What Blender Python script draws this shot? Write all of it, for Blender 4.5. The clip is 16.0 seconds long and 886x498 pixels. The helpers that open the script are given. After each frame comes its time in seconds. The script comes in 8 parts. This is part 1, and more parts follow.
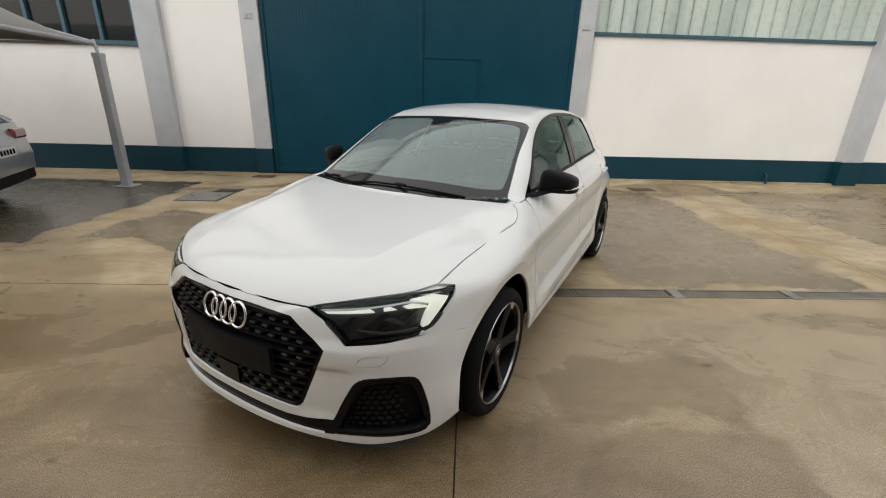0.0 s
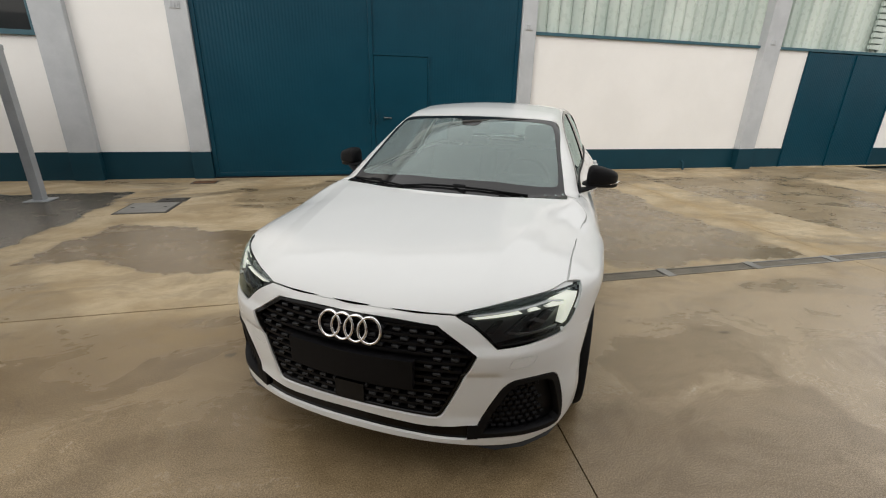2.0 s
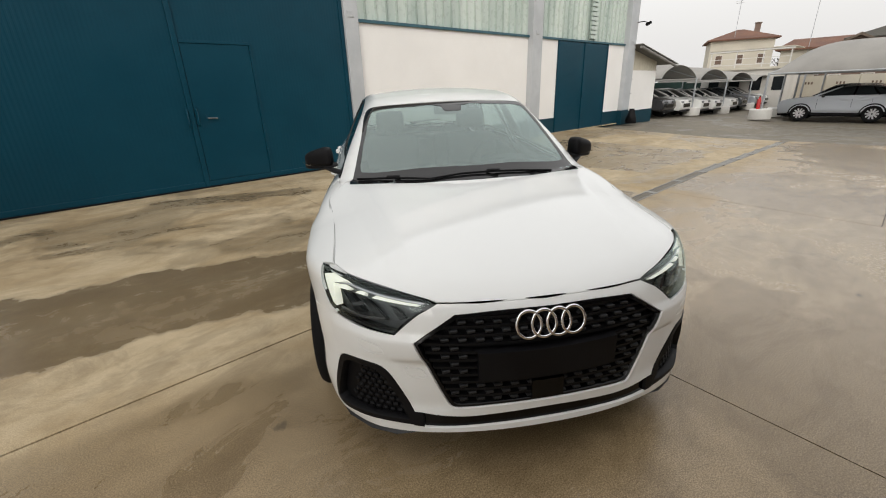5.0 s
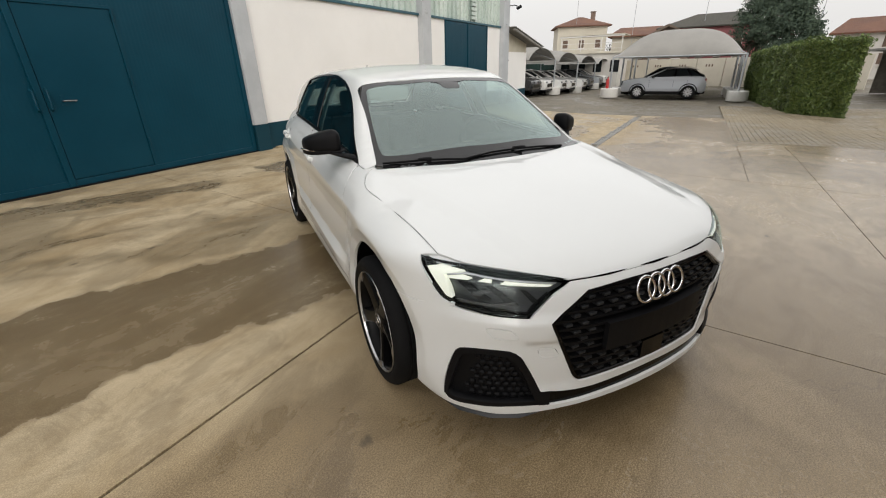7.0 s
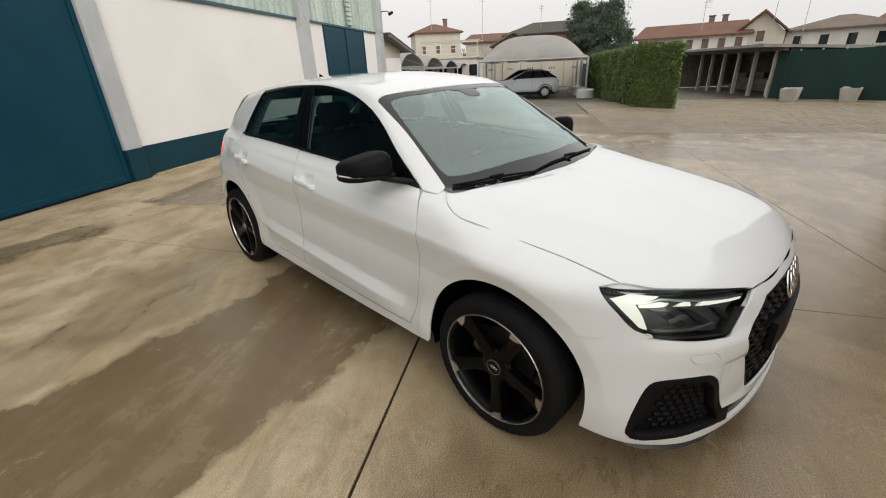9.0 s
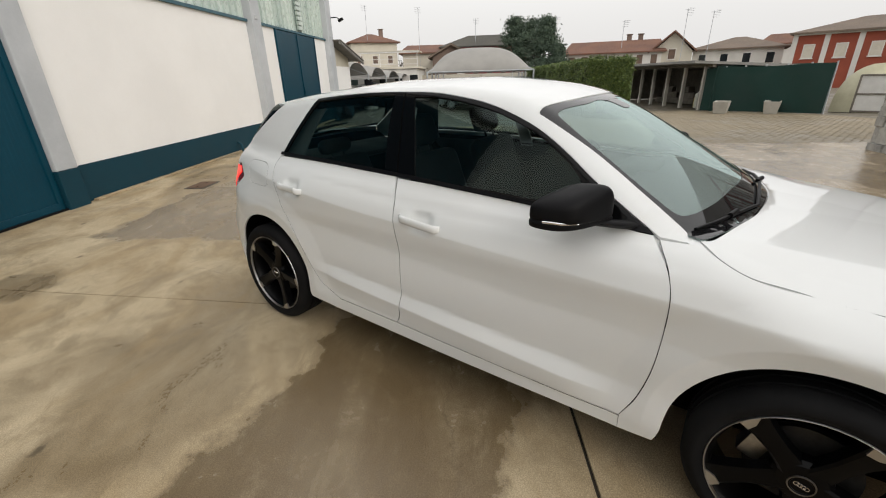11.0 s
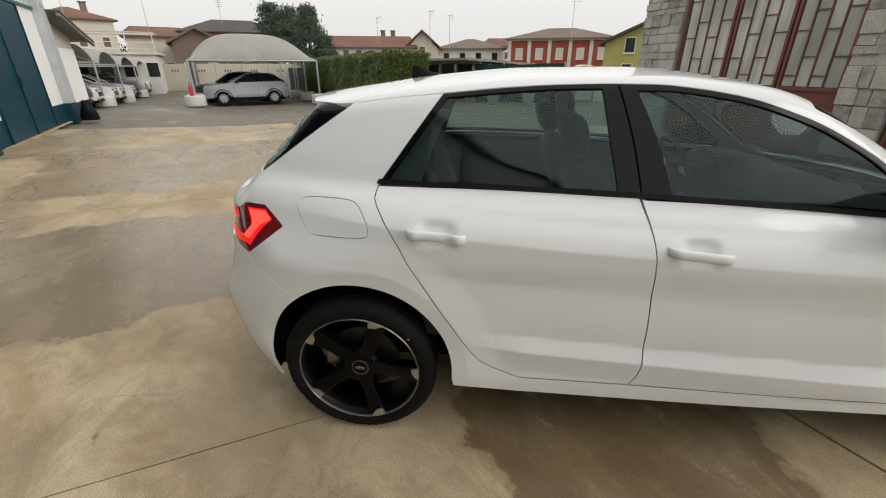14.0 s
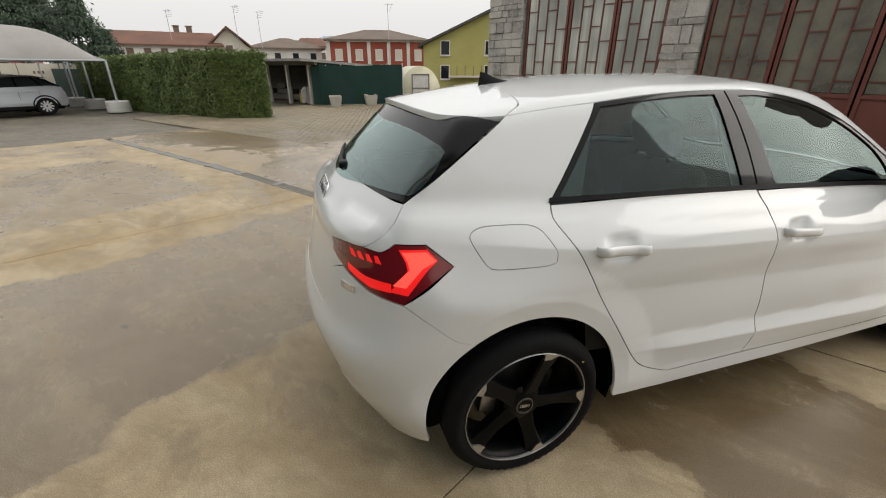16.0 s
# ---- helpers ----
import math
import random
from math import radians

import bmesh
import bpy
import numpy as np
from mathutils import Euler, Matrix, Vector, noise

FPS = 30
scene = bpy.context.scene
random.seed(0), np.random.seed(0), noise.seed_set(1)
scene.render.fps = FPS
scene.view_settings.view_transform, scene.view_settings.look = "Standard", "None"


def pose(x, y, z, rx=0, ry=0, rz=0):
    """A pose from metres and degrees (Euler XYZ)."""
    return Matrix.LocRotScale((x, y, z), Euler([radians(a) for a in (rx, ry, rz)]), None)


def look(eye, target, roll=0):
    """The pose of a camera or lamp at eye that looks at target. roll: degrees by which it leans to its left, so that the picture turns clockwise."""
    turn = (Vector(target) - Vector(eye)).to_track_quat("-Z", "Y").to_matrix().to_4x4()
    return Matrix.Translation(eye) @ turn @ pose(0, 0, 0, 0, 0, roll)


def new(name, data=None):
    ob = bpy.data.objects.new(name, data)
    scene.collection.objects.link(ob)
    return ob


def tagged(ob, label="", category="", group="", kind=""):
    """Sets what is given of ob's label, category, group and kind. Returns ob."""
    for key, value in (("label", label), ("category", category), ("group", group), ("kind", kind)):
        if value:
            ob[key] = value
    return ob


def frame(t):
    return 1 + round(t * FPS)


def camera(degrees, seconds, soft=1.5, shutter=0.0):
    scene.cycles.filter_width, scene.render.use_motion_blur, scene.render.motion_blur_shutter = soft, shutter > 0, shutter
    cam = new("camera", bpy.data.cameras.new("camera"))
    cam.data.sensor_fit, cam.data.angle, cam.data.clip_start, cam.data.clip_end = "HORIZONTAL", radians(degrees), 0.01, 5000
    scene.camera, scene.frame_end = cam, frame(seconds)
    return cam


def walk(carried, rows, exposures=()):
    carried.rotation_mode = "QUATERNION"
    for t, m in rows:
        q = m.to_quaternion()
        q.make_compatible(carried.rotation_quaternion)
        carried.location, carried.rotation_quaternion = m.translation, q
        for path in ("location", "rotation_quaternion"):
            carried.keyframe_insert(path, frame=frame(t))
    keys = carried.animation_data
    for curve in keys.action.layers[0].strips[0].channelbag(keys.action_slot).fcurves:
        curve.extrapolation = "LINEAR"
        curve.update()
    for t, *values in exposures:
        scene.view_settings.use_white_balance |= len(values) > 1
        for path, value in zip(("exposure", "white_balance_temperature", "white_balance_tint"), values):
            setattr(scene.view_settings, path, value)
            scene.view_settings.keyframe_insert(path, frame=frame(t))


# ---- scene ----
cam = camera(93.6, 16.0, soft=1.1)
METRES, EYE, TILT, LEAN, TURN = 8.876, 1.5, 0.0, 0.0, 30.6
PATH = [
    (0, (1.445, -1.57, 1.391), (0.482, 0.054, 0.732), 1.6),
    (0.5, (1.3, -1.752, 1.398), (0.423, -0.077, 0.746), 1.7),
    (1, (1.169, -1.868, 1.412), (0.347, -0.162, 0.769), 1.9),
    (1.5, (0.972, -1.866, 1.408), (0.226, -0.126, 0.763), 1.5),
    (2, (0.761, -1.907, 1.401), (0.134, -0.129, 0.733), 1.2),
    (2.5, (0.522, -2.028, 1.416), (0.054, -0.217, 0.708), 0.3),
    (3, (0.304, -2.028, 1.399), (-0.09, -0.188, 0.72), 0.9),
    (3.5, (0.076, -1.988, 1.414), (-0.285, -0.134, 0.758), -0.4),
    (4, (-0.167, -2.024, 1.412), (-0.257, -0.144, 0.736), -1.6),
    (4.2, (-0.227, -2.002, 1.4), (-0.254, -0.121, 0.719), -2.3),
    (6.3, (-1.11, -1.826, 1.377), (-0.402, -0.11, 0.631), 0.8),
    (6.5, (-1.168, -1.756, 1.382), (-0.45, -0.047, 0.63), 0.3),
    (7, (-1.312, -1.631, 1.384), (-0.503, 0.012, 0.58), -1.4),
    (7.5, (-1.542, -1.515, 1.396), (-0.529, 0.0, 0.572), -2.0),
    (8, (-1.673, -1.35, 1.381), (-0.551, 0.076, 0.539), -1.2),
    (8.5, (-1.772, -1.085, 1.41), (-0.598, 0.304, 0.577), -1.7),
    (9, (-1.921, -0.85, 1.415), (-0.648, 0.469, 0.615), -2.6),
    (9.5, (-2.018, -0.599, 1.409), (-0.661, 0.621, 0.591), -2.0),
    (10, (-2.03, -0.301, 1.41), (-0.644, 0.905, 0.619), -1.2),
    (10.2, (-2.052, -0.186, 1.413), (-0.665, 1.019, 0.623), -1.5),
    (12.3, (-2.196, 1.093, 1.415), (-0.488, 1.811, 0.661), -1.4),
    (12.5, (-2.204, 1.206, 1.417), (-0.477, 1.862, 0.65), -1.6),
    (13, (-2.16, 1.495, 1.398), (-0.401, 2.054, 0.628), -1.5),
    (13.5, (-2.136, 1.791, 1.398), (-0.337, 2.215, 0.634), -1.6),
    (14, (-2.15, 2.102, 1.409), (-0.328, 2.264, 0.6), -0.0),
    (14.5, (-2.074, 2.366, 1.399), (-0.23, 2.385, 0.622), -0.1),
    (15, (-2.008, 2.646, 1.394), (-0.18, 2.493, 0.598), -0.7),
    (15.5, (-1.998, 2.962, 1.44), (-0.223, 2.544, 0.618), 0.6),
    (16, (-1.856, 3.193, 1.43), (-0.118, 2.618, 0.625), 0.2),
]
walk(cam, [(t, look(eye, target, roll)) for t, eye, target, roll in PATH])

# ---- light: an overcast sky, brighter overhead than at the horizon, and a veiled sun ----
SUN_UP, SUN_ROUND = 27.0, 194.0
world = bpy.data.worlds.new("world")
scene.world = world
world.use_nodes = True
wn, wl = world.node_tree.nodes, world.node_tree.links
wn.clear()
w_out, w_back = wn.new("ShaderNodeOutputWorld"), wn.new("ShaderNodeBackground")
w_sky, w_tex, w_sep = wn.new("ShaderNodeTexSky"), wn.new("ShaderNodeTexCoord"), wn.new("ShaderNodeSeparateXYZ")
w_sky.sky_type, w_sky.sun_disc = "NISHITA", False
w_sky.sun_elevation, w_sky.sun_rotation = radians(SUN_UP), radians(SUN_ROUND)
w_sky.air_density, w_sky.dust_density = 1.5, 6.0
w_grad = wn.new("ShaderNodeMapRange")
w_grad.interpolation_type = "SMOOTHSTEP"
w_grad.inputs[1].default_value, w_grad.inputs[2].default_value = 0.02, 0.42
w_grad.inputs[3].default_value, w_grad.inputs[4].default_value = 0.98, 1.46
w_grey = wn.new("ShaderNodeMix")
w_grey.data_type = "RGBA"
w_grey.blend_type = "MULTIPLY"
w_grey.inputs[0].default_value = 1.0
w_grey.inputs[6].default_value = (1.0, 0.985, 0.97, 1)
w_scale = wn.new("ShaderNodeMix")
w_scale.data_type = "RGBA"
w_scale.blend_type = "ADD"
w_scale.inputs[0].default_value = 0.012
wl.new(w_tex.outputs["Generated"], w_sep.inputs[0])
wl.new(w_sep.outputs["Z"], w_grad.inputs[0])
wl.new(w_grad.outputs[0], w_grey.inputs[7])
wl.new(w_grey.outputs[2], w_scale.inputs[6])
wl.new(w_sky.outputs[0], w_scale.inputs[7])
wl.new(w_scale.outputs[2], w_back.inputs[0])
w_back.inputs[1].default_value = 1.0
wl.new(w_back.outputs[0], w_out.inputs[0])
sun = new("sun", bpy.data.lights.new("sun", "SUN"))
sun.data.energy, sun.data.angle, sun.data.color = 1.35, radians(40), (1.0, 0.97, 0.93)
sun.matrix_world = pose(0, 0, 30, 90 - SUN_UP, 0, 180 - SUN_ROUND)
scene.view_settings.exposure = -0.30

# ---- materials ----
def material(name, colour, rough=0.5, metal=0.0, **more):
    m = bpy.data.materials.new(name)
    m.use_nodes = True
    b = m.node_tree.nodes["Principled BSDF"]
    b.inputs["Base Color"].default_value = (*colour, 1)
    b.inputs["Roughness"].default_value, b.inputs["Metallic"].default_value = rough, metal
    for key, value in more.items():
        b.inputs[key.replace("_", " ")].default_value = value
    return m


class Nodes:
    """Short hands for a material's node tree."""

    def __init__(self, m):
        self.tree, self.nodes, self.links = m.node_tree, m.node_tree.nodes, m.node_tree.links
        self.main = self.nodes["Principled BSDF"]

    def put(self, value, socket):
        if isinstance(value, bpy.types.NodeSocket):
            self.links.new(value, socket)
        elif value is not None:
            socket.default_value = (*value, 1) if isinstance(value, tuple) and len(value) == 3 and len(socket.default_value) == 4 else value

    def coord(self, kind="Object"):
        return self.nodes.new("ShaderNodeTexCoord").outputs[kind]

    def place(self):
        return self.nodes.new("ShaderNodeNewGeometry").outputs["Position"]

    def mapping(self, vec, scale=(1, 1, 1), turn=0.0, shift=(0, 0, 0)):
        n = self.nodes.new("ShaderNodeMapping")
        self.put(vec, n.inputs[0])
        n.inputs[1].default_value, n.inputs[2].default_value, n.inputs[3].default_value = shift, (0, 0, radians(turn)), scale
        return n.outputs[0]

    def noise(self, vec, scale, detail=4.0, rough=0.5, warp=0.0):
        n = self.nodes.new("ShaderNodeTexNoise")
        self.put(vec, n.inputs["Vector"])
        n.inputs["Scale"].default_value, n.inputs["Detail"].default_value = scale, detail
        n.inputs["Roughness"].default_value, n.inputs["Distortion"].default_value = rough, warp
        return n.outputs["Fac"]

    def cells(self, vec, scale, feature="F1", out="Distance"):
        n = self.nodes.new("ShaderNodeTexVoronoi")
        n.feature = feature
        self.put(vec, n.inputs["Vector"])
        n.inputs["Scale"].default_value = scale
        return n.outputs[out]

    def span(self, value, a, b, c=0.0, d=1.0):
        n = self.nodes.new("ShaderNodeMapRange")
        n.interpolation_type = "SMOOTHSTEP"
        self.put(value, n.inputs[0])
        for i, v in enumerate((a, b, c, d)):
            n.inputs[i + 1].default_value = v
        return n.outputs[0]

    def math(self, op, a, b=0.0):
        n = self.nodes.new("ShaderNodeMath")
        n.operation = op
        self.put(a, n.inputs[0])
        self.put(b, n.inputs[1])
        return n.outputs[0]

    def mix(self, fac, a, b, kind="MIX"):
        n = self.nodes.new("ShaderNodeMix")
        n.data_type, n.blend_type = "RGBA", kind
        self.put(fac, n.inputs[0])
        self.put(a, n.inputs[6])
        self.put(b, n.inputs[7])
        return n.outputs[2]

    def bump(self, height, strength=0.3, distance=0.01):
        n = self.nodes.new("ShaderNodeBump")
        self.put(height, n.inputs["Height"])
        n.inputs["Strength"].default_value, n.inputs["Distance"].default_value = strength, distance
        self.links.new(n.outputs[0], self.main.inputs["Normal"])

    def set(self, **inputs):
        for key, value in inputs.items():
            self.put(value, self.main.inputs[key.replace("_", " ")])

    def random(self):
        return self.nodes.new("ShaderNodeObjectInfo").outputs["Random"]

    def island(self):
        return self.nodes.new("ShaderNodeNewGeometry").outputs["Random Per Island"]


def varied(name, dark, light, rough=0.6, metal=0.0, scale=3.0, fine=60.0, relief=0.15, depth=0.004, **more):
    """A surface whose colour wanders between two shades at a coarse and a fine scale, with a fine relief."""
    m = material(name, light, rough, metal, **more)
    n = Nodes(m)
    p = n.place()
    a, b = n.noise(p, scale, 5, 0.6), n.noise(p, fine, 3, 0.6)
    f = n.math("ADD", n.math("MULTIPLY", n.span(a, 0.3, 0.7), 0.65), n.math("MULTIPLY", b, 0.35))
    n.set(Base_Color=n.mix(f, dark, light), Roughness=n.span(a, 0.25, 0.75, rough * 0.85, min(1.0, rough * 1.12)))
    n.bump(b, relief, depth)
    return m


def glass_material(name, tint, gloss=0.02, base=0.12, power_of=2.4, haze=0.0):
    """A thin pane: see-through with a tint, mirroring more at a slant."""
    m = bpy.data.materials.new(name)
    m.use_nodes = True
    t = m.node_tree
    t.nodes.clear()
    out, mix = t.nodes.new("ShaderNodeOutputMaterial"), t.nodes.new("ShaderNodeMixShader")
    clear, shine, slant = t.nodes.new("ShaderNodeBsdfTransparent"), t.nodes.new("ShaderNodeBsdfGlossy"), t.nodes.new("ShaderNodeLayerWeight")
    power, scale = t.nodes.new("ShaderNodeMath"), t.nodes.new("ShaderNodeMapRange")
    power.operation, power.inputs[1].default_value, slant.inputs[0].default_value = "POWER", power_of, 0.5
    scale.inputs[3].default_value, scale.inputs[4].default_value = base, 1.0
    shine.inputs["Color"].default_value = (0.74, 0.90, 0.88, 1)
    clear.inputs[0].default_value, shine.inputs["Roughness"].default_value = (*tint, 1), gloss
    t.links.new(slant.outputs["Facing"], power.inputs[0])
    t.links.new(power.outputs[0], scale.inputs[0])
    t.links.new(scale.outputs[0], mix.inputs[0])
    film, veil = t.nodes.new("ShaderNodeBsdfDiffuse"), t.nodes.new("ShaderNodeMixShader")
    film.inputs[0].default_value, veil.inputs[0].default_value = (0.62, 0.72, 0.70, 1), haze
    t.links.new(clear.outputs[0], veil.inputs[1])
    t.links.new(film.outputs[0], veil.inputs[2])
    t.links.new(veil.outputs[0], mix.inputs[1])
    t.links.new(shine.outputs[0], mix.inputs[2])
    t.links.new(mix.outputs[0], out.inputs[0])
    return m


def glow(name, colour, strength):
    m = material(name, colour, 0.3)
    b = m.node_tree.nodes["Principled BSDF"]
    b.inputs["Emission Color"].default_value, b.inputs["Emission Strength"].default_value = (*colour, 1), strength
    return m


car_white = material("white car paint", (0.785, 0.797, 0.790), 0.40, Specular_IOR_Level=0.12, Coat_Weight=1.0, Coat_Roughness=0.03, Coat_IOR=1.5)
n = Nodes(car_white)
n.set(Base_Color=n.mix(n.span(n.noise(n.place(), 1.6, 4), 0.3, 0.7), (0.775, 0.787, 0.780), (0.795, 0.807, 0.800)))
black_plastic = varied("grained black plastic", (0.005, 0.005, 0.006), (0.008, 0.008, 0.009), 0.5, 0, 6, 400, 0.1, 0.001, Specular_IOR_Level=0.13)
black_gloss = material("gloss black trim", (0.003, 0.003, 0.0035), 0.10, Specular_IOR_Level=0.2)
printed_black = material("black printed glass edge", (0.012, 0.012, 0.013), 0.03, Specular_IOR_Level=0.55)
black_matt = material("black void", (0.002, 0.002, 0.002), 0.95, Specular_IOR_Level=0.05)
grey_plastic = varied("grey plastic lip", (0.014, 0.015, 0.018), (0.024, 0.026, 0.030), 0.45, 0, 8, 300, 0.1, 0.001)
chrome = material("bright chrome", (0.82, 0.82, 0.83), 0.10, 1.0)
rubber = varied("tyre rubber", (0.006, 0.006, 0.0065), (0.013, 0.013, 0.0135), 0.75, 0, 7, 250, 0.2, 0.001, Specular_IOR_Level=0.10)
rim_black = material("satin black alloy", (0.0015, 0.0015, 0.0018), 0.36, 0.0, Specular_IOR_Level=0.14)
rim_cut = material("machined alloy", (0.52, 0.52, 0.53), 0.28, 1.0)
steel = varied("brake steel", (0.20, 0.19, 0.18), (0.42, 0.41, 0.40), 0.4, 1.0, 12, 200, 0.1, 0.001)
worn_disc = varied("dull brake disc", (0.030, 0.029, 0.028), (0.085, 0.082, 0.080), 0.5, 0.8, 12, 200, 0.1, 0.001)
cabin_dark = varied("dark cabin trim", (0.010, 0.010, 0.011), (0.022, 0.022, 0.023), 0.7, 0, 8, 200, 0.2, 0.002)
seat_cloth = varied("black seat cloth", (0.009, 0.009, 0.010), (0.020, 0.020, 0.022), 0.9, 0, 9, 500, 0.3, 0.002)
cabin_grey = material("mid grey pillar trim", (0.10, 0.105, 0.105), 0.8)
cabin_pale = material("pale grey headlining", (0.42, 0.43, 0.42), 0.85)
screen_glass = glass_material("misted windscreen glass", (0.60, 0.70, 0.68), 0.0, 0.06, 3.8, 0.25)
side_glass = glass_material("side window glass", (0.46, 0.56, 0.55), 0.0, 0.042, 5.0)
rear_glass = glass_material("rear window glass", (0.33, 0.40, 0.39), 0.0, 0.06, 3.6, 0.05)
lamp_glass = glass_material("clear lamp cover", (0.86, 0.87, 0.88), 0.02, 0.025, 3.6)
led_white = glow("white running light", (0.90, 0.92, 0.79), 0.62)
led_dim = glow("frosted light guide", (0.10, 0.105, 0.105), 0.05)
lamp_dark = material("smoked lamp inside", (0.085, 0.09, 0.095), 0.32, 0.4)
lamp_fin = material("dark lamp fin", (0.022, 0.024, 0.026), 0.22, 0.3)
lamp_edge = material("grey lamp blade", (0.15, 0.155, 0.16), 0.25, 0.6)
red_lens = material("red lamp lens", (0.20, 0.004, 0.006), 0.08, Coat_Weight=1.0)
red_glow = glow("lit red lamp", (0.80, 0.012, 0.012), 0.85)
red_hot = glow("bright red lamp core", (1.0, 0.085, 0.060), 1.15)

# ---- tools for meshes ----
def link_mesh(name, verts, faces, mat, parent=None, label="", smooth=False, normals=None):
    me = bpy.data.meshes.new(name)
    me.from_pydata([tuple(v) for v in verts], [], [tuple(f) for f in faces])
    me.materials.append(mat)
    if smooth:
        me.polygons.foreach_set("use_smooth", [True] * len(me.polygons))
    if normals is not None:
        me.normals_split_custom_set_from_vertices([tuple(n) for n in normals])
    me.update()
    ob = new(name, me)
    if parent is not None:
        ob.parent = parent
    if label:
        tagged(ob, label)
    return ob


def part(name, bm, mat, parent=None, label="", smooth=False):
    """Links a bmesh as one mesh object under a thing or a part."""
    me = bpy.data.meshes.new(name)
    bmesh.ops.recalc_face_normals(bm, faces=bm.faces)
    bm.to_mesh(me)
    bm.free()
    me.materials.append(mat)
    if smooth:
        me.polygons.foreach_set("use_smooth", [True] * len(me.polygons))
        me.set_sharp_from_angle(angle=radians(smooth if smooth > 1 else 40))
    ob = new(name, me)
    if parent is not None:
        ob.parent = parent
    if label:
        tagged(ob, label)
    return ob


def empty(name, m, label, category, group="", kind=""):
    ob = new(name)
    ob.empty_display_size = 0.2
    ob.matrix_basis = m
    return tagged(ob, label, category, group, kind)


def add_box(bm, x0, x1, y0, y1, z0, z1, bevel=0.0, m=None, segments=2):
    made = bmesh.ops.create_cube(bm, size=1.0)["verts"]
    bmesh.ops.transform(bm, matrix=Matrix.LocRotScale(((x0 + x1) / 2, (y0 + y1) / 2, (z0 + z1) / 2), None, (x1 - x0, y1 - y0, z1 - z0)), verts=made)
    if bevel:
        edges = list({e for v in made for e in v.link_edges})
        got = bmesh.ops.bevel(bm, geom=edges, offset=bevel, segments=segments, affect="EDGES", profile=0.5)
        made = list({v for f in got["faces"] for v in f.verts} | {v for v in made if v.is_valid})
    if m is not None:
        bmesh.ops.transform(bm, matrix=m, verts=made)
    return made


def box(x0, x1, y0, y1, z0, z1, bevel=0.0, m=None, segments=2):
    bm = bmesh.new()
    add_box(bm, x0, x1, y0, y1, z0, z1, bevel, m, segments)
    return bm


def add_rod(bm, a, b, r, r2=None, sides=12, caps=True):
    a, b = Vector(a), Vector(b)
    turn = (b - a).to_track_quat("Z", "Y").to_matrix().to_4x4()
    made = bmesh.ops.create_cone(bm, cap_ends=caps, segments=sides, radius1=r, radius2=r if r2 is None else r2, depth=(b - a).length)["verts"]
    bmesh.ops.transform(bm, matrix=Matrix.Translation((a + b) / 2) @ turn, verts=made)
    return made


def rod(a, b, r, r2=None, sides=12):
    bm = bmesh.new()
    add_rod(bm, a, b, r, r2, sides)
    return bm


def add_tube(bm, pts, r, sides=8, closed=False, flat=1.0):
    """A tube of radius r (or one radius a point) along a line of points."""
    pts = [Vector(p) for p in pts]
    rings, side = [], None
    count = len(pts)
    for i, p in enumerate(pts):
        ahead = (pts[(i + 1) % count] if closed or i + 1 < count else p) - (pts[i - 1] if closed or i else p)
        ahead.normalize()
        side = ahead.orthogonal().normalized() if side is None else (side - ahead * side.dot(ahead)).normalized()
        up = ahead.cross(side)
        radius = r[i] if isinstance(r, (list, tuple)) else r
        rings.append([bm.verts.new(p + radius * (math.cos(a) * side + flat * math.sin(a) * up)) for a in (2 * math.pi * k / sides for k in range(sides))])
    pairs = list(zip(rings, rings[1:])) + ([(rings[-1], rings[0])] if closed else [])
    for ra, rb in pairs:
        for k in range(sides):
            bm.faces.new((ra[k], ra[(k + 1) % sides], rb[(k + 1) % sides], rb[k]))
    if not closed:
        bm.faces.new(rings[0][::-1])
        bm.faces.new(rings[-1])


def tube(pts, r, sides=8, closed=False, flat=1.0):
    bm = bmesh.new()
    add_tube(bm, pts, r, sides, closed, flat)
    return bm


def prism(points, a, b, axis="z"):
    """A solid over a flat outline, from a to b along an axis: its points are (x, y), (x, z) or (y, z)."""
    bm = bmesh.new()
    at = {"z": lambda p, h: (p[0], p[1], h), "y": lambda p, h: (p[0], h, p[1]), "x": lambda p, h: (h, p[0], p[1])}[axis]
    low, high = [bm.verts.new(at(p, a)) for p in points], [bm.verts.new(at(p, b)) for p in points]
    bm.faces.new(low)
    bm.faces.new(high[::-1])
    for i in range(len(points)):
        j = (i + 1) % len(points)
        bm.faces.new((low[i], low[j], high[j], high[i]))
    return bm


def lathe(profile, sides=48, axis="x"):
    """A turned body about an axis through the origin from (along, radius) pairs."""
    bm = bmesh.new()
    rings = []
    for along, radius in profile:
        ring = []
        for k in range(sides):
            c, s = math.cos(2 * math.pi * k / sides) * radius, math.sin(2 * math.pi * k / sides) * radius
            ring.append(bm.verts.new((along, c, s) if axis == "x" else (c, s, along)))
        rings.append(ring)
    for ra, rb in zip(rings, rings[1:]):
        for k in range(sides):
            bm.faces.new((ra[k], ra[(k + 1) % sides], rb[(k + 1) % sides], rb[k]))
    return bm


# The yard's own axes: u runs along the warehouse, w away from it.
YARD = 33.0
_c, _s = math.cos(radians(YARD)), math.sin(radians(YARD))
BASE = (-6.4 * _s, 6.4 * _c)


def ground_z(u, w):
    """The yard falls gently away past the warehouse's far bays."""
    return -min(0.5, max(0.022 * max(0.0, u - 6.0) * min(1.0, max(0.0, w / 4.0)), 0.035 * max(0.0, u - 15.0)))


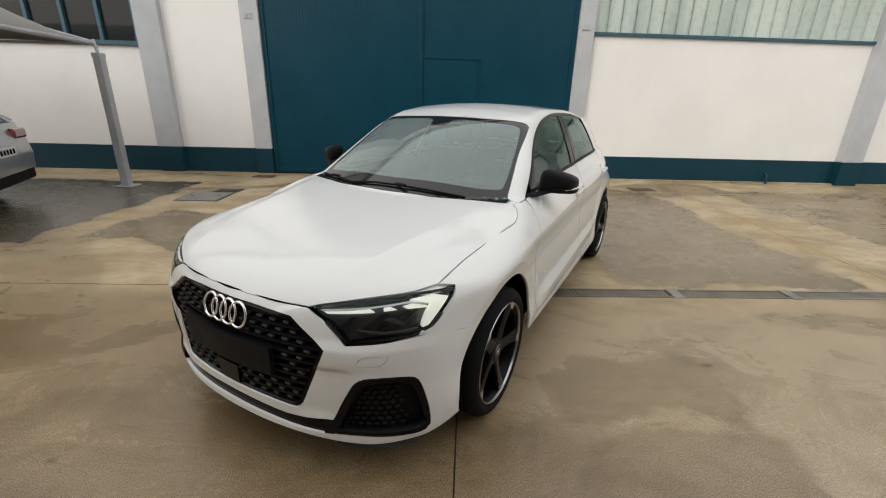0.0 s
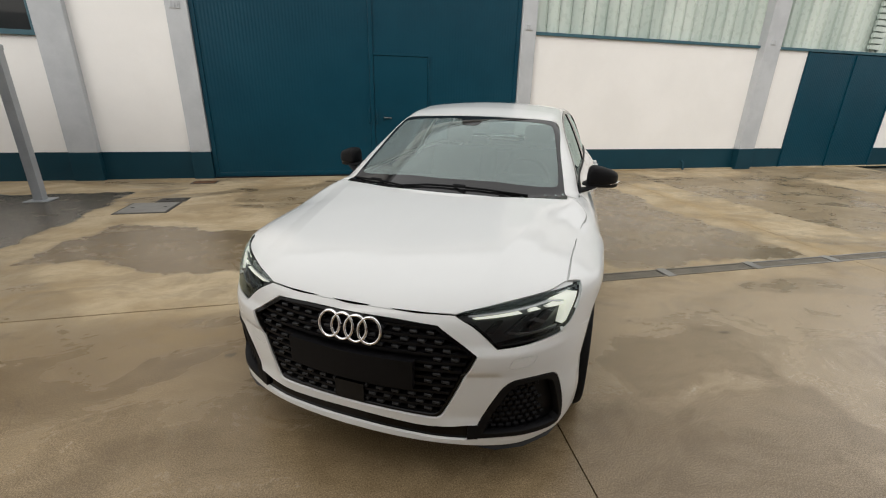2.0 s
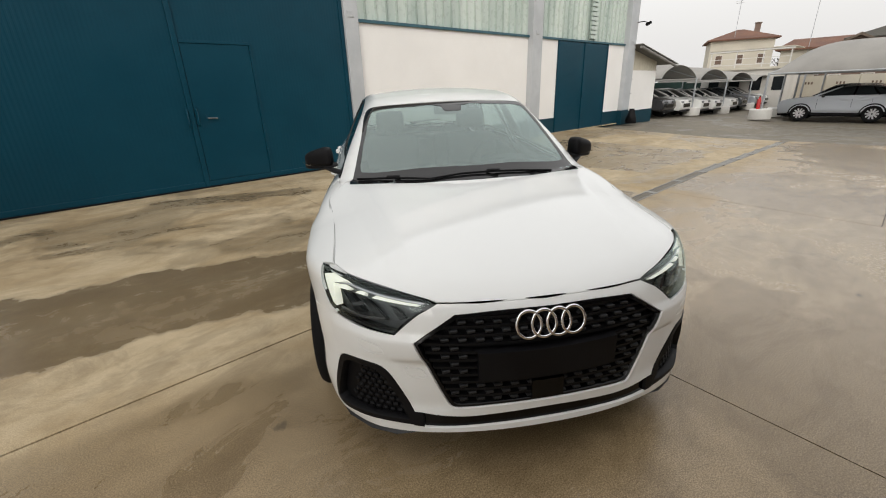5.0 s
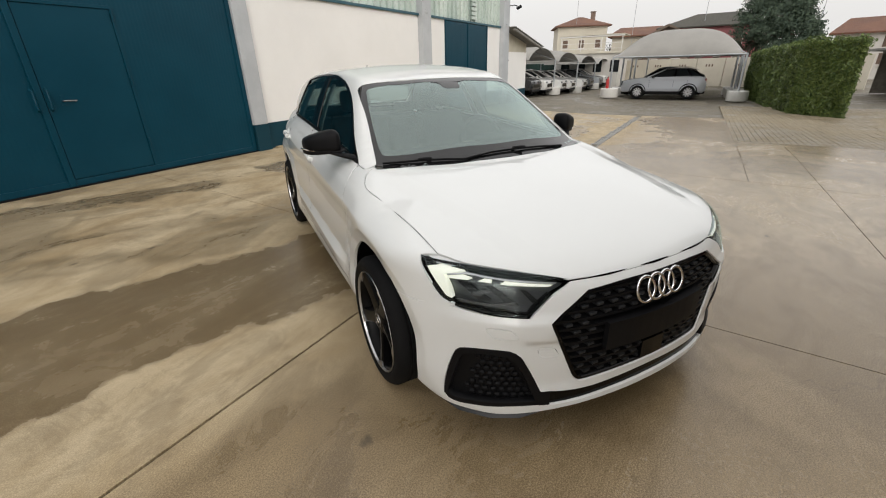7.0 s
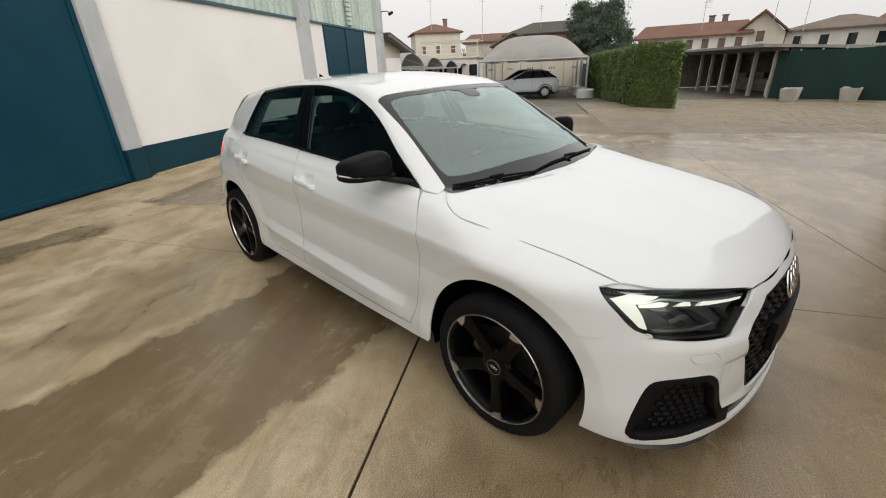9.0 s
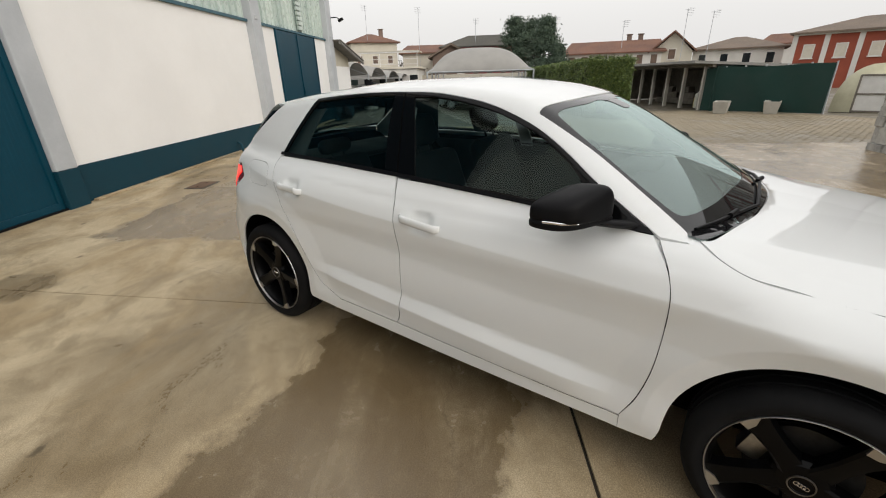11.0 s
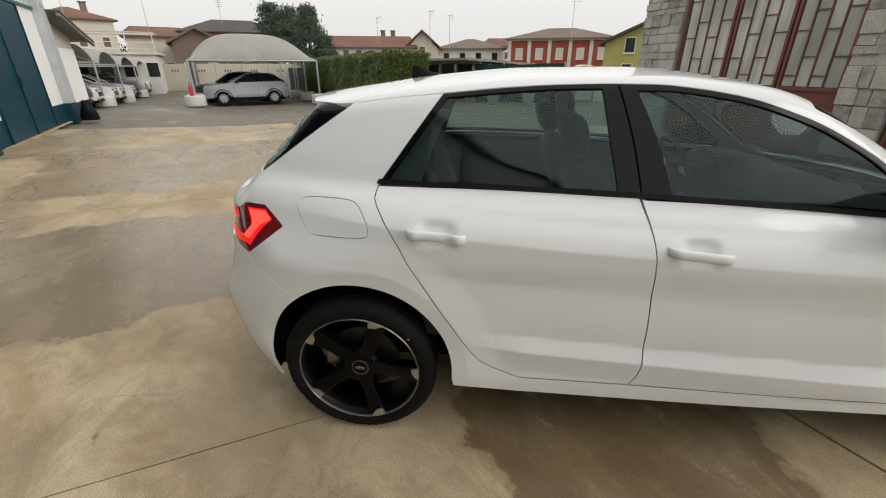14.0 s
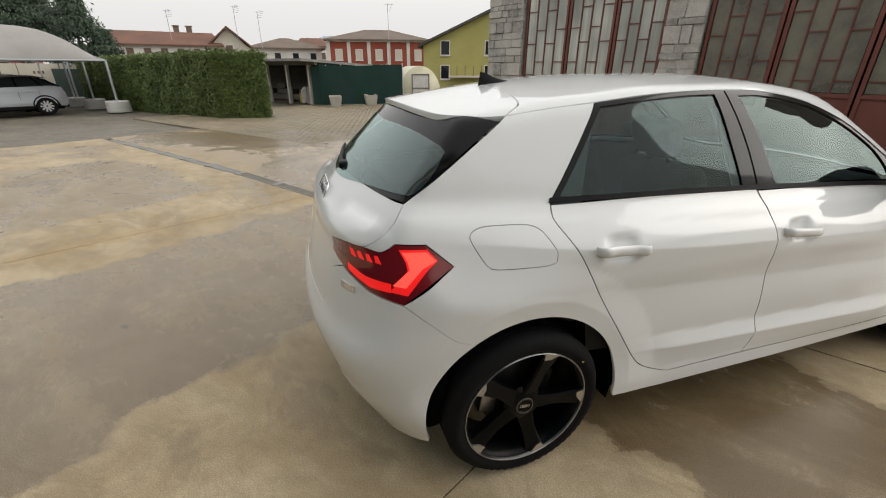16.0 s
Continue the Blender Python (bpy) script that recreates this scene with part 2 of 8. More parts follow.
def yard(u, w, z=0.0, turn=0.0):
    """The pose of a thing that stands at (u, w), turned from the warehouse's line."""
    return pose(BASE[0] + u * _c + w * _s, BASE[1] + u * _s - w * _c, z, 0, 0, YARD + turn)
def curve(*pts):
    """A smooth, shape-keeping curve through (t, v) pairs, as a function of arrays."""
    t = np.array([p[0] for p in pts], float)
    v = np.array([p[1] for p in pts], float)
    h, d = np.diff(t), np.diff(v) / np.diff(t)
    m = np.zeros(len(t))
    m[0], m[-1] = d[0], d[-1]
    same = d[:-1] * d[1:] > 0
    w1, w2 = 2 * h[1:] + h[:-1], h[1:] + 2 * h[:-1]
    with np.errstate(divide="ignore", invalid="ignore"):
        m[1:-1] = np.where(same, (w1 + w2) / (w1 / d[:-1] + w2 / d[1:]), 0.0)

    def f(q):
        q = np.asarray(q, float)
        i = np.clip(np.searchsorted(t, q) - 1, 0, len(h) - 1)
        s = (q - t[i]) / h[i]
        c = np.clip(s, 0, 1)
        a = (1 + 2 * c) * (1 - c) ** 2 * v[i] + c * (1 - c) ** 2 * h[i] * m[i] + c * c * (3 - 2 * c) * v[i + 1] + c * c * (c - 1) * h[i] * m[i + 1]
        return a + np.where(s < 0, s * h[i] * m[0], 0) + np.where(s > 1, (s - 1) * h[i] * m[-1], 0)

    return f


def step(a, b, q):
    s = np.clip((q - a) / (b - a), 0, 1)
    return s * s * (3 - 2 * s)


def soft_min(a, b, k):
    h = np.clip(0.5 + 0.5 * (b - a) / k, 0, 1)
    return b + (a - b) * h - k * h * (1 - h)


AXLE, TYRE, TREAD = 2.563, 0.315, 0.305
# The side's half width by height at the middle of the doors, and how it draws in along the car.
SIDE = curve((0.10, 0.80), (0.17, 0.850), (0.22, 0.870), (0.30, 0.875), (0.345, 0.871), (0.385, 0.865), (0.44, 0.860), (0.55, 0.862), (0.70, 0.858), (0.765, 0.861),
             (0.80, 0.858), (0.87, 0.848), (0.93, 0.816), (0.965, 0.780), (0.985, 0.762), (1.05, 0.733), (1.15, 0.683), (1.25, 0.627), (1.32, 0.580), (1.42, 0.52))
DRAW_LOW = curve((-1.0, -0.40), (-0.75, -0.26), (-0.60, -0.150), (-0.50, -0.083), (-0.35, -0.033), (-0.15, 0.002), (0.15, 0.004), (0.5, 0.0), (2.45, 0.0), (2.70, -0.006), (2.85, -0.026), (3.0, -0.064), (3.25, -0.18))
DRAW_TOP = curve((0.0, -0.03), (0.5, -0.012), (0.98, -0.02), (1.25, -0.008), (1.6, 0.0), (2.0, -0.004), (2.25, -0.016), (2.457, -0.04), (2.58, -0.056), (2.85, -0.10), (3.2, -0.2))
HOOD = curve((-0.85, 0.60), (-0.79, 0.665), (-0.76, 0.702), (-0.70, 0.742), (-0.60, 0.785), (-0.40, 0.838), (-0.10, 0.888), (0.20, 0.925), (0.45, 0.948), (0.80, 0.96), (2.2, 0.98), (2.6, 0.99), (3.05, 0.985), (3.2, 0.93))
ROOF = curve((0.6, 1.20), (0.9, 1.31), (1.15, 1.372), (1.5, 1.404), (1.9, 1.400), (2.3, 1.370), (2.6, 1.330), (2.8, 1.300), (3.1, 1.24))
NOSE = curve((0.0, -0.69), (0.10, -0.750), (0.16, -0.786), (0.20, -0.797), (0.28, -0.794), (0.40, -0.80), (0.52, -0.80), (0.60, -0.788), (0.68, -0.765), (0.72, -0.745), (0.80, -0.66), (0.95, -0.4))
TAIL = curve((0.0, 3.05), (0.12, 3.115), (0.22, 3.150), (0.38, 3.222), (0.55, 3.252), (0.66, 3.225), (0.76, 3.205), (0.88, 3.175), (0.95, 3.15), (1.02, 3.11), (1.15, 3.02), (1.4, 2.86))


def ridge(d, above, below, soft=0.005):
    """A slightly rounded fold, one high on its line."""
    return np.maximum(0.0, 1 - (np.sqrt(d * d + soft * soft) - soft) / np.where(d > 0, above, below))


SHOULDER = curve((-0.5, 0.745), (-0.27, 0.76), (0.3, 0.775), (0.72, 0.786), (1.17, 0.80), (1.54, 0.825), (1.79, 0.841), (2.17, 0.875), (2.8, 0.94))
BONNET_FOLD = curve((-0.8, 0.385), (-0.4, 0.47), (0.0, 0.555), (0.3, 0.615), (0.6, 0.65))
CREASE = curve((0.3, 0.355), (0.62, 0.372), (1.04, 0.392), (1.49, 0.415), (1.70, 0.426), (2.03, 0.444), (2.3, 0.462))


def body(x, y, z, whole=True):
    """Positive inside the car's outer skin."""
    x = np.abs(x)
    up = step(0.72, 0.95, z)
    zz = z - 0.043 * (y - 1.5) * up
    side = SIDE(zz) + DRAW_LOW(y) * (1 - up) + (DRAW_TOP(y) + 0.5 * np.minimum(DRAW_LOW(y), 0) * (y < 0.4)) * up
    side = side - 0.018 * np.exp(-(((y - 1.3) / 0.6) ** 2)) * step(0.5, 0.8, z) * (1 - step(0.9, 1.0, z))
    side = side + 0.005 * (np.exp(-(((y - 2.5) / 0.40) ** 2)) + np.exp(-(((y - 0.45) / 0.40) ** 2))) * np.exp(-(((z - 0.885) / 0.08) ** 2))
    side = side + 0.022 * ridge(z - SHOULDER(y), 0.085, 0.15, 0.002) * step(-0.5, -0.2, y) * (1 - step(2.45, 2.95, y))
    side = side + 0.025 * ridge(z - CREASE(y), 0.055, 0.090, 0.003) * step(0.45, 0.75, y) * (1 - step(1.9, 2.2, y))
    for y0, z0 in ((1.385, 0.842), (2.255, 0.884)):
        side = side - 0.019 * np.exp(-(((y - y0) / 0.058) ** 4) - ((z - z0) / 0.040) ** 4)
    for axle in (0.0, AXLE):
        r = np.hypot(y - axle, z - TYRE)
        side = side + (0.013 + 0.003 * (axle == 0)) * ridge(r - 0.428, 0.12, 0.13, 0.0015) * step(0.20, 0.42, z)
    hood = HOOD(y) - (0.028 * (x / 0.6) ** 2 + 0.035 * (x / 0.8) ** 6) * (1 - 0.8 * step(0.0, 0.5, y))
    hood = hood + 0.011 * ridge(x - BONNET_FOLD(y), 0.10, 0.45, 0.003) * step(-0.72, -0.45, y) * (1 - step(0.18, 0.40, y))
    screen = 0.955 + (y - 0.24 - 0.20 * (x / 0.65) ** 2) * 0.60 - 0.05 * (y - 0.3) ** 2
    roof = ROOF(y) - 0.035 * (x / 0.55) ** 2
    rear = 1.265 - (y - 2.815 + 0.10 * (x / 0.6) ** 2) * 0.95
    cabin = soft_min(screen, roof, 0.03)
    if whole:
        cabin = soft_min(cabin, rear, 0.02)
    top = np.maximum(hood, cabin)
    front = y - (NOSE(z) + 0.30 * x**2 + (0.36 + 0.16 * step(0.4, 0.65, z)) * x**6)
    front = front + 0.012 * ridge(z - 0.578, 0.030, 0.080, 0.004) * step(0.36, 0.48, x) * (1 - step(0.74, 0.84, x))
    front = front - 0.009 * step(0.506, 0.492, z) * step(0.27, 0.32, z) * step(0.33, 0.40, x) * (1 - step(0.53, 0.58, x))
    back = TAIL(z) - 0.15 * x**2 - (0.66 - 0.26 * np.exp(-(((z - 0.40) / 0.27) ** 4))) * x**6 + 0.011 * ridge(z - 0.535, 0.09, 0.12, 0.003) + 0.015 * ridge(z - 0.925, 0.11, 0.055, 0.003) * (1 - step(0.60, 0.74, x)) - y
    f = soft_min(side - x, top - z, 0.05)
    f = soft_min(f, front, 0.05)
    if not whole:
        return f
    return soft_min(f, back, 0.05)

# ---- the yard: ground, slabs, paving, drain ----
def wet(name, dark, light, pale, rough_dry=0.62, rough_wet=0.16, stain=1.0, grain=0.10, patches=(), foot=None):
    """Damp concrete: clouded colour, edged wet stains that shine, coarse sand and grit, odd dark flecks."""
    m = material(name, light, rough_dry)
    n = Nodes(m)
    p = n.mapping(n.place(), (1, 1, 0.2), -YARD)
    big = n.noise(n.mapping(p, (0.30, 0.42, 1)), 1.0, 6, 0.55, 0.7)
    mid = n.noise(n.mapping(p, (0.9, 1.5, 1), 0, (3, 7, 0)), 1.0, 8, 0.64, 0.5)
    cloud = n.noise(p, 5.0, 7, 0.68, 0.6)
    blot = n.noise(n.mapping(p, (1.3, 2.0, 1), 12, (1, 4, 0)), 1.0, 9, 0.70, 1.1)
    scuff = n.noise(n.mapping(p, (2.4, 3.4, 1), -20, (6, 2, 0)), 1.0, 9, 0.74, 0.7)
    fine = n.noise(p, 38.0, 5, 0.65)
    grit = n.noise(p, 150.0, 3, 0.6)
    sand = n.noise(p, 230.0, 2, 0.5)
    streaks = n.noise(n.mapping(p, (0.6, 2.4, 1), 8), 1.0, 6, 0.6, 0.5)
    sep = n.nodes.new("ShaderNodeSeparateXYZ")
    n.put(p, sep.inputs[0])
    straight = n.math("SUBTRACT", 6.4, sep.outputs["Y"])
    w = n.math("ADD", straight, n.math("MULTIPLY", n.math("SUBTRACT", mid, 0.5), 0.8))
    shift = n.nodes.new("ShaderNodeTexNoise")
    n.put(n.place(), shift.inputs["Vector"])
    shift.inputs["Scale"].default_value, shift.inputs["Detail"].default_value, shift.inputs["Roughness"].default_value = 1.1, 9, 0.62
    warp = n.nodes.new("ShaderNodeVectorMath")
    warp.operation = "MULTIPLY_ADD"
    n.put(shift.outputs["Color"], warp.inputs[0])
    warp.inputs[1].default_value = (1.0, 1.0, 0)
    back = n.nodes.new("ShaderNodeVectorMath")
    back.operation = "SUBTRACT"
    n.put(n.place(), back.inputs[0])
    back.inputs[1].default_value = (0.5, 0.5, 0)
    n.put(back.outputs[0], warp.inputs[2])
    warped = warp.outputs[0]
    grey = 0.0
    wetness = n.math("MULTIPLY", n.span(big, 0.50, 0.56, 0.0, 0.45), n.span(mid, 0.30, 0.46, 0.35, 1.0))
    for x, y, turn, far, wide, much in patches:
        m2 = n.nodes.new("ShaderNodeMapping")
        m2.vector_type = "TEXTURE"
        n.put(warped, m2.inputs[0])
        m2.inputs[1].default_value, m2.inputs[2].default_value = (x, y, 0), (0, 0, radians(turn))
        ax = n.nodes.new("ShaderNodeSeparateXYZ")
        n.put(m2.outputs[0], ax.inputs[0])
        one = n.math("MULTIPLY", n.span(n.math("ABSOLUTE", ax.outputs["X"]), far - 0.09, far, 1.0, 0.0), n.span(n.math("ABSOLUTE", ax.outputs["Y"]), wide - 0.08, wide, 1.0, 0.0))
        wetness = n.math("MAXIMUM", wetness, n.math("MULTIPLY", n.math("MULTIPLY", one, min(1.0, much)), n.span(n.math("ADD", n.math("MULTIPLY", streaks, 0.6), n.math("MULTIPLY", cloud, 0.4)), 0.34, 0.58, 0.62, 1.0)))
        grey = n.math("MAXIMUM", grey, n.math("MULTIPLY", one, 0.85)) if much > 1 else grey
    base = n.mix(n.span(mid, 0.34, 0.66), light, pale)
    base = n.mix(n.span(cloud, 0.30, 0.70, 0.30, 0.0), base, n.mix(0.5, light, dark))
    if foot:
        past = n.span(w, 5.3, 6.2)
        base = n.mix(n.math("MULTIPLY", past, 0.92), base, n.mix(n.math("ADD", n.math("MULTIPLY", n.span(mid, 0.3, 0.7), 0.5), n.math("MULTIPLY", n.span(big, 0.35, 0.62), 0.5)), foot[1], foot[0]))
        # Paler with growing u: the wet sky sheen there is put into the colour.
        base = n.mix(n.math("MULTIPLY", past, n.span(n.math("ADD", sep.outputs["X"], n.math("MULTIPLY", mid, 1.5)), 0.6, 3.0, 0.0, 0.72)), base, (0.47, 0.385, 0.275))
        # Rusty moss along the far cross joint.
        off = n.math("ABSOLUTE", n.math("ADD", n.math("SUBTRACT", sep.outputs["X"], n.math("SUBTRACT", 5.0, n.math("MULTIPLY", straight, 0.10))), n.math("MULTIPLY", n.math("SUBTRACT", blot, 0.5), 0.7)))
        base = n.mix(n.math("MULTIPLY", n.span(off, 0.03, 0.26, 0.55, 0.0), n.span(straight, 5.4, 5.5, 1.0, 0.2)), base, (0.43, 0.315, 0.165))
    # Blotches and scuffs with ragged edges.
    base = n.mix(n.span(blot, 0.49, 0.60, 0.0, 0.42), base, n.mix(0.25, dark, base))
    base = n.mix(n.span(blot, 0.30, 0.43, 0.34, 0.0), base, n.mix(0.3, pale, base))
    base = n.mix(n.math("MULTIPLY", wetness, stain), base, dark)
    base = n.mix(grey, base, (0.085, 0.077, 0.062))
    base = n.mix(n.span(scuff, 0.36, 0.52, 0.42, 0.0), base, n.mix(0.45, dark, base))
    base = n.mix(n.span(scuff, 0.56, 0.70, 0.0, 0.30), base, n.mix(0.5, pale, base))
    near_part = n.span(w, 5.2, 5.8, 0.55, 1.0) if foot else 0.8
    base = n.mix(near_part, base, n.mix(1.0, base, n.mix(n.span(grit, 0.34, 0.66), (0.74, 0.72, 0.69), (1.19, 1.18, 1.17)), "MULTIPLY"))
    base = n.mix(near_part, base, n.mix(1.0, base, n.mix(n.span(sand, 0.32, 0.68), (0.74, 0.73, 0.70), (1.22, 1.21, 1.20)), "MULTIPLY"))
    base = n.mix(n.math("MULTIPLY", n.span(fine, 0.62, 0.76, 0.0, 0.5), near_part), base, n.mix(0.4, dark, base))
    cracks = n.cells(n.mapping(warped, (0.35, 0.35, 0)), 1.0, "DISTANCE_TO_EDGE")
    base = n.mix(n.math("MULTIPLY", n.span(cracks, 0.0010, 0.0030, 0.25, 0.0), n.span(mid, 0.45, 0.6)), base, (0.06, 0.045, 0.03))
    spots = n.cells(n.mapping(p, (1, 1.7, 1), 20), 1.5)
    spots = n.math("ADD", spots, n.math("MULTIPLY", n.math("SUBTRACT", cloud, 0.5), 0.24))
    base = n.mix(n.span(spots, 0.015, 0.070, 0.65, 0.0), base, (0.055, 0.042, 0.028))
    film = n.math("ADD", n.math("ADD", wetness, n.span(blot, 0.45, 0.60, 0.0, 0.35)), n.span(w, 5.3, 7.0, 0.0, 0.8 if foot else 0.0))
    n.set(Base_Color=base, Roughness=n.math("ADD", n.span(film, 0.0, 1.0, rough_dry, rough_wet), n.math("MULTIPLY", fine, grain)))
    n.bump(n.math("ADD", n.math("MULTIPLY", fine, 0.4), grit), 0.30, 0.003)
    return m


def stain(u, w, turn, far, wide, much):
    p = yard(u, w).translation
    return (p.x, p.y, YARD + turn, far, wide, much)


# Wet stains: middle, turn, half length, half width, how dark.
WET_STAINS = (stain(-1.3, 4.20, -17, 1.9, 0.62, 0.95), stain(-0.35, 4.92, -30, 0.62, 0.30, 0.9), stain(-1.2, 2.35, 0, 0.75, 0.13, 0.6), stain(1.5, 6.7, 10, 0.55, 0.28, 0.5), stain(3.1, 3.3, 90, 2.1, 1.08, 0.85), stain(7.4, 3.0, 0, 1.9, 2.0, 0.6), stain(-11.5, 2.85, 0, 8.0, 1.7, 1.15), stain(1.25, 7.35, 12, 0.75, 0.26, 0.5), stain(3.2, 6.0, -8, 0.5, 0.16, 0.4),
              stain(-2.6, 1.5, 25, 1.0, 0.22, 0.6), stain(0.2, 1.2, -20, 1.1, 0.25, 0.75), stain(10.5, 7.0, 10, 1.4, 0.6, 0.6), stain(3.0, 10.8, 15, 1.6, 0.5, 0.6))
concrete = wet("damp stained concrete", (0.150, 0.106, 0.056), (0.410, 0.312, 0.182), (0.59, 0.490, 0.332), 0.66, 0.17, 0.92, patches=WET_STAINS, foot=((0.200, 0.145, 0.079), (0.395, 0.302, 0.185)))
asphalt = wet("damp grey asphalt", (0.10, 0.088, 0.067), (0.17, 0.151, 0.117), (0.225, 0.200, 0.154), 0.7, 0.3, 0.8)
joint_dirt = varied("dark joint dirt", (0.018, 0.014, 0.009), (0.040, 0.031, 0.020), 0.9, 0, 9, 80)
paver = wet("mossy concrete paver", (0.16, 0.13, 0.085), (0.27, 0.225, 0.15), (0.33, 0.28, 0.20), 0.7, 0.35, 0.7)
galvan = varied("galvanised steel", (0.20, 0.195, 0.18), (0.36, 0.35, 0.325), 0.5, 0.45, 5, 60)
silted = varied("silted galvanised steel", (0.13, 0.115, 0.09), (0.25, 0.22, 0.175), 0.6, 0.2, 6, 70)
iron = varied("dark cast iron", (0.04, 0.038, 0.035), (0.09, 0.085, 0.078), 0.5, 0.6, 9, 120, 0.4)


def sheet(name, rows, mat, parent=None, label="", drop=0.0, thick=0.0):
    """A grid of (u, w) places laid on the ground's slope, with turned-down rims where thick."""
    verts, faces = [], []
    count = len(rows[0])
    for row in rows:
        for u, w in row:
            p = yard(u, w).translation
            verts.append((p.x, p.y, ground_z(u, w) - drop))
    for i in range(len(rows) - 1):
        for j in range(count - 1):
            a = i * count + j
            faces.append((a, a + 1, a + count + 1, a + count))
    if thick:
        rim = [j for j in range(count)] + [i * count + count - 1 for i in range(1, len(rows))]
        rim += [(len(rows) - 1) * count + j for j in range(count - 2, -1, -1)] + [i * count for i in range(len(rows) - 2, 0, -1)]
        low = len(verts)
        verts += [(verts[i][0], verts[i][1], verts[i][2] - thick) for i in rim]
        for k in range(len(rim)):
            j = (k + 1) % len(rim)
            faces.append((rim[j], rim[k], low + k, low + j))
    area = sum((verts[f[1]][0] - verts[f[0]][0]) * (verts[f[2]][1] - verts[f[0]][1]) - (verts[f[2]][0] - verts[f[0]][0]) * (verts[f[1]][1] - verts[f[0]][1]) for f in faces[:1])
    if area < 0:
        faces = [f[::-1] for f in faces]
    return link_mesh(name, verts, faces, mat, parent, label)


spread = [-900, -200, -60, -20, -8, 0, 1, 2, 3, 4, 6, 8, 12, 16, 20, 26, 32, 40, 60, 120, 300, 900]
ground = sheet("ground", [[(u, w) for u in spread] for w in spread], asphalt, drop=0.055)
tagged(ground, "damp grey asphalt ground reaching out past the yard", "ground", kind="structure")
pavement = empty("pavement", Matrix(), "stained damp concrete yard slabs with dark joints", "pavement", kind="structure")


def seam(k, w):
    """The slanting cross joints of the slabs: u at the distance w."""
    return (-18.0, 1.13 - 0.09 * w, 5.0 - 0.10 * w, 12.75 - 0.03 * w)[k]


def paving_edge(w):
    return 7.72 - 0.09 * (w - 7.75)


GAP = 0.0034


def slab(left, right, a, b):
    """One cast slab between two cross joints and two long ones."""
    steps = [a + GAP + (b - a - 2 * GAP) * i / 8 for i in range(9)]
    rows = [[(left(w) + GAP + (right(w) - left(w) - 2 * GAP) * i / 12, w) for i in range(13)] for w in steps]
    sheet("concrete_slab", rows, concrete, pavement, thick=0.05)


for k in range(2):
    for a, b in ((0.0, 5.458), (5.466 if k == 0 else 5.602, 8.46), (8.46, 13.4), (13.4, 24.0)):
        slab(lambda w: seam(k, w), lambda w: seam(k + 1, w), a, b)
slab(lambda w: seam(2, w), lambda w: seam(3, w), 0.0, 5.458)
slab(lambda w: seam(2, w), lambda w: 12.6, 5.602, 7.75)
for a, b in ((7.75, 8.46), (8.46, 13.4), (13.4, 24.0)):
    slab(lambda w: seam(2, w), lambda w: paving_edge(w) + 0.03, a, b)
joint_bed = sheet("joint_bed", [[(-18 + i * 0.676, w * 0.5) for i in range(46)] for w in range(49)], joint_dirt, pavement, drop=0.011)

# Herringbone block paving beside the hedge.
paving = empty("block_paving", Matrix(), "worn mossy block paving beside the clipped hedge", "paving", kind="structure")
block_mesh = {}


def block_data(key):
    if key not in block_mesh:
        bm = box(-0.098, 0.098, -0.047, 0.047, -0.04, 0.0, 0.006, segments=1)
        me = bpy.data.meshes.new("paving_block")
        bm.to_mesh(me)
        bm.free()
        me.materials.append(paver)
        block_mesh[key] = me
    return block_mesh[key]


def drain_channel():
    thing = empty("drain_channel", Matrix(), "long slotted steel drain channel set in the concrete", "drain")
    for k in range(11):
        u0 = 1.40 + 0.96 * k if k else 0.63
        u1 = 1.40 + 0.96 * (k + 1) - 0.02
        z = ground_z((u0 + u1) / 2, 5.5)
        m = yard(0, 5.53, z)
        bm = bmesh.new()
        for w0, w1 in ((-0.072, -0.054), (0.054, 0.072)):
            add_box(bm, u0, u1, w0, w1, -0.03, 0.006, 0.002, segments=1)
        for u in (u0 + 0.01, u1 - 0.01):
            add_box(bm, u - 0.012, u + 0.012, -0.054, 0.054, -0.03, 0.005)
        bmesh.ops.transform(bm, matrix=m, verts=bm.verts)
        seg = part("grate_frame", bm, galvan if k > 1 else silted, thing)
        bm = bmesh.new()
        count = int((u1 - u0 - 0.05) / 0.032)
        for i in range(count):
            u = u0 + 0.035 + 0.032 * i
            add_box(bm, u - 0.013, u + 0.013, -0.050, 0.046, -0.02, 0.003)
        bmesh.ops.transform(bm, matrix=m, verts=bm.verts)
        part("grate_slats", bm, galvan if k > 4 else silted, seg)
        part("joint_clip", box(u1 - 0.035, u1 + 0.055, -0.085, 0.085, -0.03, 0.008, 0.004, m), galvan, seg, "pale steel joint piece")


drain_channel()


def skin(origin, way, reach, whole=True, rounds=22):
    """Where rays that start inside leave the car's skin: distances along them."""
    s = np.linspace(reach, 0.02, 70)
    pts = origin[:, None, :] + s[None, :, None] * way[:, None, :]
    f = body(pts[..., 0], pts[..., 1], pts[..., 2], whole)
    first = np.argmax(f > 0, axis=1)
    first = np.where(f[np.arange(len(f)), first] > 0, np.maximum(first, 1), 1)
    low, high = s[first], s[first - 1]
    for _ in range(rounds):
        mid = (low + high) / 2
        p = origin + mid[:, None] * way
        inside = body(p[:, 0], p[:, 1], p[:, 2], whole) > 0
        low, high = np.where(inside, mid, low), np.where(inside, high, mid)
    return (low + high) / 2


